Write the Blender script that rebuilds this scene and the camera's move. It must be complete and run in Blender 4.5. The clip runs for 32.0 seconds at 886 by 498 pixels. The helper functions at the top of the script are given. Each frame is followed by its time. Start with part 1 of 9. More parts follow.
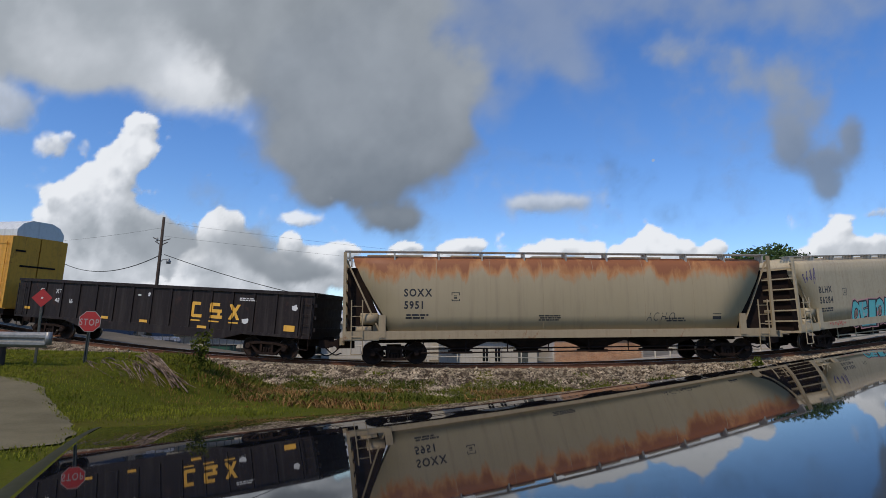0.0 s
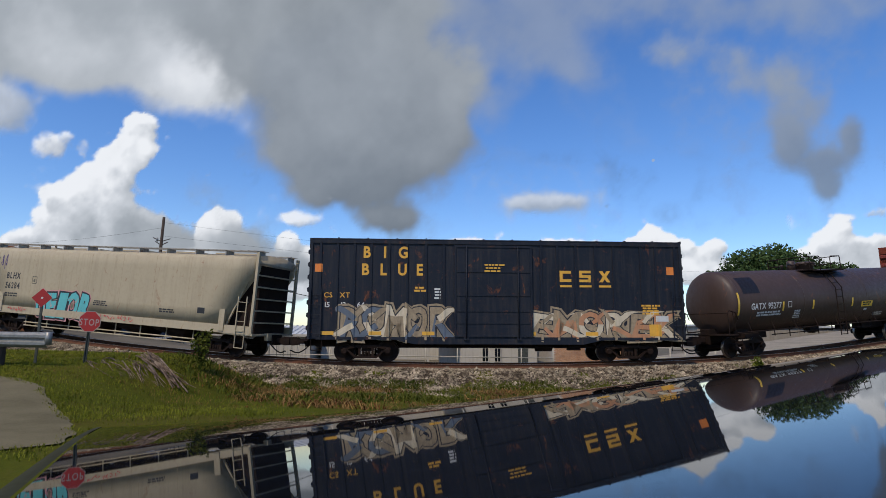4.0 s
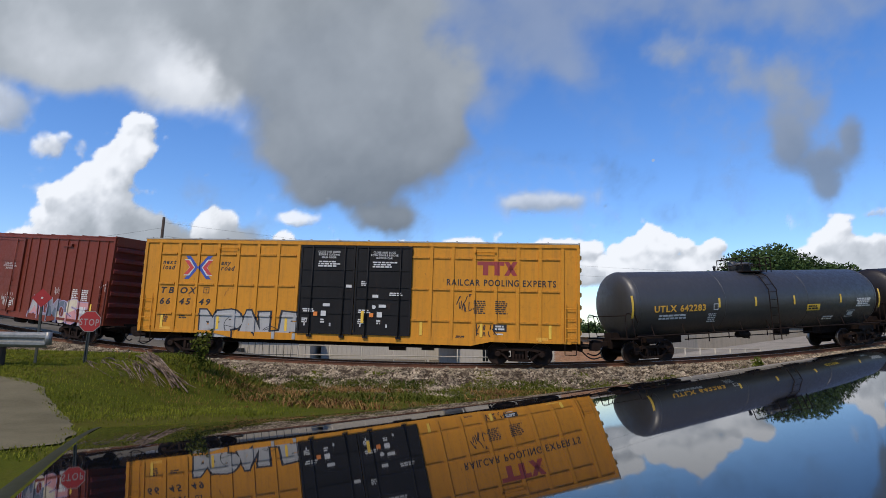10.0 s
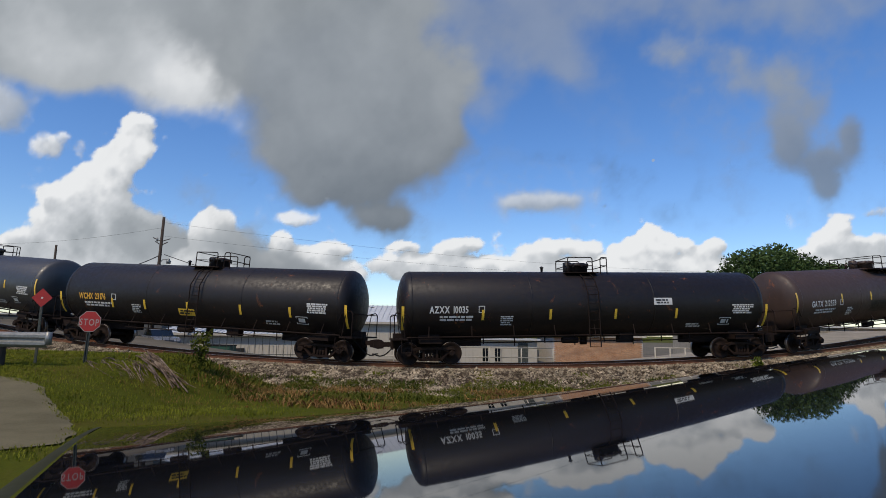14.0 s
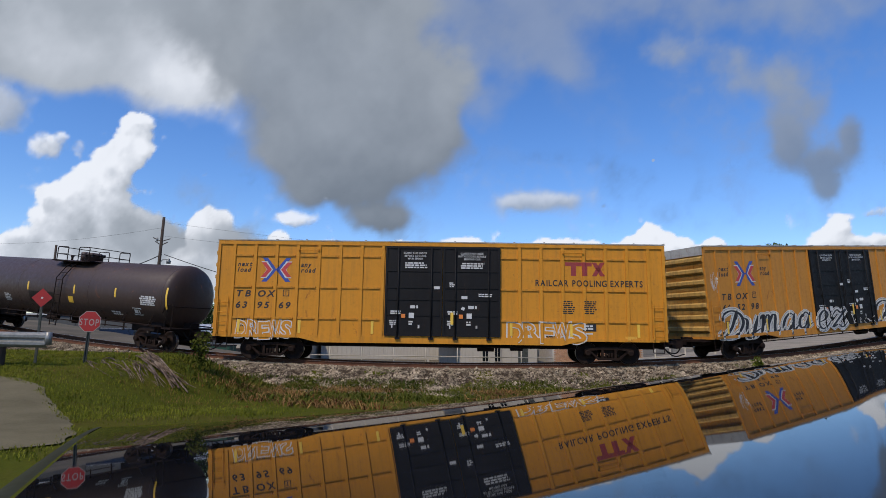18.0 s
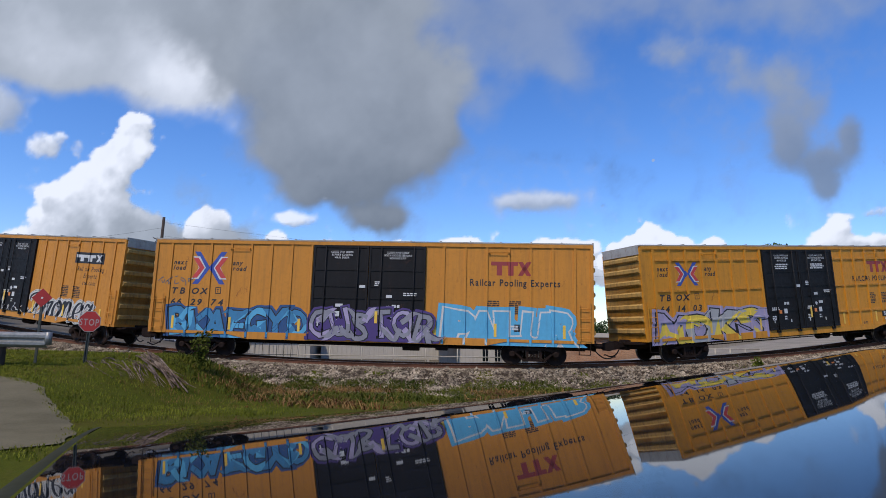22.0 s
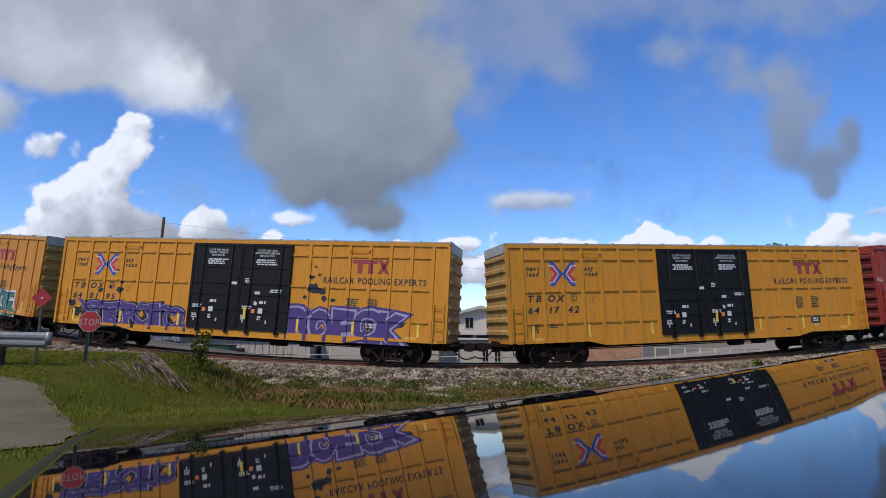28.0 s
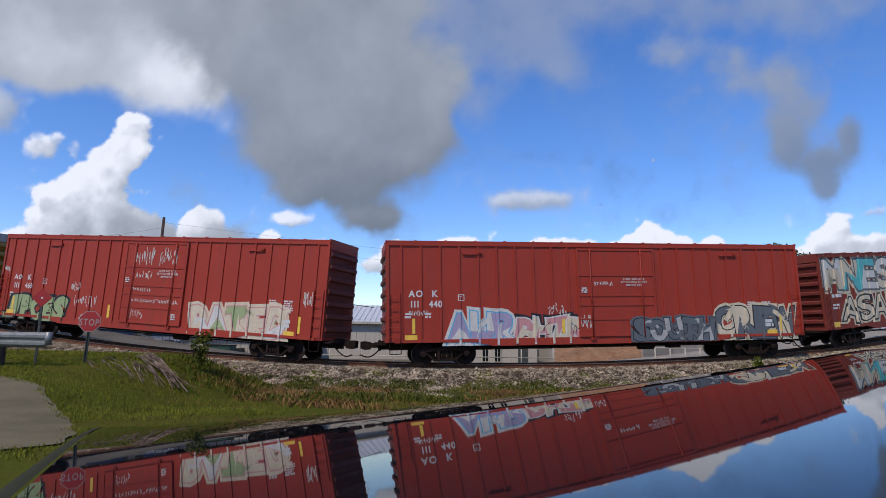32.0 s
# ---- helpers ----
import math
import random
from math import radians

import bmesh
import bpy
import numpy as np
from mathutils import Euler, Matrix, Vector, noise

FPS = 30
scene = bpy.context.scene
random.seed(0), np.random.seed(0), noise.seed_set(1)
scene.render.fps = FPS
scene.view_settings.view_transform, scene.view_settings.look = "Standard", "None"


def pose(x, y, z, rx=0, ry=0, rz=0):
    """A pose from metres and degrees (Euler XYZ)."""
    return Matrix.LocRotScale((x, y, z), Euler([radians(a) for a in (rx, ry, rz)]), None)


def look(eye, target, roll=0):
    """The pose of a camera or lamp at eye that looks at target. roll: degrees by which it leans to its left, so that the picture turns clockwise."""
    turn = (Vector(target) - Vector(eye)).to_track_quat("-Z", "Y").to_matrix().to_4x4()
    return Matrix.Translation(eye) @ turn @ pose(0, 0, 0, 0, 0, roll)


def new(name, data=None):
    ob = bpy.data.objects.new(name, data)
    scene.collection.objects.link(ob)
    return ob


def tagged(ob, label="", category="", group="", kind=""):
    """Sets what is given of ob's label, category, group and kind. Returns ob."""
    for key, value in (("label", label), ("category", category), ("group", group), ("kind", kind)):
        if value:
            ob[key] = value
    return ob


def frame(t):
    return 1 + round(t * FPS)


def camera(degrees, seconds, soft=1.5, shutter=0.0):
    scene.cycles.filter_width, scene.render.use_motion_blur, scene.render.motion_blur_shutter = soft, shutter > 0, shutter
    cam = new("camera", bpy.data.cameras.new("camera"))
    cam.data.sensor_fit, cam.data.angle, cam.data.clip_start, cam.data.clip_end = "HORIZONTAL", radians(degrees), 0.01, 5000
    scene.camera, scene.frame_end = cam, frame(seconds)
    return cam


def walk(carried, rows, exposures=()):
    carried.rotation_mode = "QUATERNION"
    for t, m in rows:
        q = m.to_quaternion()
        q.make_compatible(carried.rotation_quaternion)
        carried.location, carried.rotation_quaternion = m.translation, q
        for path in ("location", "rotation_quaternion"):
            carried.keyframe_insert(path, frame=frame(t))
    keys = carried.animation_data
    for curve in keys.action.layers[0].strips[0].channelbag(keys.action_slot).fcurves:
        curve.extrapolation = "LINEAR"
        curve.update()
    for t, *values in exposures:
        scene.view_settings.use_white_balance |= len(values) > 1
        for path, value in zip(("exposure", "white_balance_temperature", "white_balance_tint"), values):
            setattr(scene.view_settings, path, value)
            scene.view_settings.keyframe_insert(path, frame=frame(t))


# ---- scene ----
# ---------------------------------------------------------------- camera
cam = camera(76.2, 32.0, 0.5)
VIEW = pose(0, 0, 1.45, 90 + 8.47, 0, 0) @ pose(0, 0, 0, 0, 0, 0.78)
# the camera's own exposure and white balance drift as dark and yellow cars fill its view
walk(cam, [(0.0, VIEW), (32.0, VIEW)], [
    (0.0, -0.48, 6210, 14), (2.0, -0.48, 6210, 14), (5.0, -0.39, 6210, 14), (6.5, -0.35, 6210, 14), (8.0, -0.23, 6110, 15), (9.5, -0.27, 6110, 15), (11.0, -0.45, 6260, 13), (13.5, -0.49, 6410, 13),
    (16.5, -0.48, 6360, 13), (18.5, -0.39, 5960, 16), (20.0, -0.35, 5860, 17), (22.0, -0.37, 5810, 17), (25.0, -0.38, 5810, 17), (28.0, -0.39, 5810, 17), (32.0, -0.39, 5910, 18)])

# ---------------------------------------------------------------- world, sun, exposure
SUN_EL, SUN_AZ = radians(52), radians(215)   # height; compass bearing from +y, clockwise
world = bpy.data.worlds.new("world")
scene.world = world
world.use_nodes = True
wn = world.node_tree.nodes
wn.clear()
sky = wn.new("ShaderNodeTexSky")
sky.sky_type, sky.sun_disc = "NISHITA", False
sky.sun_elevation, sky.sun_rotation = SUN_EL, SUN_AZ
sky.air_density, sky.dust_density, sky.ozone_density = 1.0, 0.3, 3.0
bg = wn.new("ShaderNodeBackground")
bg.inputs["Strength"].default_value = 0.185
wo = wn.new("ShaderNodeOutputWorld")
deep = wn.new("ShaderNodeHueSaturation")
deep.inputs["Hue"].default_value, deep.inputs["Saturation"].default_value = 0.507, 1.24
deep.inputs["Value"].default_value = 1.12
world.node_tree.links.new(sky.outputs[0], deep.inputs["Color"])
world.node_tree.links.new(deep.outputs[0], bg.inputs[0])
world.node_tree.links.new(bg.outputs[0], wo.inputs[0])
sun = new("sun", bpy.data.lights.new("sun", "SUN"))
sun.data.energy, sun.data.angle, sun.data.color = 3.95, radians(0.6), (1.0, 0.87, 0.66)
sun_way = Vector((math.sin(SUN_AZ) * math.cos(SUN_EL), math.cos(SUN_AZ) * math.cos(SUN_EL), math.sin(SUN_EL)))
sun.matrix_world = look(sun_way * 100, (0, 0, 0))

# ---------------------------------------------------------------- the line of the track
# arc length s runs to the right; the near side of the train follows this line
S_GRID = np.linspace(-420, 420, 8401)


def track_line():
    s = np.clip(S_GRID, -32, 32)
    head = -0.00536 + 0.02467 * s - 0.10087e-4 * s ** 3 + 0.158e-4 * s ** 2
    dx, dy = np.cos(head), np.sin(head)
    x = np.concatenate([[0], np.cumsum((dx[1:] + dx[:-1]) * 0.05)])
    y = np.concatenate([[0], np.cumsum((dy[1:] + dy[:-1]) * 0.05)])
    mid = len(s) // 2
    x, y = x - x[mid], y - y[mid] + 23.45
    c = np.clip(S_GRID, -40, 40)
    z = 0.166 + 0.2096e-2 * c ** 2 - 0.3056e-6 * c ** 4
    return x - 1.30 * dy, y + 1.30 * dx, z, head


TRK_X, TRK_Y, TRK_Z, TRK_H = track_line()


def track_at(s):
    """Centre of the track at arc length s: x, y, rail-head z, heading."""
    return [float(np.interp(s, S_GRID, a)) for a in (TRK_X, TRK_Y, TRK_Z, TRK_H)]


def track_near(x, y):
    """Arc length and signed distance behind the track's centre."""
    s = float(np.interp(x, TRK_X, S_GRID))
    for _ in range(3):
        tx, ty, tz, h = track_at(s)
        s += (x - tx) * math.cos(h) + (y - ty) * math.sin(h)
    return s, -(x - tx) * math.sin(h) + (y - ty) * math.cos(h)


def gone(t):
    """Metres that the train has gone to the left by t."""
    return 10.383 * t + 0.02968 * t ** 2 - 0.0000912 * t ** 3


# ---------------------------------------------------------------- small builders
def bx(bm, x0, x1, y0, y1, z0, z1, m=None):
    vs = [bm.verts.new((x, y, z)) for x in (x0, x1) for y in (y0, y1) for z in (z0, z1)]
    if m is not None:
        for v in vs:
            v.co = m @ v.co
    for f in ((0, 1, 3, 2), (4, 6, 7, 5), (0, 4, 5, 1), (2, 3, 7, 6), (0, 2, 6, 4), (1, 5, 7, 3)):
        bm.faces.new([vs[i] for i in f])
    return vs


def tube(bm, p, q, r, seg=8, r2=None, caps=True):
    p, q = Vector(p), Vector(q)
    r2 = r if r2 is None else r2
    d = (q - p).normalized()
    a = d.orthogonal().normalized()
    b = d.cross(a)
    rings = []
    for c, rr in ((p, r), (q, r2)):
        rings.append([bm.verts.new(c + rr * (math.cos(6.28319 * i / seg) * a + math.sin(6.28319 * i / seg) * b)) for i in range(seg)])
    for i in range(seg):
        j = (i + 1) % seg
        f = bm.faces.new((rings[0][i], rings[0][j], rings[1][j], rings[1][i]))
        f.smooth = seg > 6
    if caps:
        bm.faces.new(rings[0][::-1])
        bm.faces.new(rings[1])


def pipe(bm, pts, r, seg=6):
    for a, b in zip(pts, pts[1:]):
        tube(bm, a, b, r, seg)


def lathe(bm, prof, axis="x", seg=32, at=(0, 0, 0)):
    """A solid of revolution: prof holds (along, radius)."""
    at = Vector(at)
    rings = []
    for u, r in prof:
        ring = []
        for i in range(seg):
            a = 6.28319 * i / seg
            c, d = r * math.cos(a), r * math.sin(a)
            ring.append(bm.verts.new(at + Vector({"x": (u, c, d), "y": (c, u, d), "z": (c, d, u)}[axis])))
        rings.append(ring)
    for ra, rb in zip(rings, rings[1:]):
        for i in range(seg):
            j = (i + 1) % seg
            bm.faces.new((ra[i], rb[i], rb[j], ra[j])).smooth = True
    bm.faces.new(rings[0])
    bm.faces.new(rings[-1][::-1])


def prism(bm, poly, y0, y1):
    """An outline in x, z pulled from y0 to y1."""
    a = [bm.verts.new((x, y0, z)) for x, z in poly]
    b = [bm.verts.new((x, y1, z)) for x, z in poly]
    bm.faces.new(a)
    bm.faces.new(b[::-1])
    n = len(poly)
    for i in range(n):
        j = (i + 1) % n
        bm.faces.new((a[j], a[i], b[i], b[j]))


def mesh_of(name, bm, material, fix=True):
    if fix:
        bmesh.ops.recalc_face_normals(bm, faces=bm.faces)
    me = bpy.data.meshes.new(name)
    bm.to_mesh(me)
    bm.free()
    for m in material if isinstance(material, (list, tuple)) else [material]:
        me.materials.append(m)
    return me


def part(name, bm, material, parent, label="", m=None, fix=True):
    ob = new(name, bm if isinstance(bm, bpy.types.Mesh) else mesh_of(name, bm, material, fix))
    ob.parent = parent
    if m is not None:
        ob.matrix_basis = m
    if label:
        ob["label"] = label
    return ob


def thing(name, m, label, category, group="", kind=""):
    ob = new(name)
    ob.matrix_basis = m
    ob.empty_display_size = 0.2
    return tagged(ob, label, category, group, kind)


def solo(name, bm, material, label, category, group="", kind="", m=None, fix=True):
    ob = new(name, mesh_of(name, bm, material, fix))
    if m is not None:
        ob.matrix_basis = m
    return tagged(ob, label, category, group, kind)
# ---------------------------------------------------------------- materials
def nodes_of(name):
    m = bpy.data.materials.new(name)
    m.use_nodes = True
    nt = m.node_tree
    return m, nt, nt.nodes["Principled BSDF"]


def noise_node(nt, scale, detail=4.0, rough=0.55, stretch=(1, 1, 1), distort=0.0, coord="Object"):
    tc = nt.nodes.new("ShaderNodeTexCoord")
    mp = nt.nodes.new("ShaderNodeMapping")
    mp.inputs["Scale"].default_value = stretch
    n = nt.nodes.new("ShaderNodeTexNoise")
    n.inputs["Scale"].default_value, n.inputs["Detail"].default_value = scale, detail
    n.inputs["Roughness"].default_value, n.inputs["Distortion"].default_value = rough, distort
    nt.links.new(tc.outputs[coord], mp.inputs[0])
    nt.links.new(mp.outputs[0], n.inputs["Vector"])
    return n.outputs["Fac"]


def ramp(nt, fac, lo, hi, a=0.0, b=1.0):
    r = nt.nodes.new("ShaderNodeMapRange")
    for k, v in (("From Min", lo), ("From Max", hi), ("To Min", a), ("To Max", b)):
        r.inputs[k].default_value = v
    nt.links.new(fac, r.inputs["Value"])
    return r.outputs[0]


def mix(nt, fac, a, b):
    m = nt.nodes.new("ShaderNodeMix")
    m.data_type = "RGBA"
    for sock, v in ((m.inputs[0], fac), (m.inputs[6], a), (m.inputs[7], b)):
        if isinstance(v, (int, float)):
            sock.default_value = v
        elif isinstance(v, tuple):
            sock.default_value = (*v, 1)
        else:
            nt.links.new(v, sock)
    return m.outputs[2]


def bump(nt, p, height, strength=0.3, dist=0.01):
    b = nt.nodes.new("ShaderNodeBump")
    b.inputs["Strength"].default_value, b.inputs["Distance"].default_value = strength, dist
    nt.links.new(height, b.inputs["Height"])
    nt.links.new(b.outputs[0], p.inputs["Normal"])


def shade(c, k):
    return tuple(v * k for v in c)


def paint(name, col, dirt=0.5, rust=0.0, rough=0.55, fade=0.25, scale=1.0, dirt_col=(0.06, 0.05, 0.04), rust_col=(0.20, 0.065, 0.02), relief=0.15, gloss=0.22):
    """Weathered paint on steel: sun-faded patches, streaks that run down, specks of rust."""
    m, nt, p = nodes_of(name)
    big = noise_node(nt, 0.45 * scale, 3)
    c = mix(nt, ramp(nt, big, 0.35, 0.7, 0, fade), col, tuple(min(1, v * 1.25 + 0.006) for v in col))
    streak = noise_node(nt, 1.0 * scale, 6, 0.65, (5.0, 5.0, 0.35))
    c = mix(nt, ramp(nt, streak, 0.48, 0.78, 0, dirt), c, dirt_col)
    grime = noise_node(nt, 6.0 * scale, 5, 0.7)
    c = mix(nt, ramp(nt, grime, 0.5, 0.85, 0, dirt * 0.7), c, dirt_col)
    if rust:
        spots = noise_node(nt, 2.2 * scale, 8, 0.75, (1, 1, 0.6), 0.6)
        c = mix(nt, ramp(nt, spots, 0.62 - 0.12 * rust, 0.74 - 0.08 * rust), c, rust_col)
    nt.links.new(c, p.inputs["Base Color"])
    p.inputs["Specular IOR Level"].default_value = gloss
    nt.links.new(ramp(nt, grime, 0.3, 0.8, rough - 0.12, min(1, rough + 0.25)), p.inputs["Roughness"])
    bump(nt, p, noise_node(nt, 3.0 * scale, 3), relief, 0.02)
    return m


def grain(name, a, b, scale=4.0, rough=0.85, fine=40.0, relief=0.4, dist=0.02, stretch=(1, 1, 1), metal=0.0, c3=None, rand=0.0):
    """Two-tone rough stuff: earth, stone, wood, leaf, rusty iron."""
    m, nt, p = nodes_of(name)
    n1, n2 = noise_node(nt, scale, 4, 0.6, stretch), noise_node(nt, fine, 4, 0.7, stretch)
    c = mix(nt, ramp(nt, n1, 0.35, 0.65), a, b)
    c = mix(nt, ramp(nt, n2, 0.45, 0.75, 0, 0.55), c, c3 if c3 else shade(a, 0.45))
    if rand:
        oi = nt.nodes.new("ShaderNodeObjectInfo")
        ge = nt.nodes.new("ShaderNodeNewGeometry")
        add = nt.nodes.new("ShaderNodeMath")
        nt.links.new(oi.outputs["Random"], add.inputs[0])
        nt.links.new(ge.outputs["Random Per Island"], add.inputs[1])
        hs = nt.nodes.new("ShaderNodeHueSaturation")
        nt.links.new(ramp(nt, add.outputs[0], 0, 2, 1 - rand, 1 + rand), hs.inputs["Value"])
        nt.links.new(c, hs.inputs["Color"])
        c = hs.outputs[0]
    nt.links.new(c, p.inputs["Base Color"])
    p.inputs["Roughness"].default_value, p.inputs["Metallic"].default_value = rough, metal
    p.inputs["Specular IOR Level"].default_value = 0.12
    bump(nt, p, n2, relief, dist)
    return m


def flat(name, col, rough=0.6, vary=0.25, metal=0.0):
    """Plain paint of a letter or a small part, slightly worn."""
    m, nt, p = nodes_of(name)
    n = noise_node(nt, 5.0, 6, 0.7)
    c = mix(nt, ramp(nt, n, 0.4, 0.75, 0, vary), col, shade(col, 0.45))
    c = mix(nt, ramp(nt, noise_node(nt, 1.2, 6, 0.65, (4.0, 4.0, 0.5)), 0.46, 0.78, 0, 0.5 * vary + 0.1), c, (0.07, 0.055, 0.04))
    nt.links.new(c, p.inputs["Base Color"])
    p.inputs["Roughness"].default_value, p.inputs["Metallic"].default_value = rough, metal
    return m


M_YELLOW = paint("boxcar_yellow", (0.57, 0.236, 0.016), 0.34, 0.12, 0.5, 0.35)
M_YELLOW_TAN = paint("boxcar_tan_yellow", (0.52, 0.213, 0.026), 0.34, 0.12, 0.5, 0.35)
M_YELLOW_DIRTY = paint("end_yellow", (0.45, 0.27, 0.07), 0.75, 0.25, 0.6)
M_RED = paint("boxcar_red", (0.160, 0.027, 0.010), 0.35, 0.10, 0.5, 0.45)
M_CRIMSON = paint("boxcar_crimson", (0.32, 0.036, 0.018), 0.35, 0.10, 0.5, 0.4)
M_RED_END = paint("end_red", (0.17, 0.03, 0.022), 0.7, 0.4, 0.6)
M_RUSTRED = paint("old_red", (0.20, 0.035, 0.022), 0.6, 0.5, 0.65)
M_BLUE = paint("boxcar_blue", (0.009, 0.012, 0.020), 0.55, 0.30, 0.5, 0.5)
M_ROOF = paint("galvanised_roof", (0.36, 0.34, 0.30), 0.6, 0.3, 0.45)
M_DOOR = paint("door_black", (0.0075, 0.0066, 0.0062), 0.45, 0.12, 0.6, 0.4, dirt_col=(0.024, 0.018, 0.014), rust_col=(0.05, 0.022, 0.012))
M_TANK = paint("tank_black", (0.010, 0.007, 0.0062), 0.5, 0.1, 0.48, 0.4, dirt_col=(0.024, 0.014, 0.010), gloss=0.35)
M_TANK_BROWN = paint("tank_brown", (0.047, 0.028, 0.021), 0.6, 0.12, 0.5, 0.5, dirt_col=(0.075, 0.046, 0.034), gloss=0.4)
M_TANK_GREY = paint("tank_grey", (0.034, 0.032, 0.031), 0.4, 0.0, 0.42, 0.5, dirt_col=(0.062, 0.058, 0.054), gloss=0.65)
M_HOPPER = paint("hopper_grey", (0.31, 0.24, 0.145), 0.45, 0.25, 0.6, 0.3, dirt_col=(0.18, 0.125, 0.075))
M_HOPPER_LIGHT = paint("hopper_pale", (0.39, 0.325, 0.215), 0.4, 0.08, 0.6, 0.3, dirt_col=(0.20, 0.15, 0.09))
M_GONDOLA = paint("gondola_black", (0.012, 0.007, 0.006), 0.6, 0.35, 0.6, 0.4, rust_col=(0.06, 0.025, 0.015))
M_RACK = paint("rack_yellow", (0.55, 0.27, 0.03), 0.45, 0.25, 0.55)
M_RACK_TOP = paint("rack_pale", (0.55, 0.56, 0.54), 0.35, 0.0, 0.5)
M_UNDER = grain("underframe_steel", (0.014, 0.009, 0.007), (0.024, 0.014, 0.010), 3, 0.8, 25)
M_TRUCK = grain("truck_iron", (0.013, 0.008, 0.006), (0.029, 0.016, 0.010), 3, 0.8, 22)
M_WHEEL = grain("wheel_iron", (0.013, 0.008, 0.006), (0.026, 0.015, 0.010), 4, 0.7, 20)
M_TREAD = flat("wheel_tread", (0.30, 0.27, 0.25), 0.3, 0.4, 0.9)
M_RAILHEAD = flat("rail_head", (0.36, 0.30, 0.26), 0.35, 0.5, 0.8)
M_RAIL = grain("rail_rust", (0.10, 0.045, 0.025), (0.17, 0.075, 0.04), 2, 0.8, 18, stretch=(1, 1, 3))
M_TIE = grain("old_tie", (0.075, 0.055, 0.042), (0.14, 0.11, 0.085), 3, 0.9, 20, stretch=(8, 1, 1), rand=0.3)
M_STONE = grain("ballast_stone", (0.065, 0.046, 0.028), (0.37, 0.295, 0.195), 2.4, 0.9, 9, 0.3, 0.01, rand=0.85)
M_WHITE = flat("white_letter", (0.60, 0.585, 0.55), 0.6)
M_SIGN_WHITE = flat("sign_white", (0.30, 0.26, 0.23), 0.5)
M_BLACK = flat("black_letter", (0.014, 0.014, 0.016), 0.6)
M_GOLD = flat("gold_letter", (0.72, 0.38, 0.04), 0.6)
M_STRIP = flat("yellow_reflector", (0.80, 0.50, 0.05), 0.4, 0.3)
M_LOGO_RED = flat("logo_red", (0.55, 0.05, 0.045), 0.55)
M_LOGO_MAROON = flat("logo_maroon", (0.30, 0.035, 0.03), 0.55)
M_LOGO_BLUE = flat("logo_blue", (0.035, 0.075, 0.33), 0.55)
M_ORANGE = flat("orange_sticker", (0.75, 0.22, 0.03), 0.5)
M_SILVER = paint("silver_spray", (0.37, 0.355, 0.33), 0.3, 0.0, 0.4)
M_SPRAY_WHITE = flat("white_spray", (0.62, 0.585, 0.52), 0.6, 0.35)
M_SPRAY_CREAM = flat("cream_spray", (0.62, 0.52, 0.36), 0.6, 0.35)
M_SPRAY_BLUE = flat("sky_blue_spray", (0.10, 0.37, 0.55), 0.6, 0.2)
M_SPRAY_DBLUE = flat("deep_blue_spray", (0.02, 0.075, 0.20), 0.6, 0.3)
M_SPRAY_TEAL = flat("teal_spray", (0.045, 0.155, 0.125), 0.6, 0.25)
M_SPRAY_AQUA = flat("aqua_spray", (0.10, 0.42, 0.42), 0.6, 0.2)
M_SPRAY_PURPLE = flat("purple_spray", (0.065, 0.034, 0.155), 0.6, 0.25)
M_SPRAY_GREEN = flat("green_spray", (0.31, 0.37, 0.165), 0.6, 0.3)
M_SPRAY_YELLOW = flat("yellow_spray", (0.72, 0.52, 0.05), 0.6, 0.2)
M_SPRAY_PINK = flat("pink_spray", (0.55, 0.25, 0.24), 0.6, 0.3)
M_SPRAY_LILAC = flat("lilac_spray", (0.36, 0.30, 0.42), 0.6, 0.3)
M_SPRAY_GREY = flat("grey_spray", (0.11, 0.12, 0.13), 0.6, 0.35)
M_SPRAY_MBLUE = flat("mid_blue_spray", (0.045, 0.20, 0.36), 0.6, 0.3)
M_SPRAY_MGREY = flat("mid_grey_spray", (0.24, 0.23, 0.25), 0.6, 0.35)
M_SPRAY_PEACH = flat("peach_spray", (0.48, 0.23, 0.11), 0.6, 0.35)
M_SPRAY_SLATE = flat("slate_blue_spray", (0.11, 0.135, 0.17), 0.6, 0.45)
M_SPRAY_TAN = flat("weathered_tan_spray", (0.36, 0.27, 0.16), 0.65, 0.8)
M_SPRAY_BLACK = flat("black_spray", (0.012, 0.012, 0.016), 0.6, 0.2)
M_ASPHALT = grain("worn_asphalt", (0.122, 0.102, 0.052), (0.175, 0.147, 0.080), 0.9, 0.9, 38, 0.5, 0.012, c3=(0.060, 0.049, 0.030))
M_YARD = grain("dusty_yard", (0.10, 0.085, 0.06), (0.16, 0.135, 0.095), 0.4, 0.9, 12, 0.3, 0.01)
M_RUST = grain("sill_rust", (0.21, 0.075, 0.018), (0.10, 0.042, 0.022), 5, 0.85, 25)
M_ZINC = grain("galvanised_steel", (0.19, 0.19, 0.175), (0.27, 0.265, 0.245), 2, 0.45, 12, 0.1, 0.003, metal=0.5)
M_POST = grain("sign_post_steel", (0.05, 0.06, 0.05), (0.09, 0.09, 0.08), 6, 0.7, 30)
M_SIGN_RED = flat("sign_red", (0.34, 0.009, 0.005), 0.55, 0.25)
M_WOOD_POST = grain("creosoted_post", (0.045, 0.034, 0.027), (0.09, 0.07, 0.055), 3, 0.9, 20, stretch=(6, 6, 0.6))
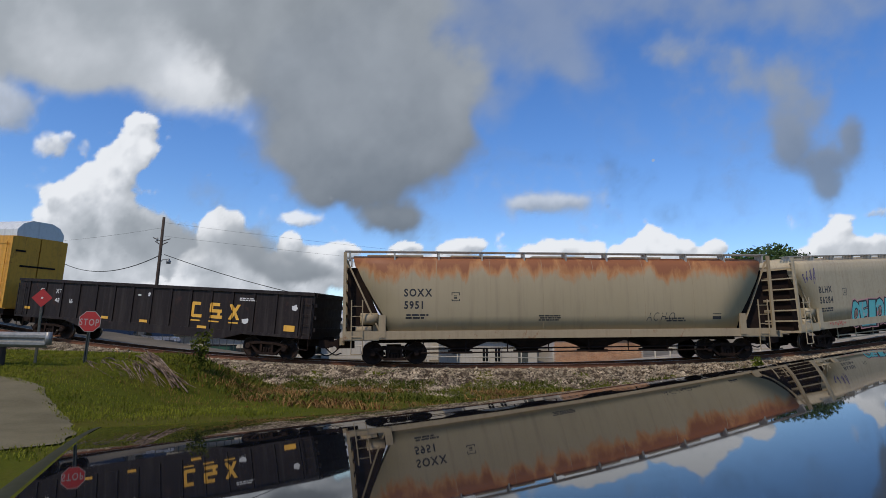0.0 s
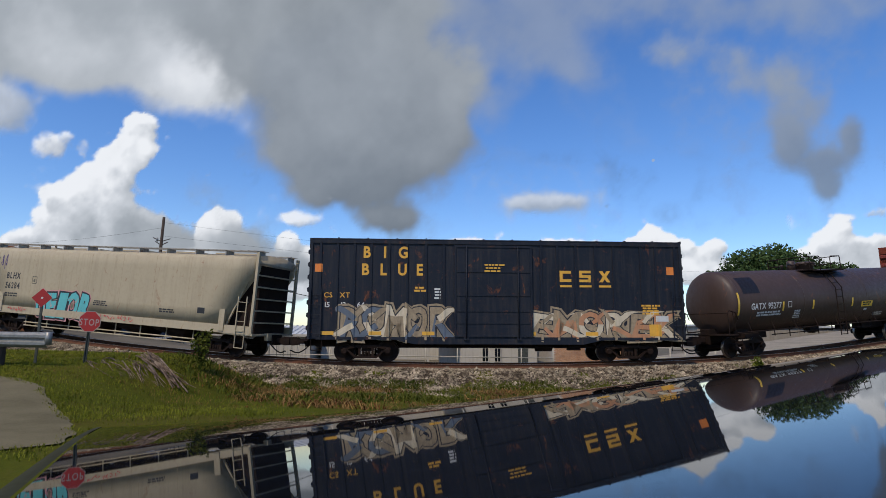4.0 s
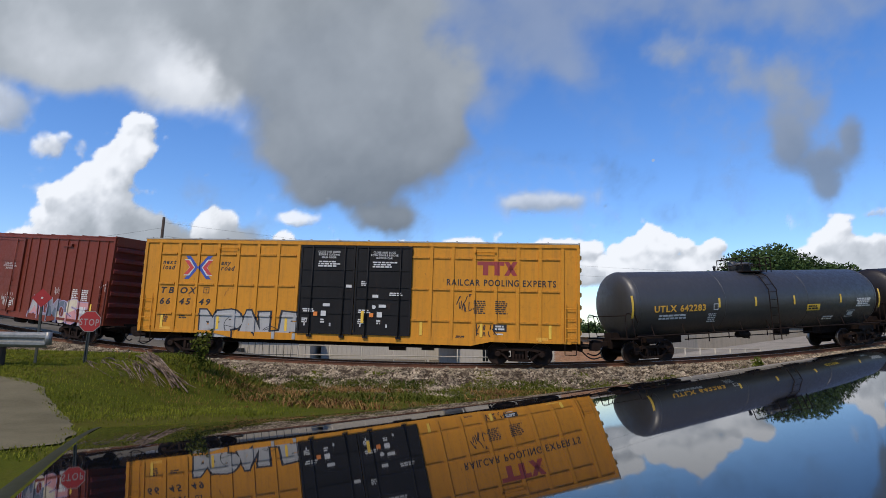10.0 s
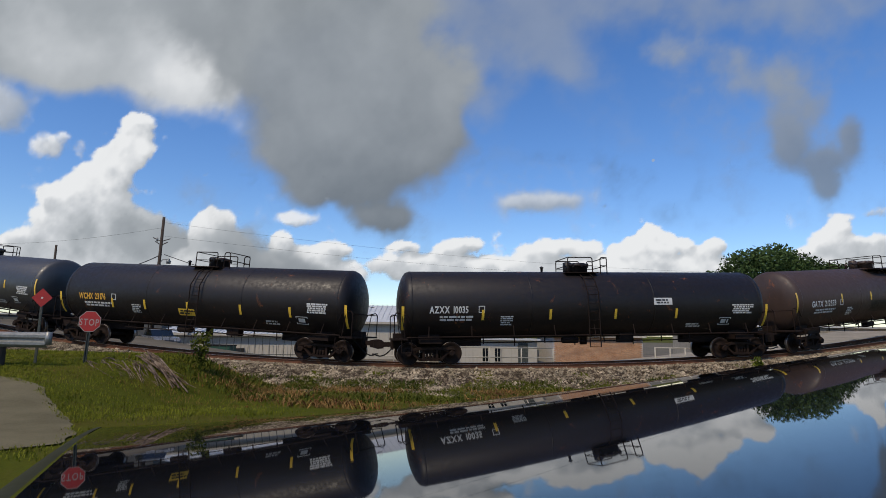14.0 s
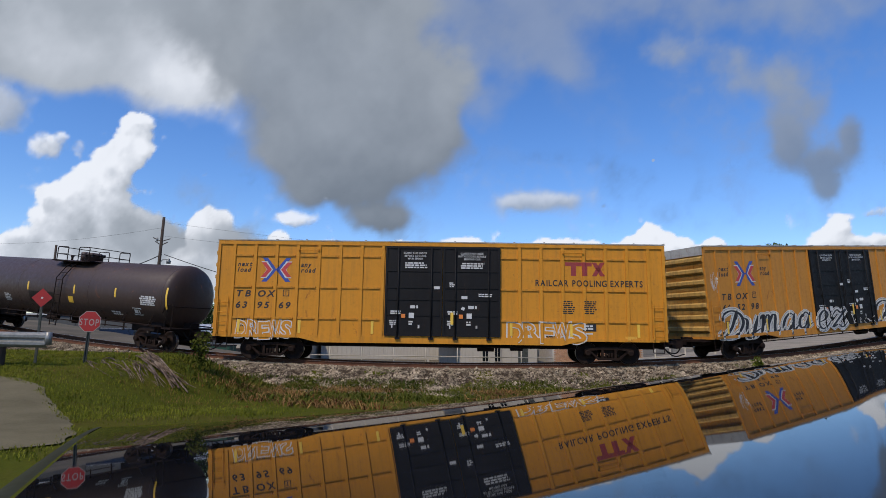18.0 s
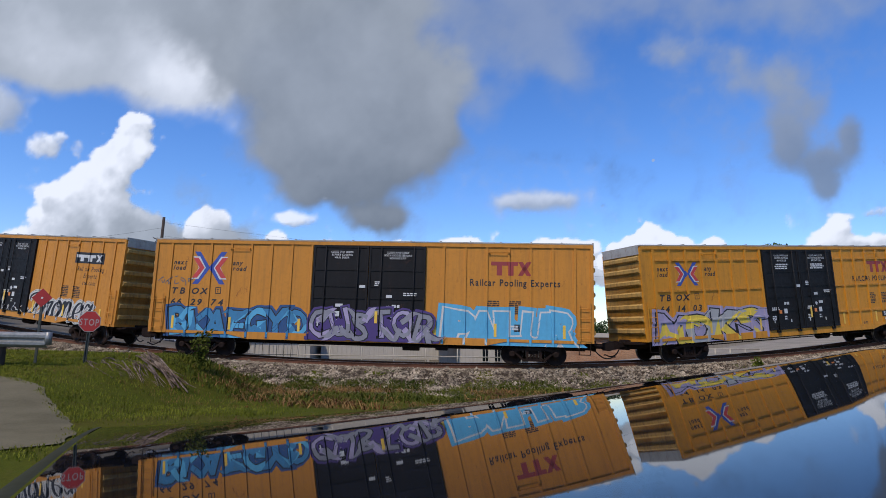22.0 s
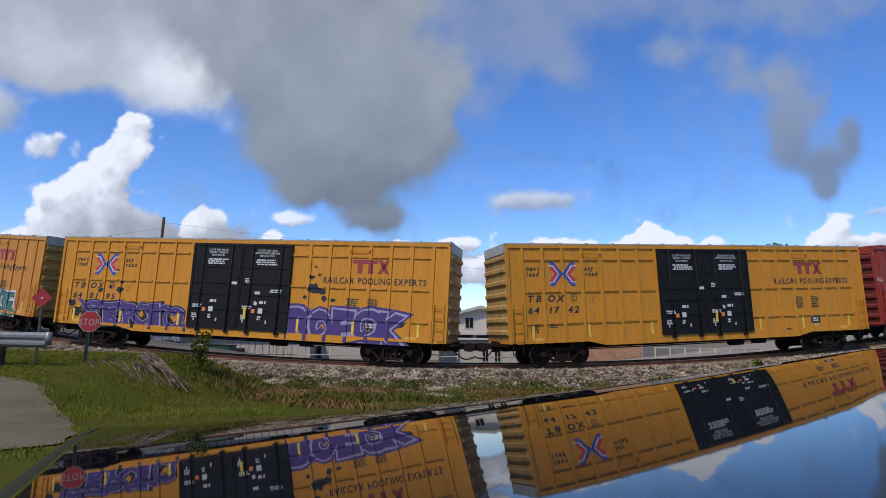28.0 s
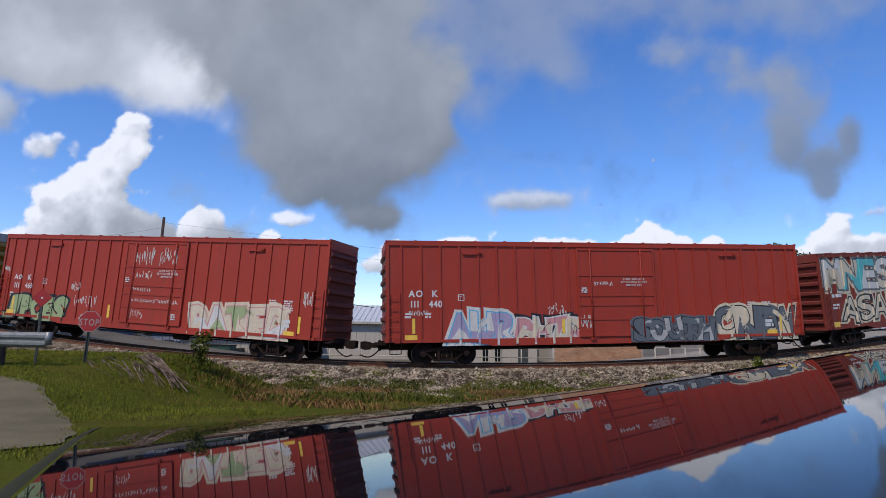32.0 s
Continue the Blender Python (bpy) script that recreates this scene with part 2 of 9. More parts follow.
M_STICK = grain("dry_branch", (0.06, 0.036, 0.023), (0.24, 0.18, 0.125), 3, 0.9, 15, rand=0.55)
M_LEAF = grain("leaf_green", (0.035, 0.062, 0.016), (0.065, 0.10, 0.03), 1.5, 0.7, 9, rand=0.5)
M_WEED = grain("weed_green", (0.050, 0.068, 0.005), (0.13, 0.13, 0.014), 1.0, 0.75, 9, rand=0.45)
M_GRASS = grain("grass_green", (0.098, 0.108, 0.006), (0.182, 0.180, 0.015), 0.5, 0.8, 6, rand=0.4)
M_STRAW = grain("dry_straw", (0.12, 0.060, 0.020), (0.32, 0.185, 0.058), 0.8, 0.85, 8, rand=0.5)
M_DEAD = grain("dead_leaf", (0.06, 0.026, 0.010), (0.16, 0.062, 0.018), 0.8, 0.9, 8, rand=0.4)
M_BARK = grain("tree_bark", (0.06, 0.05, 0.04), (0.11, 0.09, 0.07), 3, 0.9, 14)
M_SIDING = paint("white_siding", (0.44, 0.40, 0.32), 0.25, 0.0, 0.6, 0.2)
M_SIDING_BEIGE = paint("beige_siding", (0.52, 0.47, 0.38), 0.25, 0.0, 0.6, 0.2)
# shade put into the colour of the filler block at the left
M_SHADED_BLOCK = paint("shaded_block_wall", (0.085, 0.088, 0.085), 0.35, 0.0, 0.6, 0.3)
M_SLAB = grain("worn_concrete", (0.25, 0.218, 0.165), (0.33, 0.29, 0.225), 0.8, 0.9, 14, 0.3, 0.01)
M_BLOCK = paint("block_wall", (0.30, 0.262, 0.205), 0.35, 0.0, 0.6, 0.3)
M_METAL_ROOF = paint("pale_metal_roof", (0.50, 0.51, 0.50), 0.3, 0.05, 0.5, 0.2)
M_BRICK = grain("orange_brick", (0.40, 0.21, 0.11), (0.50, 0.30, 0.17), 2, 0.85, 12, rand=0.25)
M_MORTAR = grain("mortar", (0.45, 0.41, 0.36), (0.52, 0.48, 0.43), 3, 0.9, 30)
M_DARKGLASS, _nt, _p = nodes_of("dark_glass")
_p.inputs["Base Color"].default_value, _p.inputs["Roughness"].default_value = (0.01, 0.013, 0.016, 1), 0.06
M_RUBBER = grain("rubber", (0.012, 0.012, 0.012), (0.022, 0.021, 0.02), 5, 0.85, 40)


def ground_material():
    """Lawn, dry weeds and bare earth by patches."""
    m, nt, p = nodes_of("ground_cover")
    a, b, c = noise_node(nt, 0.35, 5, 0.6), noise_node(nt, 2.2, 6, 0.7), noise_node(nt, 14, 5, 0.75)
    col = mix(nt, ramp(nt, a, 0.42, 0.58), (0.066, 0.077, 0.005), (0.078, 0.072, 0.008))
    col = mix(nt, ramp(nt, b, 0.54, 0.70, 0, 0.6), col, (0.085, 0.060, 0.014))
    col = mix(nt, ramp(nt, c, 0.5, 0.8, 0, 0.6), col, (0.014, 0.014, 0.003))
    nt.links.new(col, p.inputs["Base Color"])
    p.inputs["Roughness"].default_value = 0.95
    p.inputs["Specular IOR Level"].default_value = 0.05
    bump(nt, p, c, 0.5, 0.05)
    return m


def hood_material():
    m, nt, p = nodes_of("black_clearcoat")
    n = noise_node(nt, 30, 3)
    nt.links.new(mix(nt, ramp(nt, n, 0.4, 0.7), (0.004, 0.005, 0.007), (0.008, 0.009, 0.012)), p.inputs["Base Color"])
    nt.links.new(ramp(nt, noise_node(nt, 9, 5, 0.7), 0.3, 0.75, 0.012, 0.03), p.inputs["Roughness"])
    p.inputs["IOR"].default_value = 1.235
    return m


M_FENDER = paint("fender_paint", (0.034, 0.034, 0.016), 0.3, 0.0, 0.75, 0.3, gloss=0.04)
M_BED = grain("gravel_bed", (0.045, 0.030, 0.018), (0.09, 0.065, 0.042), 1.2, 0.95, 25, 0.6, 0.03)
M_GROUND = ground_material()
M_HOOD = hood_material()
# ---------------------------------------------------------------- clouds: far backdrop sheets that drift
def lattice(shape, seed):
    return np.random.RandomState(seed).rand(*shape)


def fbm(u, v, scale, seed, octaves=6, gain=0.55):
    """Fractal value noise on arrays, about 0 to 1."""
    tab = lattice((256, 256), seed)
    out, amp, tot = np.zeros_like(u), 1.0, 0.0
    for k in range(octaves):
        x, y = u * scale + 17.3 * k, v * scale + 9.1 * k
        i, j = np.floor(x).astype(int), np.floor(y).astype(int)
        fx, fy = x - i, y - j
        fx, fy = fx * fx * (3 - 2 * fx), fy * fy * (3 - 2 * fy)
        a, b = tab[i % 256, j % 256], tab[(i + 1) % 256, j % 256]
        c, d = tab[i % 256, (j + 1) % 256], tab[(i + 1) % 256, (j + 1) % 256]
        out += amp * ((a * (1 - fx) + b * fx) * (1 - fy) + (c * (1 - fx) + d * fx) * fy)
        tot += amp
        amp *= gain
        scale *= 2.0
    return out / tot


def cloud_material():
    m = bpy.data.materials.new("cloud_glow")
    m.use_nodes = True
    nt = m.node_tree
    nt.nodes.clear()
    at = nt.nodes.new("ShaderNodeAttribute")
    at.attribute_name = "vapour"
    sep = nt.nodes.new("ShaderNodeSeparateColor")
    nt.links.new(at.outputs["Color"], sep.inputs[0])
    # the sheets glow by themselves, with light and shade painted into their tone
    em = nt.nodes.new("ShaderNodeEmission")
    tone = nt.nodes.new("ShaderNodeValToRGB")
    el = tone.color_ramp.elements
    el[0].position, el[0].color = 0.0, (0.115, 0.146, 0.178, 1)
    el[1].position, el[1].color = 1.0, (1.12, 1.15, 1.13, 1)
    for pos, col in ((0.35, (0.255, 0.292, 0.318, 1)), (0.7, (0.50, 0.548, 0.57, 1)), (0.88, (0.80, 0.845, 0.86, 1))):
        e = el.new(pos)
        e.color = col
    nt.links.new(sep.outputs[0], tone.inputs[0])
    nt.links.new(tone.outputs[0], em.inputs[0])
    em.inputs["Strength"].default_value = 1.02
    tr = nt.nodes.new("ShaderNodeBsdfTransparent")
    mx = nt.nodes.new("ShaderNodeMixShader")
    out = nt.nodes.new("ShaderNodeOutputMaterial")
    nt.links.new(sep.outputs[1], mx.inputs[0])
    nt.links.new(tr.outputs[0], mx.inputs[1])
    nt.links.new(em.outputs[0], mx.inputs[2])
    nt.links.new(mx.outputs[0], out.inputs[0])
    return m


M_CLOUD = cloud_material()
DRIFT = []


def cloud(label, lobes, drift, far, soft=0.3, rough=0.5, scale=10.0, seed=1, cover=1.0, step=5.0, relief=0.5, warp=0.05, round_off=2.0):
    """One cloud from lobes (across, up, half width, half height, weight, tone) in thousandths of its distance.
    soft: width of the torn edge; relief: how strongly light and shade are painted on the billows; round_off: 1 for
    vapour, 2 for firm heads."""
    b = np.array(lobes, float)
    pad = 80
    u0, u1 = (b[:, 0] - b[:, 2]).min() - pad, (b[:, 0] + b[:, 2]).max() + pad
    v0, v1 = (b[:, 1] - b[:, 3]).min() - pad, (b[:, 1] + b[:, 3]).max() + pad
    nu, nv = int((u1 - u0) / step) + 2, int((v1 - v0) / step) + 2
    u, v = np.meshgrid(np.linspace(u0, u1, nu) / 1000, np.linspace(v0, v1, nv) / 1000, indexing="ij")
    drag, sway = fbm(u, v, scale * 0.7, seed + 5, 6) - 0.5, fbm(u, v, scale * 0.7, seed + 6, 6) - 0.5
    fine, billow = fbm(u, v, scale * 1.3, seed + 9, 6, 0.6) - 0.5, fbm(u, v, scale, seed, 6, 0.55)

    def thick(up):
        """Density, seen a little towards the light when up is above 0."""
        uu, vv = (u + 2 * warp * drag - 0.7 * up) * 1000, (v + 2 * warp * sway + up) * 1000
        left, tone, mass = np.ones_like(u), np.zeros_like(u), np.full_like(u, 1e-6)
        for cx, cy, rx, ry, w, t in b:
            q = ((uu - cx) / rx) ** 2 + ((vv - cy) / ry) ** 2
            left = left * (1 - np.clip(w * np.exp(-0.9 * q ** round_off), 0, 0.999))
            g = np.exp(-0.8 * q)
            tone, mass = tone + t * g, mass + g
        return 1 - left, tone / mass

    body, tone = thick(0.0)
    d = body + rough * (1.1 * fine + 0.9 * (billow - 0.5))
    alpha = np.clip((d - 0.42) / soft + 0.5, 0, 1)
    alpha = alpha * alpha * (3 - 2 * alpha) * cover
    edge = np.minimum.reduce([u - u.min(), u.max() - u, v - v.min(), v.max() - v]) * 1000
    alpha *= np.clip(edge / 40, 0, 1)
    # billows painted brighter towards the light and darker away from it
    slope = body - thick(0.012)[0]
    bright = np.clip(tone + relief * (1.2 * slope + 1.0 * (billow - 0.5) + 0.5 * fine), 0, 1)
    co = np.stack([u.ravel() * far, v.ravel() * far, np.full(u.size, -far)], 1)
    idx = np.arange(nu * nv).reshape(nu, nv)
    faces = np.stack([idx[:-1, :-1], idx[1:, :-1], idx[1:, 1:], idx[:-1, 1:]], -1).reshape(-1, 4)
    me = bpy.data.meshes.new("cloud")
    me.from_pydata(co.tolist(), [], faces.tolist())
    lay = me.color_attributes.new("vapour", "FLOAT_COLOR", "POINT")
    lay.data.foreach_set("color", np.stack([bright.ravel(), alpha.ravel(), np.zeros(u.size), np.ones(u.size)], 1).ravel())
    me.materials.append(M_CLOUD)
    ob = new("cloud", me)
    ob.matrix_basis = VIEW
    tagged(ob, label, "cloud", "clouds in the sky")
    DRIFT.append((ob, drift[0] * far / 1000, drift[1] * far / 1000))


cloud("broad grey-white cloud with a bright torn edge", [(-844, 421, 180, 90, 1.00, 0.66), (-664, 441, 190, 110, 1.00, 0.74), (-714, 371, 130, 56, 0.90, 0.76), (-584, 381, 130, 76, 1.00, 0.82), (-484, 351, 110, 74, 1.00, 0.88), (-434, 301, 80, 54, 0.95, 0.97), (-384, 321, 50, 64, 0.80, 0.96), (-404, 421, 150, 90, 1.00, 0.80), (-694, 501, 300, 80, 1.00, 0.68), (-364, 501, 250, 90, 1.00, 0.72)],
      (-42, 2), 3300, 0.55, 0.55, 7, 11, 1.0, 5.0, 0.25, 0.04, 1.3)
cloud("large grey rain cloud with a dark ragged hem", [(-224, 500, 240, 100, 1.00, 0.61), (-316, 411, 150, 90, 1.00, 0.57), (-146, 411, 130, 90, 1.00, 0.54), (-266, 301, 125, 90, 1.00, 0.51), (-136, 311, 110, 90, 1.00, 0.51), (-206, 201, 115, 80, 1.00, 0.45), (-106, 221, 110, 80, 1.00, 0.46),
      (-10, 191, 66, 48, 0.92, 0.42), (-176, 116, 90, 44, 0.95, 0.37), (-76, 141, 100, 50, 0.95, 0.37), (-84, 62, 58, 34, 0.95, 0.36), (4, 311, 60, 50, 0.52, 0.60), (44, 281, 44, 30, 0.45, 0.61), (-6, 241, 40, 40, 0.60, 0.53)],
      (-36, 2), 3250, 0.70, 0.70, 9, 23, 0.97, 4.5, 0.26, 0.05, 1.5)
cloud("pale lavender veil trailing off a rain cloud", [(64, 421, 180, 70, 0.75, 0.61), (134, 371, 90, 50, 0.66, 0.61), (194, 341, 70, 36, 0.58, 0.62), (244, 321, 50, 24, 0.48, 0.63), (66, 261, 60, 50, 0.42, 0.60), (266, 431, 160, 46, 0.52, 0.63), (456, 426, 170, 44, 0.45, 0.62), (636, 411, 120, 50, 0.42, 0.60), (736, 471, 160, 60, 0.45, 0.58)],
      (-26, 2), 3220, 0.90, 0.62, 10, 29, 0.56, 5.0, 0.15, 0.05, 1.0)
cloud("thin grey scud trailing to a dark forked tail", [(396, 351, 50, 22, 0.42, 0.62), (486, 341, 70, 24, 0.44, 0.60), (546, 301, 56, 36, 0.46, 0.56), (616, 311, 60, 40, 0.42, 0.54), (611, 246, 44, 46, 0.62, 0.48), (606, 179, 30, 44, 0.82, 0.37), (651, 256, 36, 30, 0.48, 0.50), (719, 203, 26, 40, 0.82, 0.36), (668, 155, 44, 28, 0.92, 0.32), (681, 121, 22, 22, 0.75, 0.33)],
      (-4, 0), 3100, 0.90, 0.62, 15, 37, 0.80, 4.0, 0.12, 0.022, 1.4)
cloud("tall white cumulus tower with grey base", [(-539, 216, 34, 26, 1.00, 0.96), (-546, 176, 36, 36, 1.00, 0.97), (-579, 141, 44, 38, 1.00, 0.96), (-624, 121, 42, 32, 1.00, 0.94), (-664, 91, 38, 28, 1.00, 0.93), (-694, 91, 18, 18, 0.90, 0.93), (-614, 81, 60, 34, 1.00, 0.86), (-674, 46, 56, 34, 1.00, 0.82), (-594, 41, 60, 34, 1.00, 0.74), (-544, 41, 60, 36, 0.90, 0.58), (-724, 16, 70, 30, 1.00, 0.86), (-494, 16, 70, 36, 0.85, 0.58), (-634, -4, 110, 36, 1.00, 0.78), (-744, -29, 120, 40, 1.00, 0.82), (-574, -49, 200, 46, 1.00, 0.80), (-459, -29, 60, 40, 0.90, 0.76)],
      (-14, 0), 3000, 0.30, 0.75, 22, 41, 1.0, 3.0, 0.35, 0.020)
cloud("small ragged white cloud", [(-689, 179, 30, 24, 0.85, 0.86), (-672, 198, 24, 14, 0.75, 0.90), (-709, 196, 14, 14, 0.50, 0.85), (-636, 179, 10, 16, 0.50, 0.85)],
      (-18, -2), 2950, 0.6, 0.8, 24, 52, 0.95, 3.0, 0.3, 0.02, 1.3)
cloud("small pale cloud patch in blue sky", [(-769, 241, 46, 38, 0.85, 0.76), (-794, 271, 40, 30, 0.60, 0.76)],
      (-30, 0), 2940, 0.8, 0.6, 16, 53, 0.85, 4.0, 0.25, 0.03, 1.3)
cloud("white cumulus over a grey shelf of cloud", [(-389, 53, 32, 24, 1.00, 0.97), (-409, 41, 20, 24, 0.90, 0.97), (-389, 16, 36, 28, 1.00, 0.88), (-364, -9, 44, 34, 1.00, 0.68), (-404, -29, 60, 30, 1.00, 0.80), (-314, -39, 70, 28, 1.00, 0.76), (-269, 11, 22, 20, 0.95, 0.90), (-244, -19, 34, 24, 0.90, 0.84), (-184, -4, 34, 16, 0.85, 0.86), (-194, -39, 70, 24, 0.95, 0.86), (-344, -69, 160, 30, 1.00, 0.86)],
      (-36, 2), 2900, 0.30, 0.75, 24, 61, 1.0, 3.0, 0.35, 0.018)
cloud("grey shelf of low cloud", [(-354, 11, 44, 28, 0.85, 0.50), (-304, -14, 64, 28, 0.95, 0.46), (-244, -37, 60, 20, 0.95, 0.44), (-454, 1, 64, 36, 0.60, 0.58)],
      (-36, 2), 2880, 0.8, 0.55, 14, 63, 0.85, 4.0, 0.2, 0.03, 1.3)
cloud("small flat white cloud", [(-249, 53, 30, 12, 0.90, 0.90), (-264, 57, 16, 9, 0.60, 0.90)],
      (-16, 0), 2850, 0.6, 0.7, 26, 67, 0.9, 3.0, 0.3, 0.012, 1.3)
cloud("lone lens-shaped pale cloud", [(181, 83, 58, 17, 0.90, 0.72), (216, 89, 34, 13, 0.70, 0.70), (146, 79, 30, 11, 0.60, 0.70)],
      (-32, 4), 2840, 0.95, 0.6, 24, 71, 0.85, 3.0, 0.2, 0.012, 1.2)
cloud("row of low white cumulus along the horizon", [(-54, 1, 32, 12, 0.90, 0.90), (41, 5, 38, 14, 0.95, 0.93), (16, -4, 30, 12, 0.80, 0.88), (216, 7, 42, 14, 0.95, 0.94), (256, -1, 30, 12, 0.90, 0.93), (176, -7, 40, 14, 0.80, 0.90), (-24, -34, 120, 26, 1.00, 0.86), (116, -39, 120, 24, 0.90, 0.86), (246, -39, 110, 28, 1.00, 0.86)],
      (-14, 2), 2800, 0.35, 0.8, 30, 83, 1.0, 3.0, 0.3, 0.014)
cloud("bright piled cumulus low in the sky", [(371, 23, 26, 22, 1.00, 0.99), (346, 9, 28, 18, 1.00, 0.99), (396, 9, 26, 18, 1.00, 0.99), (321, -5, 24, 12, 0.90, 0.98), (428, 7, 20, 13, 1.00, 0.98), (484, 5, 24, 15, 1.00, 0.98), (456, -9, 30, 14, 0.90, 0.97), (366, -29, 90, 30, 1.00, 0.93), (466, -37, 70, 28, 1.00, 0.93)],
      (-4, 6), 2750, 0.28, 0.65, 30, 97, 1.0, 2.5, 0.3, 0.012)
cloud("white cumulus with hazy veil", [(701, 33, 26, 20, 1.00, 0.97), (686, 13, 34, 20, 1.00, 0.96), (721, 5, 26, 20, 0.95, 0.94), (646, -7, 30, 14, 0.80, 0.90), (756, 1, 50, 22, 0.75, 0.82), (736, 56, 60, 7, 0.50, 0.76), (776, 66, 40, 7, 0.45, 0.76), (696, -39, 110, 36, 1.00, 0.88), (816, -19, 80, 40, 0.90, 0.84)],
      (-4, 2), 2700, 0.40, 0.75, 26, 101, 1.0, 3.0, 0.3, 0.014)


def moon():
    """Pale day moon, far beyond the clouds."""
    m = bpy.data.materials.new("moon_glow")
    m.use_nodes = True
    nt = m.node_tree
    nt.nodes.clear()
    em, out = nt.nodes.new("ShaderNodeEmission"), nt.nodes.new("ShaderNodeOutputMaterial")
    em.inputs[0].default_value, em.inputs[1].default_value = (0.40, 0.55, 0.80, 1), 1.0
    nt.links.new(em.outputs[0], out.inputs[0])
    bm = bmesh.new()
    bmesh.ops.create_icosphere(bm, subdivisions=2, radius=10, matrix=VIEW @ Matrix.Translation((0.372 * 3600, 0.157 * 3600, -3600)))
    solo("moon", bm, m, "tiny pale moon in daylight sky", "moon")


moon()
# ---------------------------------------------------------------- lettering and spray paint
GLYPHS = {}


def glyph(ch, fat=0.0, shear=0.0):
    """Outline mesh of a character: vertices (x, z) with unit size, triangles, advance."""
    key = (ch, fat, shear)
    if key not in GLYPHS:
        cu = bpy.data.curves.new("glyph", "FONT")
        cu.body, cu.size, cu.offset, cu.shear, cu.resolution_u = ch, 1.0, fat, shear, 3
        ob = bpy.data.objects.new("glyph", cu)
        me = ob.to_mesh()
        vs = [(v.co.x, v.co.y) for v in me.vertices]
        fs = [tuple(p.vertices) for p in me.polygons]
        ob.to_mesh_clear()
        bpy.data.objects.remove(ob)
        bpy.data.curves.remove(cu)
        xs = [v[0] for v in vs] or [0, 0.3]
        GLYPHS[key] = (vs, fs, max(xs) + 0.07)
    return GLYPHS[key]


def side_flat(w):
    return lambda x, z, lift: (x, -w - lift, z)


def side_round(r, zc):
    return lambda x, z, lift: (x, -math.sqrt(max(0.01, (r + lift) ** 2 - (z - zc) ** 2)), z)


def words(bm, text, x, z, size, put, wide=1.0, fat=0.012, shear=0.0, track=0.0, lift=0.004, slot=0, centre=False):
    """Letters along x from the base point x, z."""
    if centre:
        x -= sum((glyph(c, fat, shear)[2] if c != " " else 0.35) * size * wide + track for c in text) / 2
    for c in text:
        if c == " ":
            x += 0.35 * size * wide + track
            continue
        vs, fs, adv = glyph(c, fat, shear)
        made = [bm.verts.new(put(x + a * size * wide, z + b * size, lift)) for a, b in vs]
        for f in fs:
            try:
                bm.faces.new([made[i] for i in f]).material_index = slot
            except ValueError:
                pass
        x += adv * size * wide + track


def patch(bm, poly, put, lift=0.004, slot=0):
    """A painted polygon (x, z) on a side."""
    f = bm.faces.new([bm.verts.new(put(a, b, lift)) for a, b in poly])
    f.material_index = slot


def rect(bm, x0, x1, z0, z1, put, lift=0.004, slot=0, n=1):
    for i in range(n):
        a, b = z0 + (z1 - z0) * i / n, z0 + (z1 - z0) * (i + 1) / n
        patch(bm, [(x0, a), (x1, a), (x1, b), (x0, b)], put, lift, slot)


def bars(bm, x0, x1, z0, z1, rows, rnd, put, lift=0.004, slot=0, gap=0.35):
    """Small print too fine to read: rows of short bars."""
    h = (z1 - z0) / rows
    for r in range(rows):
        x = x0 + rnd.random() * 0.1 * (x1 - x0)
        end = x1 - rnd.random() * 0.25 * (x1 - x0)
        while x < end:
            w = min(end - x, h * rnd.uniform(0.7, 2.6))
            rect(bm, x, x + w, z0 + r * h + h * gap * 0.5, z0 + (r + 1) * h - h * gap * 0.5, put, lift, slot)
            x += w + h * 0.35


def splash(bm, x, z, r, rnd, put, lift, slot=0, n=14, squash=0.8):
    pts = []
    for i in range(n):
        a = 6.28319 * i / n
        q = r * rnd.uniform(0.65, 1.2)
        pts.append((x + q * math.cos(a), z + q * squash * math.sin(a)))
    patch(bm, pts, put, lift, slot)


def scrawl(bm, x0, x1, z0, z1, n, rnd, put, lift=0.006, slot=0, w=0.035):
    """A quick tag: n letters, each a couple of curved strokes of spray."""
    step = (x1 - x0) / n
    for i in range(n):
        for stroke in range(2):
            p = [(x0 + step * (i + rnd.uniform(0.05, 1.0)), rnd.uniform(z0, z1)) for _ in range(4)]
            pts = []
            for k in range(9):
                t = k / 8
                q = (1 - t) ** 3, 3 * t * (1 - t) ** 2, 3 * t * t * (1 - t), t ** 3
                pts.append((sum(a * b[0] for a, b in zip(q, p)), sum(a * b[1] for a, b in zip(q, p))))
            for (a, b), (c, d) in zip(pts, pts[1:]):
                g = math.hypot(c - a, d - b) or 1
                nx, nz = -(d - b) / g * w / 2, (c - a) / g * w / 2
                patch(bm, [(a - nx, b - nz), (c - nx, d - nz), (c + nx, d + nz), (a + nx, b + nz)], put, lift, slot)


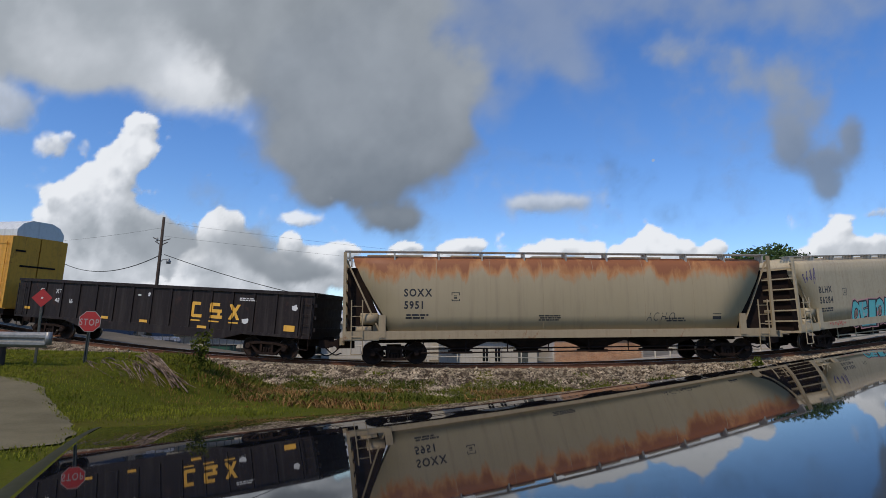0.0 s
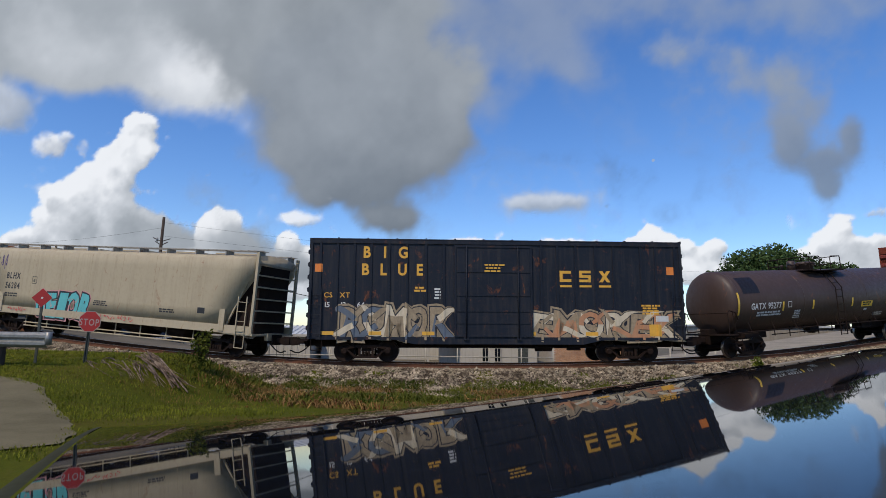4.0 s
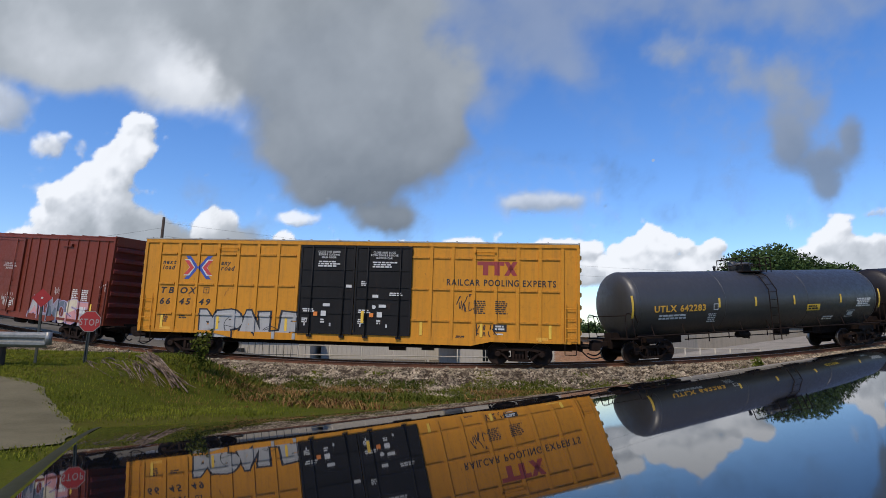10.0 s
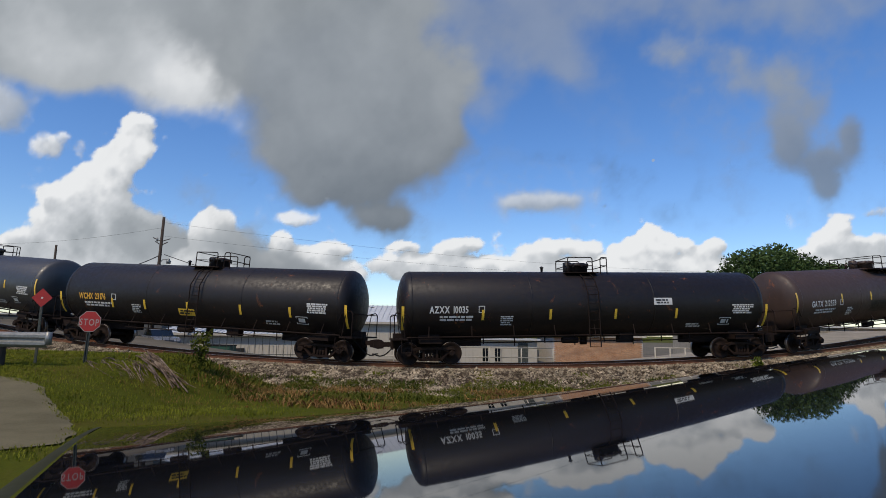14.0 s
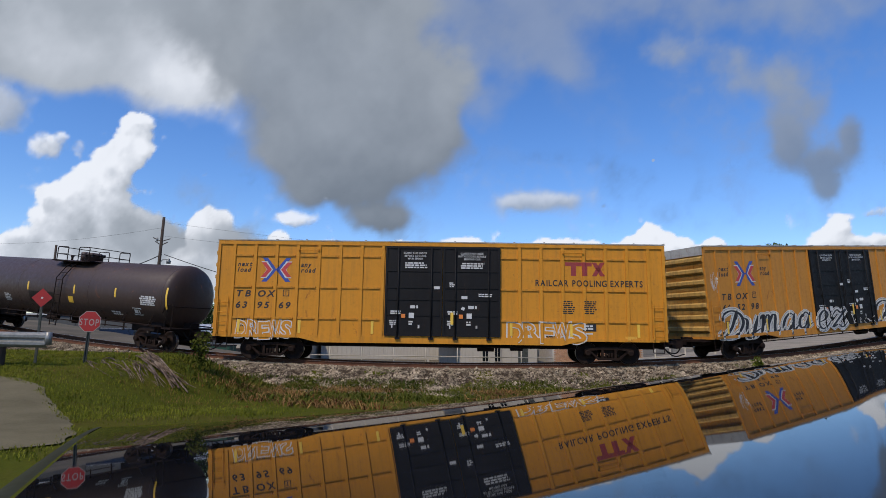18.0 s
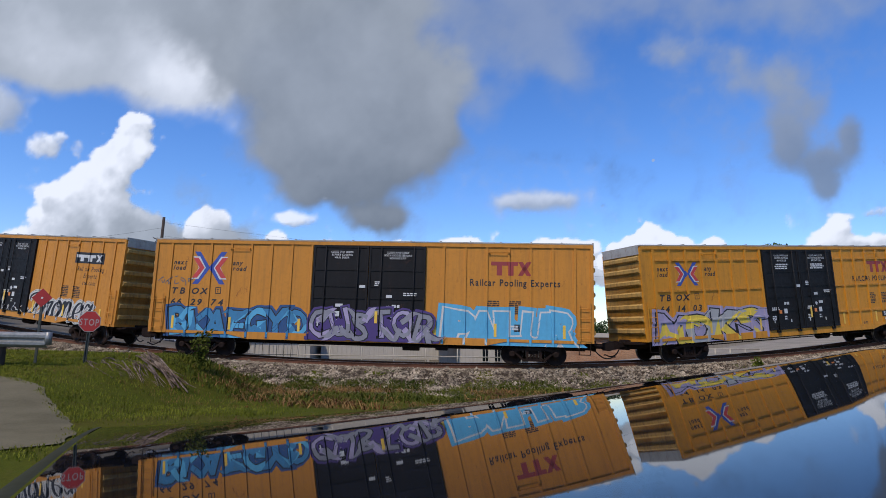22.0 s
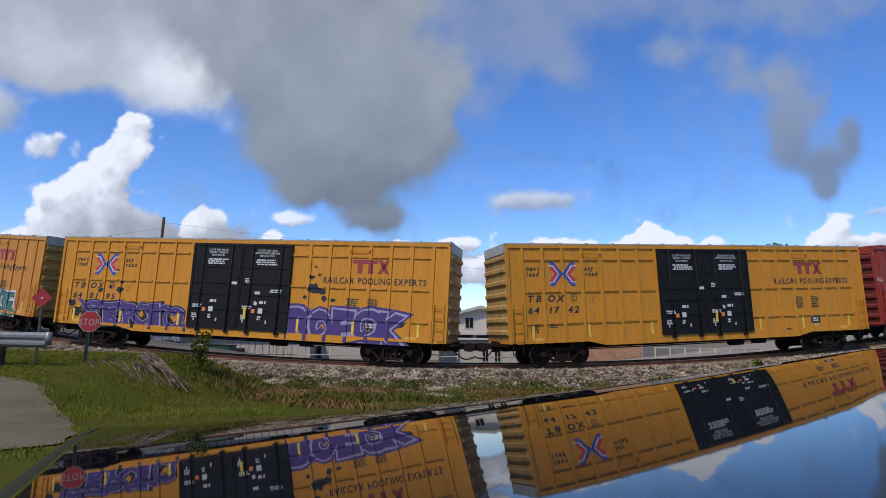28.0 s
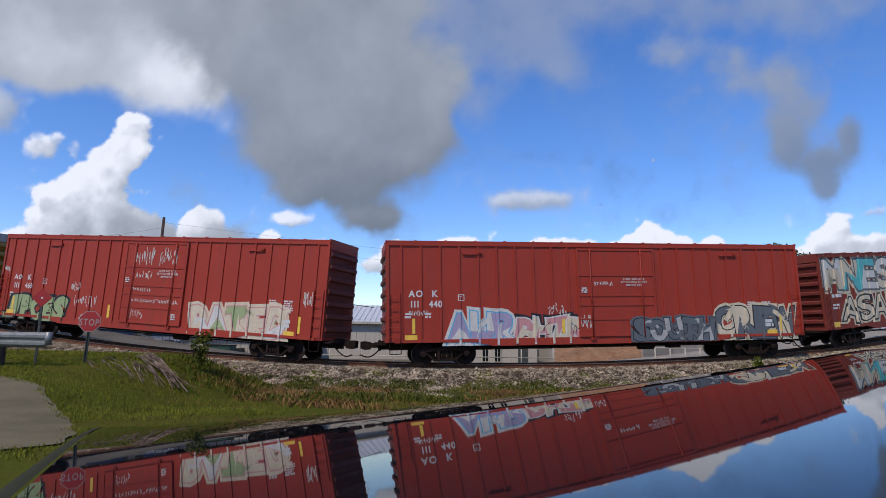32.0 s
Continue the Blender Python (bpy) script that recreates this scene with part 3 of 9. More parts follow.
def brush(bm, pts, w, put, lift, slot):
    """A stroke of paint along points (x, z), full at its start and drawn out to a point."""
    rows = []
    for i, (x, z) in enumerate(pts):
        a, b = pts[max(0, i - 1)], pts[min(len(pts) - 1, i + 1)]
        g = math.hypot(b[0] - a[0], b[1] - a[1]) or 1
        k = w / 2 * min(1.0, 2.2 * (1 - i / (len(pts) - 1))) + 0.006
        nx, nz = -(b[1] - a[1]) / g * k, (b[0] - a[0]) / g * k
        rows.append(((x - nx, max(0.78, z - nz)), (x + nx, max(0.78, z + nz))))
    for (a, b), (c, d) in zip(rows, rows[1:]):
        patch(bm, [a, c, d, b], put, lift, slot)


def spray(text, x0, x1, z0, z1, fills, edge, halo, seed, put, fat=0.05, halo_w=0.10, shear=0.0, jitter=1.0, bed=0.0, edge_w=0.045, wild=0):
    """A lettered piece of spray paint: ragged bed, halo, outline, fill and inner strokes. Slots: halo, outline, fills."""
    rnd = random.Random(seed)
    bm = bmesh.new()
    which = bm.faces.layers.int.new("mark")
    letters = [c for c in text if c != " "]
    step = (x1 - x0) / len(letters)
    if bed and halo is not None:
        n = int((x1 - x0) / 0.09)
        for k in range(n):
            a, b = x0 - 0.15 + (x1 - x0 + 0.3) * k / n, x0 - 0.15 + (x1 - x0 + 0.3) * (k + 1.02) / n
            end = min(1.0, 6.0 * min(k + 1, n - k) / n)
            tops = [z0 + (z1 - z0) * bed * end * (0.86 + 0.5 * noise.noise((q * 1.9, seed, 0)) + 0.22 * noise.noise((q * 7, seed, 4))) for q in (a, b)]
            foot = max(0.79, z0 - 0.06 - 0.08 * noise.noise((a * 2.3, seed, 9)))
            patch(bm, [(a, foot), (b, foot), (b, max(foot + 0.05, tops[1])), (a, max(foot + 0.05, tops[0]))], put, 0.0042, 0)
    done = len(bm.faces)
    for i, c in enumerate(letters):
        cx = x0 + step * (i + 0.5)
        tilt, grow = rnd.uniform(-0.16, 0.16) * jitter, rnd.uniform(0.92, 1.14)
        drop = rnd.uniform(-0.06, 0.06) * (z1 - z0) * jitter
        for layer, w in enumerate((fat + halo_w, fat + edge_w, fat)):
            if layer == 0 and halo is None:
                continue
            vs, fs, adv = glyph(c, round(w, 3), shear)
            base, _, adv0 = glyph(c, 0.0, shear)
            lo, hi = min(v[1] for v in base), max(v[1] for v in base)
            sx, sz = step * 1.12 * grow / (adv0 + 0.05), (z1 - z0) * 0.90 / (hi - lo)
            made = []
            for a, b in vs:
                px, pz = (a - adv0 / 2) * sx, (b - (hi + lo) / 2) * sz
                px += 0.05 * step * math.sin(b * 5 + i) + 0.09 * step * noise.noise((a * 3.1 + 7 * i, b * 3.1, seed))
                pz += 0.07 * (z1 - z0) * noise.noise((a * 3.3, b * 3.3 + 5 * i, seed + 3))
                made.append(bm.verts.new(put(cx + px * math.cos(tilt) - pz * math.sin(tilt), max(0.78, (z0 + z1) / 2 + drop + px * math.sin(tilt) + pz * math.cos(tilt)), 0.005 + 0.003 * layer + 0.0006 * (i % 3))))
            for f in fs:
                try:
                    low = sum(made[k].co.z for k in f) / len(f) < (z0 + z1) / 2
                    bm.faces.new([made[k] for k in f]).material_index = layer if layer < 2 else 2 + (i + low) % len(fills)
                except ValueError:
                    pass
        a, b = cx - 0.5 * step, cx + 0.5 * step
        for q in range(wild):
            way, up = rnd.choice((-1, 1)), rnd.choice((-1, 1))
            zm = (z0 + z1) / 2 + 0.1 * up * (z1 - z0)
            p = [(cx + rnd.uniform(-0.2, 0.2) * step, zm), (cx + way * 0.35 * step, zm + up * rnd.uniform(0.1, 0.3) * (z1 - z0)),
                 (cx + way * rnd.uniform(0.3, 0.7) * step, zm + up * 0.45 * (z1 - z0)), (cx + way * rnd.uniform(0.5, 1.0) * step, zm + up * rnd.uniform(0.1, 0.55) * (z1 - z0))]
            pts = []
            for n in range(10):
                t = n / 9
                c4 = (1 - t) ** 3, 3 * t * (1 - t) ** 2, 3 * t * t * (1 - t), t ** 3
                pts.append((sum(u * v[0] for u, v in zip(c4, p)), sum(u * v[1] for u, v in zip(c4, p))))
            w = rnd.uniform(0.12, 0.2) * (z1 - z0)
            for layer, more in enumerate((0.13, 0.055, 0.0)):
                if layer or halo is not None:
                    brush(bm, pts, w + more, put, 0.0052 + 0.003 * layer + 0.0003 * q, min(layer, 1) if layer < 2 else 2 + (i + q) % len(fills))
        if i % 2:
            scrawl(bm, a, b, z0 + 0.1, z1 - 0.05, 1, rnd, put, 0.0142, 0, 0.022)
        for f in list(bm.faces)[done:]:
            f[which] = i + 1
        done = len(bm.faces)
    return bm, [halo or edge, edge, *fills]


def drape(bm, cols, rows, depth):
    """Press a painted sheet over the posts and ribs that stand proud of a side."""
    if not bm.verts:
        return
    xs, zs = [v.co.x for v in bm.verts], [v.co.z for v in bm.verts]
    for axis, spans, lo, hi in ((0, cols, min(xs), max(xs)), (2, rows, min(zs), max(zs))):
        for a, b in spans:
            for c in (a - 0.012, a, b, b + 0.012):
                if lo < c < hi:
                    co, no = [0, 0, 0], [0, 0, 0]
                    co[axis], no[axis] = c, 1
                    bmesh.ops.bisect_plane(bm, geom=bm.verts[:] + bm.edges[:] + bm.faces[:], plane_co=co, plane_no=no)
    for v in bm.verts:
        if any(a - 0.001 <= v.co.x <= b + 0.001 for a, b in cols) or any(a - 0.001 <= v.co.z <= b + 0.001 for a, b in rows):
            v.co.y -= depth


# ---------------------------------------------------------------- ground
def smooth(a, b, x):
    t = min(1.0, max(0.0, (x - a) / (b - a)))
    return t * t * (3 - 2 * t)


BANK_D = [-60, -9, -6.0, -4.4, -3.5, -1.75, 1.75, 2.9, 4.2, 60]
BANK_Z = [-0.66, -0.66, -0.80, -0.80, -0.74, -0.20, -0.20, -0.62, -0.75, -0.75]


def ground_z(x, y):
    """Height of the ground: road level by the camera, a shallow ditch, the track's bank, the yard behind."""
    s, d = track_near(x, y)
    head = float(np.interp(s, S_GRID, TRK_Z))
    bank = float(np.interp(d, BANK_D, BANK_Z)) + head
    far_z = -0.95
    if d < -9:
        k = smooth(-17, -9, d)
        z = bank * k
    elif d > 6:
        k = smooth(6, 13, d)
        z = bank * (1 - k) + far_z * k
    else:
        z = bank
    if d < -3:
        k = smooth(-5.5, -9.0, x) * smooth(-3, -6, d)
        z = z * (1 - k) + k * float(np.interp(y, [7.5, 14, 16, 19, 25], [0.0, 0.33, 0.52, 0.62, 0.55]))
    k = smooth(45, 75, abs(s))
    return z * (1 - k) + far_z * k


def axis_cuts(fine0, fine1, step, far):
    out = list(np.arange(fine0, fine1 + 1e-6, step))
    d = step
    hi, lo = fine1, fine0
    while hi < far:
        d *= 1.35
        hi += d
        lo -= d
        out = [lo] + out + [hi]
    return out


def build_ground():
    xs = axis_cuts(-34, 34, 0.4, 2600)
    ys = axis_cuts(2, 44, 0.35, 2600)
    bm = bmesh.new()
    grid = [[bm.verts.new((x, y, ground_z(x, y) + (0.05 * noise.noise((x * 0.9, y * 0.9, 0)) if y > 5 and not (x < -4.5 and y < 14.5) else 0))) for y in ys] for x in xs]
    for i in range(len(xs) - 1):
        for j in range(len(ys) - 1):
            bm.faces.new((grid[i][j], grid[i + 1][j], grid[i + 1][j + 1], grid[i][j + 1])).smooth = True
    return solo("ground", bm, M_GROUND, "grassy earth with gravel bank and dry weeds", "ground", kind="structure", fix=False)


build_ground()


def sweep(bm, prof, s0, s1, step):
    """A section (d, z over the rail head) drawn along the track."""
    prev = None
    for s in np.arange(s0, s1 + 1e-6, step):
        x, y, z, h = track_at(s)
        ring = [bm.verts.new((x - d * math.sin(h), y + d * math.cos(h), z + e)) for d, e in prof]
        if prev:
            for i in range(len(ring)):
                j = (i + 1) % len(ring)
                bm.faces.new((prev[i], ring[i], ring[j], prev[j]))
        prev = ring


RAIL = [(-0.07, -0.16), (-0.07, -0.145), (-0.012, -0.12), (-0.012, -0.035), (-0.036, -0.025), (-0.036, -0.004), (-0.025, 0),
        (0.025, 0), (0.036, -0.004), (0.036, -0.025), (0.012, -0.035), (0.012, -0.12), (0.07, -0.145), (0.07, -0.16)]


def build_track():
    root = thing("track", Matrix(), "railway track with rusty rails on worn ties", "track", kind="structure")
    for side in (-0.7525, 0.7525):
        bm = bmesh.new()
        sweep(bm, [(d + side, z) for d, z in RAIL], -70, 70, 1.0)
        part("rail", bm, M_RAIL, root, "rusty brown steel rail")
        bm = bmesh.new()
        sweep(bm, [(side - 0.026, 0.0005), (side + 0.026, 0.0005), (side + 0.026, 0.003), (side - 0.026, 0.003)], -70, 70, 1.0)
        part("rail_head", bm, M_RAILHEAD, root, "rail head worn bright by wheels")
    bm = bmesh.new()
    sweep(bm, [(-3.75, -0.80), (-3.45, -0.715), (-1.75, -0.185), (1.75, -0.185), (2.9, -0.60), (4.4, -0.80)], -70, 70, 1.0)
    part("track_bed", bm, M_BED, root, "brown gravel bed under the ties")
    bm = bmesh.new()
    bx(bm, -0.115, 0.115, -1.3, 1.3, -0.34, -0.165)
    me = mesh_of("tie", bm, M_TIE)
    rnd = random.Random(2)
    for i in range(140):
        s = -37 + 0.53 * i
        x, y, z, h = track_at(s)
        part("tie", me, None, root, "", pose(x, y, z, 0, 0, math.degrees(h) + rnd.uniform(-1.5, 1.5)))


build_track()


# ---------------------------------------------------------------- loose cover, each one mesh of many pieces
def field_mesh(name, verts, faces, material, label, category):
    me = bpy.data.meshes.new(name)
    me.from_pydata(verts, [], faces)
    me.materials.append(material)
    return tagged(new(name, me), label, category, "", "stuff")


GRID_X, GRID_Y = np.linspace(-40, 40, 161), np.linspace(4, 34, 121)
GRID_Z = np.array([[ground_z(x, y) for y in GRID_Y] for x in GRID_X])


def z_fast(x, y):
    i, j = np.clip((x + 40) / 0.5, 0, 158.999), np.clip((y - 4) / 0.25, 0, 118.999)
    a, b = i.astype(int), j.astype(int)
    u, v = i - a, j - b
    return GRID_Z[a, b] * (1 - u) * (1 - v) + GRID_Z[a + 1, b] * u * (1 - v) + GRID_Z[a, b + 1] * (1 - u) * v + GRID_Z[a + 1, b + 1] * u * v


def on_track(s, d):
    x, y, z, h = (np.interp(s, S_GRID, a) for a in (TRK_X, TRK_Y, TRK_Z, TRK_H))
    return x - d * np.sin(h), y + d * np.cos(h), z


def ballast():
    rng = np.random.RandomState(4)
    n = 52000
    s = rng.uniform(-32, 32, n)
    d = np.where(rng.rand(n) < 0.8, -0.9 - 2.75 * rng.rand(n) ** 1.1, rng.uniform(-0.9, 2.6, n))
    spill = rng.rand(n) < 0.2
    s = np.where(spill, rng.uniform(-11, 2, n), s)
    d = np.where(spill, -3.4 - 2.4 * rng.rand(n) ** 1.6, d)
    x, y, z = on_track(s, d)
    lift = np.interp(d, BANK_D, BANK_Z)
    z = z + lift
    r = rng.uniform(0.024, 0.072, n) * np.where(rng.rand(n) < 0.03, 1.7, 1.0)
    base = np.array([(1, 0, 0), (-1, 0, 0), (0, 1, 0), (0, -1, 0), (0, 0, 1), (0, 0, -1)], float)
    tri = np.array([(0, 2, 4), (2, 1, 4), (1, 3, 4), (3, 0, 4), (2, 0, 5), (1, 2, 5), (3, 1, 5), (0, 3, 5)])
    ang = rng.uniform(0, 6.28, n)
    sc = r[:, None] * rng.uniform(0.65, 1.35, (n, 3)) * np.array([1, 1, 0.8])
    v = base[None] * sc[:, None] + rng.normal(0, 0.12, (n, 6, 3)) * r[:, None, None]
    c, q = np.cos(ang)[:, None], np.sin(ang)[:, None]
    vx, vy = v[..., 0] * c - v[..., 1] * q, v[..., 0] * q + v[..., 1] * c
    tiltk = rng.uniform(-0.6, 0.6, (n, 1))
    vz = v[..., 2] + vx * tiltk
    co = np.stack([vx + x[:, None], vy + y[:, None], vz + z[:, None] + 0.02], -1).reshape(-1, 3)
    faces = (tri[None] + 6 * np.arange(n)[:, None, None]).reshape(-1, 3)
    field_mesh("ballast", co.tolist(), faces.tolist(), M_STONE, "pale crushed stone along the track bed", "gravel")


ballast()


def blades(name, x, y, z, length, width, lean, material, label, seed, category):
    """Thin bent blades, two faces each, at the given roots."""
    rng = np.random.RandomState(seed)
    n = len(x)
    a = rng.uniform(0, 6.28, n)
    L = length * rng.uniform(0.55, 1.3, n)
    k = np.clip(rng.normal(lean, 0.35, n), 0.02, 2.1)
    w = width * rng.uniform(0.6, 1.3, n)
    dx, dy = np.cos(a), np.sin(a)
    b = a + rng.uniform(0.8, 2.3, n)
    sx, sy = np.cos(b), np.sin(b)
    up1, out1 = L * 0.55 * np.cos(k * 0.5), L * 0.55 * np.sin(k * 0.5)
    up2, out2 = up1 + L * 0.45 * np.cos(k * 1.2), out1 + L * 0.45 * np.sin(k * 1.2)
    pts = []
    for sgn, o, u in ((-1, 0, -0.02), (1, 0, -0.02), (1, out1, up1), (-1, out1, up1)):
        pts.append(np.stack([x + sx * sgn * w / 2 + dx * o, y + sy * sgn * w / 2 + dy * o, z + u], -1))
    pts.append(np.stack([x + dx * out2, y + dy * out2, z + up2], -1))
    co = np.stack(pts, 1).reshape(-1, 3)
    i = 5 * np.arange(n)
    faces = [(p, p + 1, p + 2, p + 3) for p in i.tolist()] + [(p + 3, p + 2, p + 4) for p in i.tolist()]
    return field_mesh(name, co.tolist(), faces, material, label, category)


def clump_mask(x, y, scale, seed):
    return fbm(x, y, scale, seed, 4)


def road_side(x, y):
    """True where the paved turn-off lies."""
    edge = np.interp(y, [6.8, 6.9, 7.4, 8.2, 9.2, 10.5, 11.5, 12.2, 13.0, 13.6, 14.2], [-40, -5.35, -4.95, -5.25, -5.95, -7.05, -7.95, -8.6, -9.6, -10.8, -40]) + 0.5 * (fbm(x, y, 2.3, 77, 3) - 0.5)
    return x < edge


def scatter(n, seed, x0, x1, d0, d1):
    """Random roots by distance in front of the track."""
    rng = np.random.RandomState(seed)
    s, d = rng.uniform(x0, x1, n), rng.uniform(d0, d1, n)
    x, y, _ = on_track(s, d)
    keep = (y > 4.05) & ~road_side(x, y)
    return x[keep], y[keep], d[keep], rng


def build_cover():
    x, y, d, rng = scatter(370000, 11, -19, 9, -18.5, -4.4)
    left = np.clip((-3.2 - x) / 3.0, 0, 1)
    m = clump_mask(x, y, 0.6, 3)
    keep = rng.rand(len(x)) < np.clip(0.35 + 1.8 * (m - 0.35), 0.05, 1) * (0.10 + 0.90 * left) * np.where(x > -9.3, np.clip((-4.9 - d) / 1.6, 0.04, 1), 1)
    x, y = x[keep], y[keep]
    blades("lawn_grass", x, y, z_fast(x, y), 0.08, 0.010, 1.05, M_GRASS, "short bright green roadside grass", 12, "grass")
    x, y, d, rng = scatter(90000, 15, -19, 6, -17, -4.0)
    m = clump_mask(x + 3, y, 0.45, 13)
    keep = rng.rand(len(x)) < np.clip(5.0 * (m - 0.58), 0, 0.5) * np.clip((x + 9) / 3, 0.15, 1)
    x, y = x[keep], y[keep]
    blades("dry_grass", x, y, z_fast(x, y), 0.10, 0.012, 1.2, M_STRAW, "sparse dry blades among the roadside grass", 16, "grass")
    x, y, d, rng = scatter(190000, 21, -16, 20, -9.0, -2.9)
    m = clump_mask(x, y, 0.8, 5)
    near = np.maximum(np.exp(-((d + 4.0) / 1.1) ** 2), 0.55 * np.exp(-((d + 6.2) / 2.0) ** 2) * np.exp(-((x + 2.0) / 5.0) ** 2))
    keep = rng.rand(len(x)) < np.clip(4.2 * (m - 0.36), 0, 1) * (0.10 + 1.1 * near) * np.clip((x + 9.6) / 2.0, 0.06, 1)
    x, y = x[keep], y[keep]
    blades("weed_grass", x, y, z_fast(x, y), 0.21, 0.026, 1.25, M_WEED, "taller green weeds below the gravel bank", 22, "weeds")
    x, y, d, rng = scatter(170000, 31, -11, 18, -11.0, -3.6)
    m = clump_mask(x + 7, y, 0.55, 7)
    mid = np.exp(-((x + 1.2) / 4.6) ** 2)
    keep = rng.rand(len(x)) < np.clip(3.8 * (m - 0.43), 0, 1) * (0.03 + 0.85 * mid) * np.exp(-((d + 7.0) / 2.2) ** 2) * np.clip((-3.9 - d) / 0.6, 0, 1) * np.clip((x + 7.6) / 2.2, 0.02, 1)
    x, y = x[keep], y[keep]
    pick = rng.rand(len(x)) < 0.45
    blades("dead_weeds", x[pick] + 0.4, y[pick], z_fast(x[pick] + 0.4, y[pick]), 0.24, 0.032, 1.6, M_DEAD, "red-brown dead weeds and leaves", 33, "weeds")
    blades("dry_straw", x, y, z_fast(x, y), 0.42, 0.022, 1.85, M_STRAW, "flattened dry straw and dead weeds", 32, "straw")


build_cover()


# ---------------------------------------------------------------- the turn-off and what stands by it
def turn_off():
    """Worn asphalt apron beside the grass, laid on the ground."""
    bm = bmesh.new()
    ys = [6.9, 7.4, 8.2, 9.2, 10.5, 11.5, 12.2, 13.0, 13.6]
    ed = [-5.2, -4.8, -5.1, -5.8, -6.9, -7.8, -8.4, -9.4, -10.6]
    rows = []
    for y in np.arange(6.9, 13.9, 0.15):
        e = float(np.interp(y, ys, ed)) + 0.25 * noise.noise((y * 1.7, 3, 0)) + 0.1 * noise.noise((y * 6, 1, 0))
        xs = np.linspace(e, -26 if y < 13 else -18, 30)
        rows.append([bm.verts.new((x, y + (0.04 * (e - x) if y > 12 else 0), ground_z(x, y) + 0.022)) for x in xs])
    for a, b in zip(rows, rows[1:]):
        for i in range(29):
            bm.faces.new((a[i], b[i], b[i + 1], a[i + 1])).smooth = True
    bmesh.ops.recalc_face_normals(bm, faces=bm.faces)
    solo("pavement", bm, M_ASPHALT, "worn grey asphalt turn-off with broken edge", "pavement", kind="structure")


turn_off()


def stop_sign(x, y):
    z = ground_z(x, y)
    root = thing("stop_sign", pose(x, y, z, 0, 2, 8), "red octagonal stop sign on a thin steel post", "road sign")
    bm = bmesh.new()
    for a in (-0.03, 0.03):
        bx(bm, a - 0.008, a + 0.008, -0.02, 0.02, -0.2, 1.42)
    bx(bm, -0.03, 0.03, 0.012, 0.02, -0.2, 1.42)
    part("post", bm, M_POST, root, "dark green steel channel post")

    def octo(bm, r, y0, y1):
        prism(bm, [(r * math.cos(radians(22.5 + 45 * k)), 1.13 + r * math.sin(radians(22.5 + 45 * k))) for k in range(8)], y0, y1)
    bm = bmesh.new()
    octo(bm, 0.305, -0.026, -0.022)
    blade = part("sign_blade", bm, M_SIGN_WHITE, root, "white sign border")
    bm = bmesh.new()
    octo(bm, 0.287, -0.029, -0.026)
    part("sign_face", bm, M_SIGN_RED, blade, "faded red sign face")
    bm = bmesh.new()
    words(bm, "STOP", 0, 1.02, 0.26, side_flat(0.03), 0.72, 0.01, 0, 0.01, 0.002, 0, True)
    part("sign_letters", bm, M_SIGN_WHITE, blade, "white letters", fix=False)


def marker_sign(x, y):
    z = ground_z(x, y)
    root = thing("marker_sign", pose(x, y, z, 0, 0, 10), "red diamond end-of-road marker on a post", "road sign")
    bm = bmesh.new()
    bx(bm, -0.03, 0.03, -0.02, 0.02, -0.2, 1.75)
    part("post", bm, M_POST, root, "dark steel post")
    bm = bmesh.new()
    prism(bm, [(-0.26, 1.78), (0, 1.52), (0.26, 1.78), (0, 2.04)], -0.028, -0.022)
    face = part("sign_face", bm, M_SIGN_RED, root, "bright red diamond plate")
    bm = bmesh.new()
    lathe(bm, [(-0.034, 0.028), (-0.028, 0.03)], "y", 12, (0, 0, 1.78))
    part("reflector", bm, M_WHITE, face, "small white reflector button")


def guard_rail(x0, y0, x1, y1):
    zt = 1.33
    root = thing("guard_rail", Matrix(), "galvanised steel guardrail on dark wooden posts", "guardrail")
    way = Vector((x1 - x0, y1 - y0, 0)).normalized()
    out = Vector((way.y, -way.x, 0))
    sec = [(0.0, 0.0), (0.03, -0.02), (0.08, -0.06), (0.08, -0.11), (0.02, -0.15), (0.02, -0.17), (0.08, -0.21), (0.08, -0.26), (0.03, -0.30), (0.0, -0.32),
           (-0.006, -0.31), (0.02, -0.29), (0.07, -0.255), (0.07, -0.215), (0.012, -0.175), (0.012, -0.145), (0.07, -0.105), (0.07, -0.065), (0.02, -0.03), (-0.006, -0.01)]
    bm = bmesh.new()
    rings = []
    for k in (0.0, 1.0):
        p = Vector((x0, y0, zt + 0.04)).lerp(Vector((x1, y1, zt)), k)
        rings.append([bm.verts.new(p + out * a + Vector((0, 0, b * 1.25))) for a, b in sec])
    n = len(sec)
    for i in range(n):
        bm.faces.new((rings[0][i], rings[1][i], rings[1][(i + 1) % n], rings[0][(i + 1) % n]))
    bm.faces.new(rings[0])
    bm.faces.new(rings[1][::-1])
    part("beam", bm, M_ZINC, root, "dull galvanised W-beam")
    bm = bmesh.new()
    tube(bm, (x1, y1, zt - 0.33), (x1, y1, zt + 0.01), 0.085, 14)
    part("end_cap", bm, M_ZINC, root, "rounded steel end piece")
    for k in (0.12, 0.44, 0.86):
        p = Vector((x0, y0, 0)).lerp(Vector((x1, y1, 0)), k) - out * 0.12
        bm = bmesh.new()
        bx(bm, -0.09, 0.09, -0.1, 0.1, ground_z(p.x, p.y) - 0.3, zt - 0.02)
        part("post", bm, M_WOOD_POST, root, "dark creosoted wooden post", pose(p.x, p.y, 0))


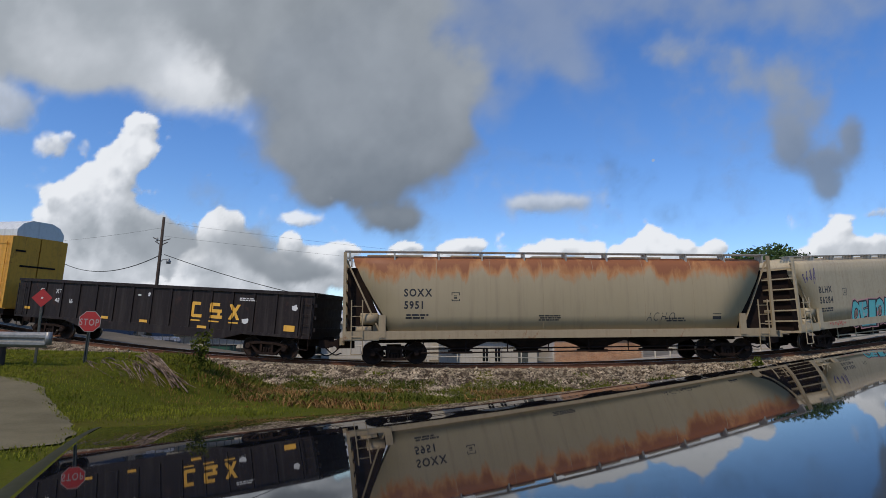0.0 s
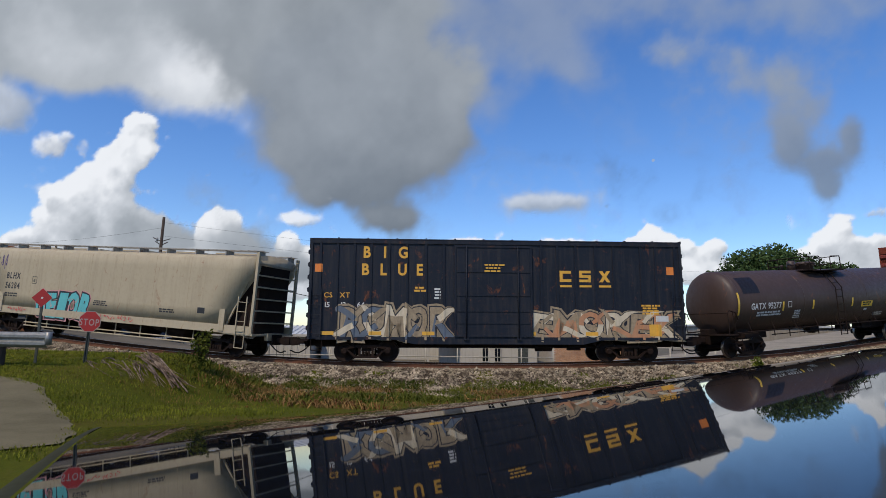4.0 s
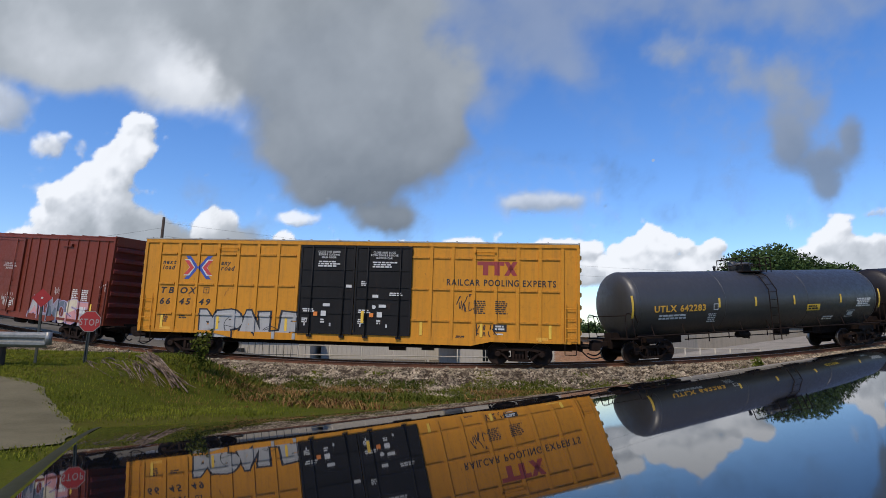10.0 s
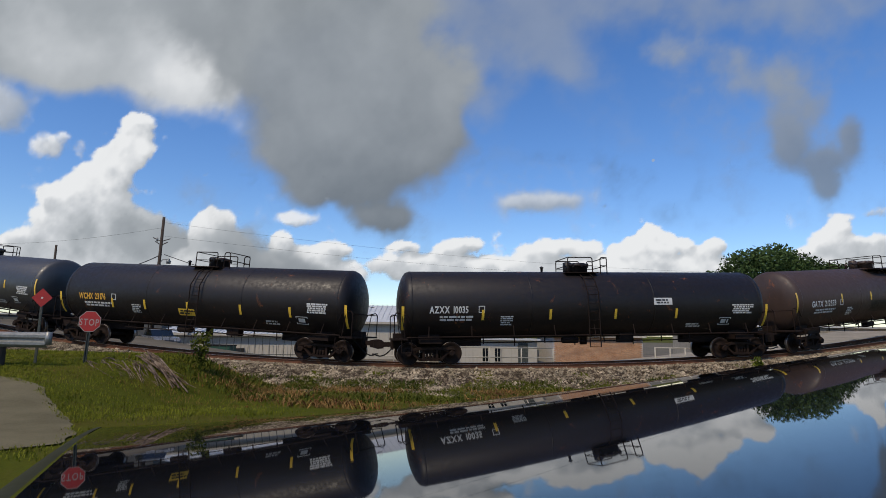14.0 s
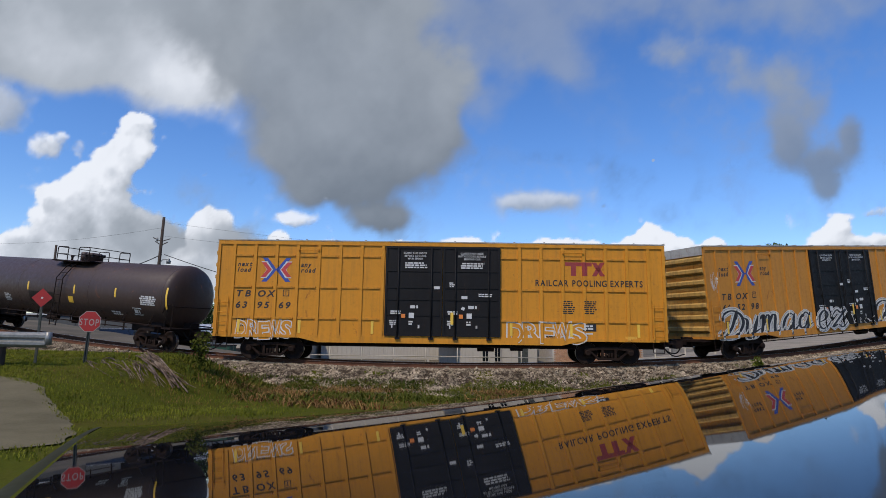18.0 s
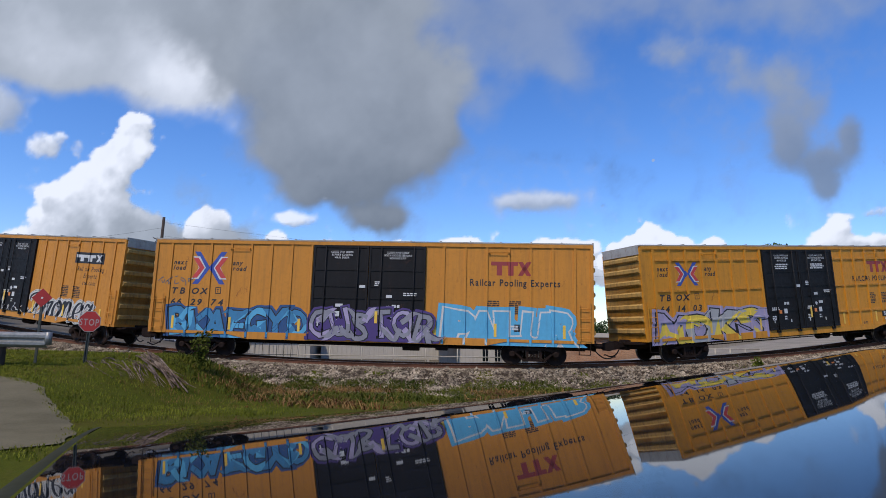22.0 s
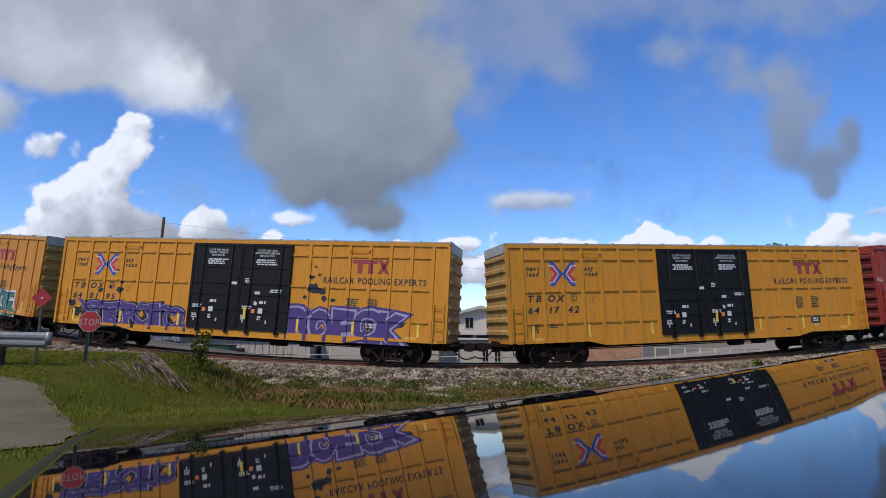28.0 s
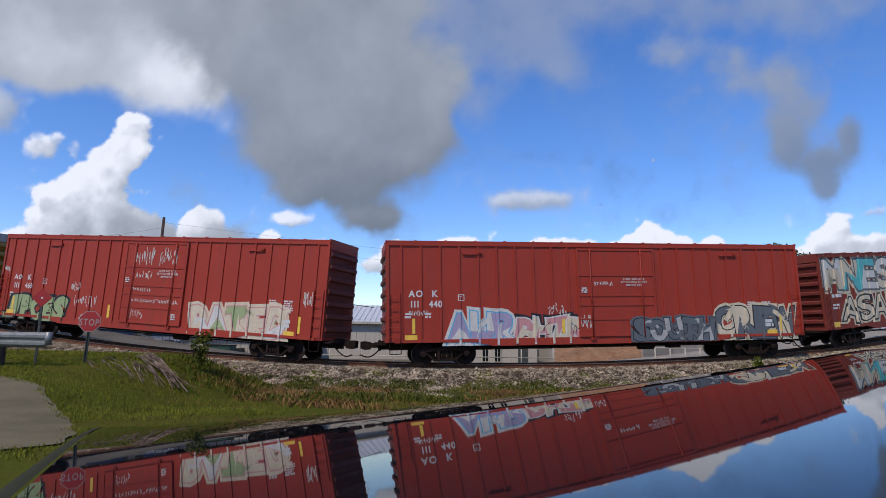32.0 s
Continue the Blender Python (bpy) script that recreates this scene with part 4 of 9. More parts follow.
def brush_pile(cx, cy):
    root = thing("brush_pile", Matrix(), "heap of dry grey-brown branches on the bank", "brush pile")
    rnd = random.Random(7)
    top, foot = Vector((cx - 1.62, cy + 1.75, 0)), Vector((cx + 0.42, cy - 0.55, 0))
    for i in range(64):
        side = rnd.gauss(0, 0.17) - (0.28 if i % 5 == 0 else 0.0) - (rnd.uniform(0.2, 1.5) if i > 34 else 0.0)
        fan = side + rnd.uniform(-0.22, 0.22)
        t0 = rnd.choice((0.0, 0.05, 0.15, 0.3, 0.45) if i % 5 else (0.42, 0.5)) + rnd.uniform(0, 0.1)
        t1 = min(1.1, t0 + rnd.uniform(0.35, 0.85))
        a, b = top.lerp(foot, t0), top.lerp(foot, t1)
        a, b = a + Vector((0.87, 0.5, 0)) * side, b + Vector((0.87, 0.5, 0)) * fan
        heap = 0.30 * math.exp(-(side / 0.22) ** 2)
        a.z, b.z = (ground_z(p.x, p.y) + 0.03 + heap * rnd.random() for p in (a, b))
        mid = a.lerp(b, 0.5) + Vector((rnd.uniform(-0.05, 0.05), rnd.uniform(-0.05, 0.05), rnd.uniform(0.0, 0.08)))
        r = rnd.uniform(0.012, 0.036) if i < 35 else rnd.uniform(0.007, 0.016)
        bm = bmesh.new()
        tube(bm, a, mid, r, 6, r * 0.85)
        tube(bm, mid, b, r * 0.85, 6, r * 0.5)
        if i % 3 == 0:
            tube(bm, mid, b + Vector((rnd.uniform(-0.2, 0.25), rnd.uniform(-0.2, 0.2), rnd.uniform(0.0, 0.12))), r * 0.5, 5, r * 0.2)
        part("branch", bm, M_STICK, root)


def leaf_cloud(centres, n, size, seed, squash=0.8):
    """Many small leaf quads about lobes (x, y, z, radius)."""
    rng = np.random.RandomState(seed)
    c = np.array(centres, float)
    wgt = c[:, 3] ** 2
    pick = rng.choice(len(c), n, p=wgt / wgt.sum())
    d = rng.normal(size=(n, 3))
    d /= np.linalg.norm(d, axis=1)[:, None]
    rad = c[pick, 3] * (0.55 + 0.5 * rng.rand(n)) * rng.choice([1, 1, 1, 1.18], n)
    p = c[pick, :3] + d * rad[:, None] * np.array([1, 1, squash])
    a = rng.normal(size=(n, 3))
    a /= np.linalg.norm(a, axis=1)[:, None]
    b = np.cross(a, rng.normal(size=(n, 3)))
    b /= np.linalg.norm(b, axis=1)[:, None]
    sz = (size * rng.uniform(0.6, 1.4, n))[:, None]
    co = np.stack([p - a * sz, p + b * sz * 0.45, p + a * sz, p - b * sz * 0.45], 1).reshape(-1, 3)
    i = 4 * np.arange(n)
    return co.tolist(), [(k, k + 1, k + 2, k + 3) for k in i.tolist()]


def tree(x, y, height, spread, seed, leaves=5200, leaf=0.16, label="broad dark green leafy tree", base=None):
    rnd = random.Random(seed)
    z = ground_z(x, y) if base is None else base
    root = thing("tree", pose(x, y, z), label, "tree", "trees behind the train")
    bm = bmesh.new()
    tube(bm, (0, 0, -0.3), (rnd.uniform(-0.2, 0.2), 0, height * 0.45), height * 0.032, 10, height * 0.02)
    lobes = []
    for i in range(9):
        a = rnd.uniform(0, 6.28)
        q = Vector((math.cos(a) * spread * rnd.uniform(0.3, 0.8), math.sin(a) * spread * rnd.uniform(0.3, 0.8), height * rnd.uniform(0.52, 0.86)))
        tube(bm, (0, 0, height * rnd.uniform(0.25, 0.44)), q, height * 0.013, 6, height * 0.004)
        lobes.append((*q, spread * rnd.uniform(0.25, 0.42)))
    lobes.append((0, 0, height * 0.86, spread * 0.42))
    for i in range(16):
        a, k = rnd.uniform(0, 6.28), rnd.uniform(0.5, 1.0)
        lobes.append((math.cos(a) * spread * k, math.sin(a) * spread * k, height * rnd.uniform(0.42, 0.93) * (1.1 - 0.25 * k), spread * rnd.uniform(0.10, 0.22)))
    part("trunk", bm, M_BARK, root, "grey-brown trunk with limbs")
    co, faces = leaf_cloud(lobes, leaves, leaf, seed)
    me = bpy.data.meshes.new("crown")
    me.from_pydata(co, [], faces)
    me.materials.append(M_LEAF)
    part("crown", me, None, root, "dense uneven dark green crown")


def weed_plant(x, y, height, seed, label):
    rnd = random.Random(seed)
    root = thing("weed_plant", pose(x, y, ground_z(x, y) - 0.02), label, "weed")
    bm = bmesh.new()
    lobes = []
    for i in range(6):
        a = rnd.uniform(0, 6.28)
        tip = Vector((math.cos(a) * height * 0.16, math.sin(a) * height * 0.16, height * rnd.uniform(0.65, 1.0)))
        tube(bm, (0, 0, 0), tip, 0.014, 5, 0.005)
        for k in (0.35, 0.6, 0.85, 1.0):
            lobes.append((*(tip * k), height * 0.10))
    part("stems", bm, M_WEED, root)
    co, faces = leaf_cloud(lobes, 420, 0.06, seed)
    me = bpy.data.meshes.new("leaves")
    me.from_pydata(co, [], faces)
    me.materials.append(M_WEED)
    part("leaves", me, None, root, "fresh green leaves")


stop_sign(-9.85, 15.9)
marker_sign(-11.0, 15.6)
guard_rail(-20.0, 15.3, -10.3, 15.0)
brush_pile(-7.45, 15.7)
weed_plant(-7.55, 18.0, 1.3, 3, "tall leafy weed by the branch heap")
weed_plant(11.4, 20.9, 1.1, 5, "leafy weed beside the rail")
weed_plant(9.4, 20.1, 0.45, 6, "small leafy weed on the gravel bank")
weed_plant(10.2, 20.3, 0.5, 8, "small leafy weed on the gravel bank")
weed_plant(12.3, 21.2, 0.5, 9, "small leafy weed on the gravel bank")


# ---------------------------------------------------------------- behind the train
def ribbed_wall(root, x0, x1, y, z0, z1, material, label, pitch=0.3, depth=0.03):
    """A sheet-metal wall facing -y with standing ribs."""
    bm = bmesh.new()
    bx(bm, x0, x1, y, y + 0.12, z0, z1)
    wall = part("front_wall", bm, material, root, label)
    bm = bmesh.new()
    bx(bm, -0.03, 0.03, -depth, 0, z0, z1)
    rib = mesh_of("wall_rib", bm, material)
    x = x0 + pitch / 2
    while x < x1:
        part("wall_rib", rib, None, wall, "", pose(x, y, 0))
        x += pitch


def pane_window(root, x, y, z, w, h, name="window"):
    bm = bmesh.new()
    for a, b, c, d in ((-w / 2, w / 2, -0.05, 0), (-w / 2, w / 2, h, h + 0.05), (-w / 2, -w / 2 + 0.05, 0, h), (w / 2 - 0.05, w / 2, 0, h), (-0.02, 0.02, 0, h)):
        bx(bm, a, b, -0.06, 0.0, c, d)
    win = part(name, bm, M_SIDING, root, "white framed window", pose(x, y, z))
    bm = bmesh.new()
    bx(bm, -w / 2 + 0.05, w / 2 - 0.05, -0.035, -0.005, 0, h)
    part("pane", bm, M_DARKGLASS, win, "dark glass pane")


def long_shed(x0, x1, y0, y1, eave, ridge, z0=-1.0):
    """Low metal-roofed building with its long side to the track."""
    root = thing("warehouse", Matrix(), "low white warehouse with pale ribbed metal roof", "building")
    ribbed_wall(root, x0, x1, y0, z0, eave, M_SIDING, "white ribbed metal wall", 0.4)
    bm = bmesh.new()
    ym = (y0 + y1) / 2
    for x in (x0, x1 - 0.15):
        poly = [(y0 + 0.12, z0), (y1, z0), (y1, eave), (ym, ridge), (y0 + 0.12, eave)]
        a, b = [bm.verts.new((x, p, q)) for p, q in poly], [bm.verts.new((x + 0.15, p, q)) for p, q in poly]
        bm.faces.new(a)
        bm.faces.new(b[::-1])
        for i in range(5):
            bm.faces.new((a[i], a[(i + 1) % 5], b[(i + 1) % 5], b[i]))
    bx(bm, x0, x1, y1 - 0.12, y1, z0, eave)
    part("side_wall", bm, M_SIDING_BEIGE, root)
    for s in (0, 1):
        bm = bmesh.new()
        ya = y0 - 0.4 if s == 0 else y1 + 0.4
        n = int((x1 - x0) / 0.45)
        p, q, r, t = (x0 - 0.3, ya, eave - 0.08), (x1 + 0.3, ya, eave - 0.08), (x1 + 0.3, ym, ridge), (x0 - 0.3, ym, ridge)
        low = [bm.verts.new(v) for v in (p, q, r, t)]
        top = [bm.verts.new((v[0], v[1], v[2] + 0.06)) for v in (p, q, r, t)]
        bm.faces.new(low[::-1])
        bm.faces.new(top)
        for i in range(4):
            bm.faces.new((low[i], low[(i + 1) % 4], top[(i + 1) % 4], top[i]))
        slope = part("roof", bm, M_METAL_ROOF, root, "pale ribbed metal roof")
        bm = bmesh.new()
        vs = [bm.verts.new(v) for v in ((-0.03, ya, eave - 0.02), (0.03, ya, eave - 0.02), (0.03, ym, ridge + 0.06), (-0.03, ym, ridge + 0.06))]
        up = [bm.verts.new((v.co.x, v.co.y, v.co.z + 0.05)) for v in vs]
        bm.faces.new(up)
        for k in range(4):
            bm.faces.new((vs[k], vs[(k + 1) % 4], up[(k + 1) % 4], up[k]))
        rib = mesh_of("roof_rib", bm, M_METAL_ROOF)
        for i in range(n + 1):
            part("roof_rib", rib, None, slope, "", pose(x0 - 0.25 + (x1 - x0 + 0.5) * i / n, 0, 0))
    bm = bmesh.new()
    bx(bm, x0 - 0.3, x1 + 0.3, y0 - 0.46, y0 - 0.40, eave - 0.2, eave)
    part("gutter", bm, M_SIDING, root, "white eaves board")
    return root


long_shed(-10.5, 1.2, 50, 62, 2.35, 4.0)
long_shed(-23.5, -11.0, 48, 56, 1.2, 1.9)


def gabled_annex():
    root = thing("annex", Matrix(), "small grey gabled annex with white trim", "building")
    bm = bmesh.new()
    prism(bm, [(-0.2, -1.0), (6.4, -1.0), (6.4, 2.6), (3.1, 3.55), (-0.2, 2.6)], 46.0, 49.5)
    part("wall", bm, M_SIDING_BEIGE, root, "grey-beige board wall")
    for s in (-1, 1):
        bm = bmesh.new()
        prism(bm, [(3.1, 3.52), (3.1, 3.68), (3.1 + s * 3.8, 2.62), (3.1 + s * 3.8, 2.46)], 45.6, 49.8)
        part("roof", bm, M_METAL_ROOF, root, "pale metal roof slope")
        bm = bmesh.new()
        prism(bm, [(3.1, 3.46), (3.1, 3.70), (3.1 + s * 3.85, 2.62), (3.1 + s * 3.85, 2.40)], 45.5, 45.6)
        part("trim", bm, M_SIDING, root, "white gable trim")
    for x in (2.2, 3.9):
        pane_window(root, x, 46.0, 1.9, 0.7, 0.8)
    bm = bmesh.new()
    bx(bm, -1.2, 6.6, 43.5, 46.0, 1.35, 1.5)
    part("canopy", bm, M_SIDING, root, "white flat canopy")
    for x in (-1.0, 2.5, 6.4):
        bm = bmesh.new()
        bx(bm, x - 0.07, x + 0.07, 43.6, 43.74, -1.0, 1.35)
        part("canopy_post", bm, M_SIDING, root)


gabled_annex()


def white_office():
    root = thing("office", Matrix(), "low white building with dark windows", "building")
    bm = bmesh.new()
    bx(bm, 1.4, 7.0, 42.0, 46.5, -1.0, 1.0)
    part("wall", bm, M_SIDING, root, "white painted wall")
    bm = bmesh.new()
    bx(bm, 1.2, 7.2, 41.7, 46.8, 1.0, 1.12)
    part("roof", bm, M_METAL_ROOF, root)
    for x in (3.2, 4.1):
        pane_window(root, x, 42.0, -0.55, 0.5, 0.95)
    bm = bmesh.new()
    bx(bm, 5.6, 6.3, 41.94, 42.0, -0.95, 0.8)
    part("door", bm, M_POST, root, "dark door")


white_office()


def brick_block():
    root = thing("brick_building", Matrix(), "low orange brick building with pale roof edge", "building")
    x0, x1, y, z0, z1 = 8.0, 14.4, 41.0, -1.0, 1.3
    bm = bmesh.new()
    bx(bm, x0, x1, y, y + 7, z0, z1)
    wall = part("wall", bm, M_MORTAR, root, "mortar-jointed brick wall")
    bm = bmesh.new()
    bx(bm, x0 - 0.2, x1 + 0.2, y - 0.25, y + 7.2, z1, z1 + 0.3)
    part("roof", bm, M_SIDING_BEIGE, root, "tan flat roof edge")
    bm = bmesh.new()
    row = 0
    z = z0
    while z < z1 - 0.07:
        x = x0 + (0.0 if row % 2 else 0.12)
        while x < x1 - 0.22:
            bx(bm, x + 0.006, x + 0.234, y - 0.012, y, z + 0.006, z + 0.070)
            x += 0.24
        z += 0.076
        row += 1
    ob = part("bricks", bm, M_BRICK, root, "orange-tan bricks")
    ob["kind"] = "stuff"


brick_block()


def pale_block(x0, x1, y0, y1, z1, m, label):
    root = thing("low_building", Matrix(), label, "building")
    bm = bmesh.new()
    bx(bm, x0, x1, y0, y1, -1.0, z1)
    part("wall", bm, m, root)
    bm = bmesh.new()
    bx(bm, x0 - 0.15, x1 + 0.15, y0 - 0.15, y1 + 0.15, z1, z1 + 0.15)
    part("roof", bm, M_METAL_ROOF, root)
    x = x0 + 1.2
    while x < x1 - 1:
        bm = bmesh.new()
        bx(bm, x - 0.04, x + 0.04, y0 - 0.04, y0, -1.0, z1)
        part("pilaster", bm, m, root)
        x += 2.4
    return root


pale_block(21.0, 62.0, 47.0, 52.0, 2.3, M_BLOCK, "long low beige block wall building")
# added to close the view under the cars; its dark grey stands for shade
pale_block(-66.0, -27.5, 56.0, 61.0, 2.7, M_SHADED_BLOCK, "long low dark block standing for shaded cars and fence")


def pipe_fence(x0, x1, y, z, label, gap=2.0):
    root = thing("fence", Matrix(), label, "fence", "fences behind the train")
    n = int((x1 - x0) / gap)
    for i in range(n + 1):
        bm = bmesh.new()
        x = x0 + (x1 - x0) * i / n
        tube(bm, (x, y, -1.0), (x, y, z), 0.04, 8)
        part("post", bm, M_SIDING, root)
    for h in (z - 0.03, z - 0.62):
        bm = bmesh.new()
        tube(bm, (x0, y, h), (x1, y, h), 0.03, 8)
        part("rail", bm, M_SIDING, root)


pipe_fence(-9.0, 7.0, 36.0, 0.62, "white pipe fence before the buildings")
pipe_fence(13.4, 20.0, 36.0, 0.75, "white pipe fence by the brick building", 0.9)


def bar_fence(x0, x1, y):
    root = thing("fence", Matrix(), "dark picket fence along the yard", "fence", "fences behind the train")
    for z in (-0.2, 0.95):
        bm = bmesh.new()
        bx(bm, x0, x1, y - 0.015, y + 0.015, z, z + 0.04)
        part("rail", bm, M_POST, root)
    n = int((x1 - x0) / 0.5)
    for i in range(n + 1):
        bm = bmesh.new()
        x = x0 + (x1 - x0) * i / n
        bx(bm, x - 0.015, x + 0.015, y - 0.015, y + 0.015, -1.0, 1.1)
        part("picket", bm, M_POST, root)


bar_fence(-19.5, -9.5, 40.0)


def parked_car(x, y, turn, col, label):
    root = thing("parked_car", pose(x, y, 0.0, 0, 0, turn), label, "car", "cars parked behind the train")
    m = paint("car_" + label.split()[0], col, 0.1, 0.0, 0.25, 0.1)
    bm = bmesh.new()
    low = [(-2.2, 0.35), (2.2, 0.35), (2.25, 0.7), (1.9, 0.88), (1.0, 0.95), (-1.5, 0.98), (-2.15, 0.9), (-2.25, 0.6)]
    prism(bm, low, -0.86, 0.86)
    part("body", bm, m, root)
    bm = bmesh.new()
    prism(bm, [(-1.75, 0.96), (0.95, 0.94), (0.25, 1.42), (-1.1, 1.46)], -0.72, 0.72)
    part("cabin", bm, M_DARKGLASS, root, "dark tinted windows")
    bm = bmesh.new()
    prism(bm, [(-1.15, 1.43), (0.3, 1.40), (0.2, 1.47), (-1.05, 1.50)], -0.70, 0.70)
    part("roof", bm, m, root)
    for wx in (-1.4, 1.4):
        for wy in (-0.8, 0.8):
            bm = bmesh.new()
            lathe(bm, [(-0.1, 0.2), (-0.1, 0.31), (0.1, 0.31), (0.1, 0.2)], "y", 16, (wx, wy, 0.31))
            w = part("wheel", bm, M_RUBBER, root)
            bm = bmesh.new()
            lathe(bm, [(-0.12, 0.05), (-0.11, 0.18), (0.11, 0.18), (0.12, 0.05)], "y", 12, (wx, wy, 0.31))
            part("rim", bm, M_ZINC, w)
    for wy in (-0.6, 0.6):
        bm = bmesh.new()
        bx(bm, 2.15, 2.27, wy - 0.18, wy + 0.18, 0.62, 0.74)
        part("headlight", bm, M_WHITE, root)


parked_car(-24.9, 43.0, -62, (0.075, 0.077, 0.08), "silver sedan parked beyond the track")
parked_car(-26.3, 47.5, -70, (0.03, 0.032, 0.035), "dark grey car parked beyond the track")
parked_car(-20.7, 42.0, -50, (0.13, 0.135, 0.14), "white sedan parked beyond the track")
parked_car(-29.6, 46.5, -40, (0.05, 0.055, 0.07), "black car parked beyond the track")


def bin_box():
    root = thing("dumpster", pose(-17.0, 44, ground_z(-17, 44)), "green steel dumpster in the yard", "dumpster")
    m = paint("bin_green", (0.03, 0.09, 0.06), 0.4, 0.2)
    bm = bmesh.new()
    prism(bm, [(-0.9, 0.1), (0.9, 0.1), (1.0, 1.2), (-1.0, 1.2)], -0.7, 0.7)
    part("body", bm, m, root)
    bm = bmesh.new()
    prism(bm, [(-1.02, 1.2), (1.02, 1.2), (1.02, 1.27), (-1.02, 1.32)], -0.72, 0.72)
    part("lid", bm, M_RUBBER, root, "black plastic lid")


bin_box()


def utility_pole(x, y, height, lean, lamp, cross, label):
    root = thing("utility_pole", pose(x, y, -0.95, 0, lean, 0), label, "utility pole", "utility poles")
    bm = bmesh.new()
    tube(bm, (0, 0, 0), (0, 0, height), 0.17, 10, 0.11)
    part("pole", bm, M_WOOD_POST, root, "dark wooden pole")
    if cross:
        for z, w in ((height - 2.0, 0.7), (height - 2.3, 0.5)):
            bm = bmesh.new()
            pipe(bm, [(-w, 0, z + 0.3), (0, 0, z)], 0.035)
            pipe(bm, [(w, 0, z + 0.25), (0, 0, z)], 0.035)
            part("cross_arm", bm, M_WOOD_POST, root)
        bm = bmesh.new()
        tube(bm, (-0.35, 0, height - 2.0), (-0.35, 0, height - 1.7), 0.07, 8)
        part("insulator", bm, M_ZINC, root)
    if lamp:
        z = height - 3.5
        bm = bmesh.new()
        pipe(bm, [(0, 0, z - 0.3), (0.35, -0.2, z), (0.9, -0.4, z + 0.02)], 0.03)
        arm = part("lamp_arm", bm, M_ZINC, root)
        bm = bmesh.new()
        lathe(bm, [(z - 0.32, 0.16), (z - 0.12, 0.19), (z - 0.02, 0.10), (z + 0.08, 0.08)], "z", 12, (0.95, -0.42, 0))
        part("lamp_head", bm, M_ZINC, arm, "grey lamp head")


utility_pole(-22.9, 45.0, 11.4, 1.2, True, True, "tall dark wooden utility pole with lamp")
utility_pole(-41.5, 60.0, 11.2, 0, False, False, "distant dark pole with floodlight")
utility_pole(60.5, 77.0, 11.0, 0, False, True, "distant wooden utility pole")


def wire(p, q, sag, r, label):
    p, q = Vector(p), Vector(q)
    bm = bmesh.new()
    pts = [p.lerp(q, k / 16) - Vector((0, 0, sag * 4 * (k / 16) * (1 - k / 16))) for k in range(17)]
    pipe(bm, pts, r, 4)
    solo("overhead_wire", bm, M_RUBBER, label, "wire", "overhead wires")


wire((-41.5, 60, 8.8), (-22.6, 45, 7.4), 1.4, 0.035, "sagging black overhead cable")
wire((-22.4, 45, 7.4), (-6.0, 50.2, 3.6), 0.5, 0.035, "sagging black overhead cable")
wire((-22.6, 45, 10.0), (60.5, 77, 10.6), 1.6, 0.008, "thin high overhead wire")
wire((-22.6, 45, 8.9), (60.5, 77, 9.4), 1.5, 0.008, "thin high overhead wire")
wire((-60, 66, 11.5), (-22.6, 45, 9.6), 0.8, 0.008, "thin high overhead wire")

_a, _b = VIEW @ Vector((0.756 * 20, 0.60 * 20, -20)), VIEW @ Vector((0.856 * 20, 0.206 * 20, -20))
wire(_a, _b, 0.0, 0.02, "black cable slanting overhead")
tree(36.5, 62, 12.7, 5.2, 1, 11000, 0.20)
tree(41.5, 64, 12.0, 4.3, 2, 8000, 0.20, "rounded dark green leafy tree")
tree(46.0, 66, 11.6, 3.2, 3, 5500, 0.20, "smaller dark green leafy tree")
tree(32.6, 64, 10.8, 3.6, 4, 6000, 0.20, "dark green leafy tree")
tree(18.0, 75, 4.2, 2.6, 5, 2600, 0.18, "low distant green tree")
tree(22.0, 76, 4.0, 3.0, 6, 2600, 0.18, "low distant green tree")
tree(-24.5, 70, 6.0, 3.4, 7, 3000, 0.2, "distant dark green tree")
tree(-28.5, 72, 5.6, 3.2, 8, 3000, 0.2, "distant dark green tree")
tree(-58.0, 85, 9.5, 3.0, 9, 3000, 0.22, "distant dark green tree")


def yard():
    bm = bmesh.new()
    vs = [bm.verts.new(v) for v in ((-150, 33, -0.86), (190, 33, -0.86), (190, 200, -0.86), (-150, 200, -0.86))]
    bm.faces.new(vs)
    bmesh.ops.recalc_face_normals(bm, faces=bm.faces)
    solo("yard", bm, M_YARD, "pale dusty asphalt yard behind the track", "pavement", kind="structure")


yard()


def service_strip(s0, s1, material, label):
    """Flat strip along the far side of the track."""
    bm = bmesh.new()
    sweep(bm, [(3.7, -1.3), (3.7, -0.69), (9.5, -0.69), (9.5, -1.3)], s0, s1, 1.0)
    solo("pavement", bm, material, label, "pavement", kind="structure")


service_strip(11, 60, M_SLAB, "pale worn concrete strip behind the track")
service_strip(-60, -9, M_YARD, "dusty grey strip behind the track")


def parking_lot():
    """Raised lot with a low concrete edge on which the cars stand."""
    bm = bmesh.new()
    bx(bm, -46, -16.5, 38.5, 52, -1.0, 0.0)
    root = solo("parking_lot", bm, M_YARD, "raised asphalt parking lot with concrete edge", "pavement", kind="structure")
    bm = bmesh.new()
    bx(bm, -46, -16.3, 38.2, 38.5, -1.0, 0.06)
    part("edging", bm, M_YARD, root, "dusty concrete edging")


parking_lot()
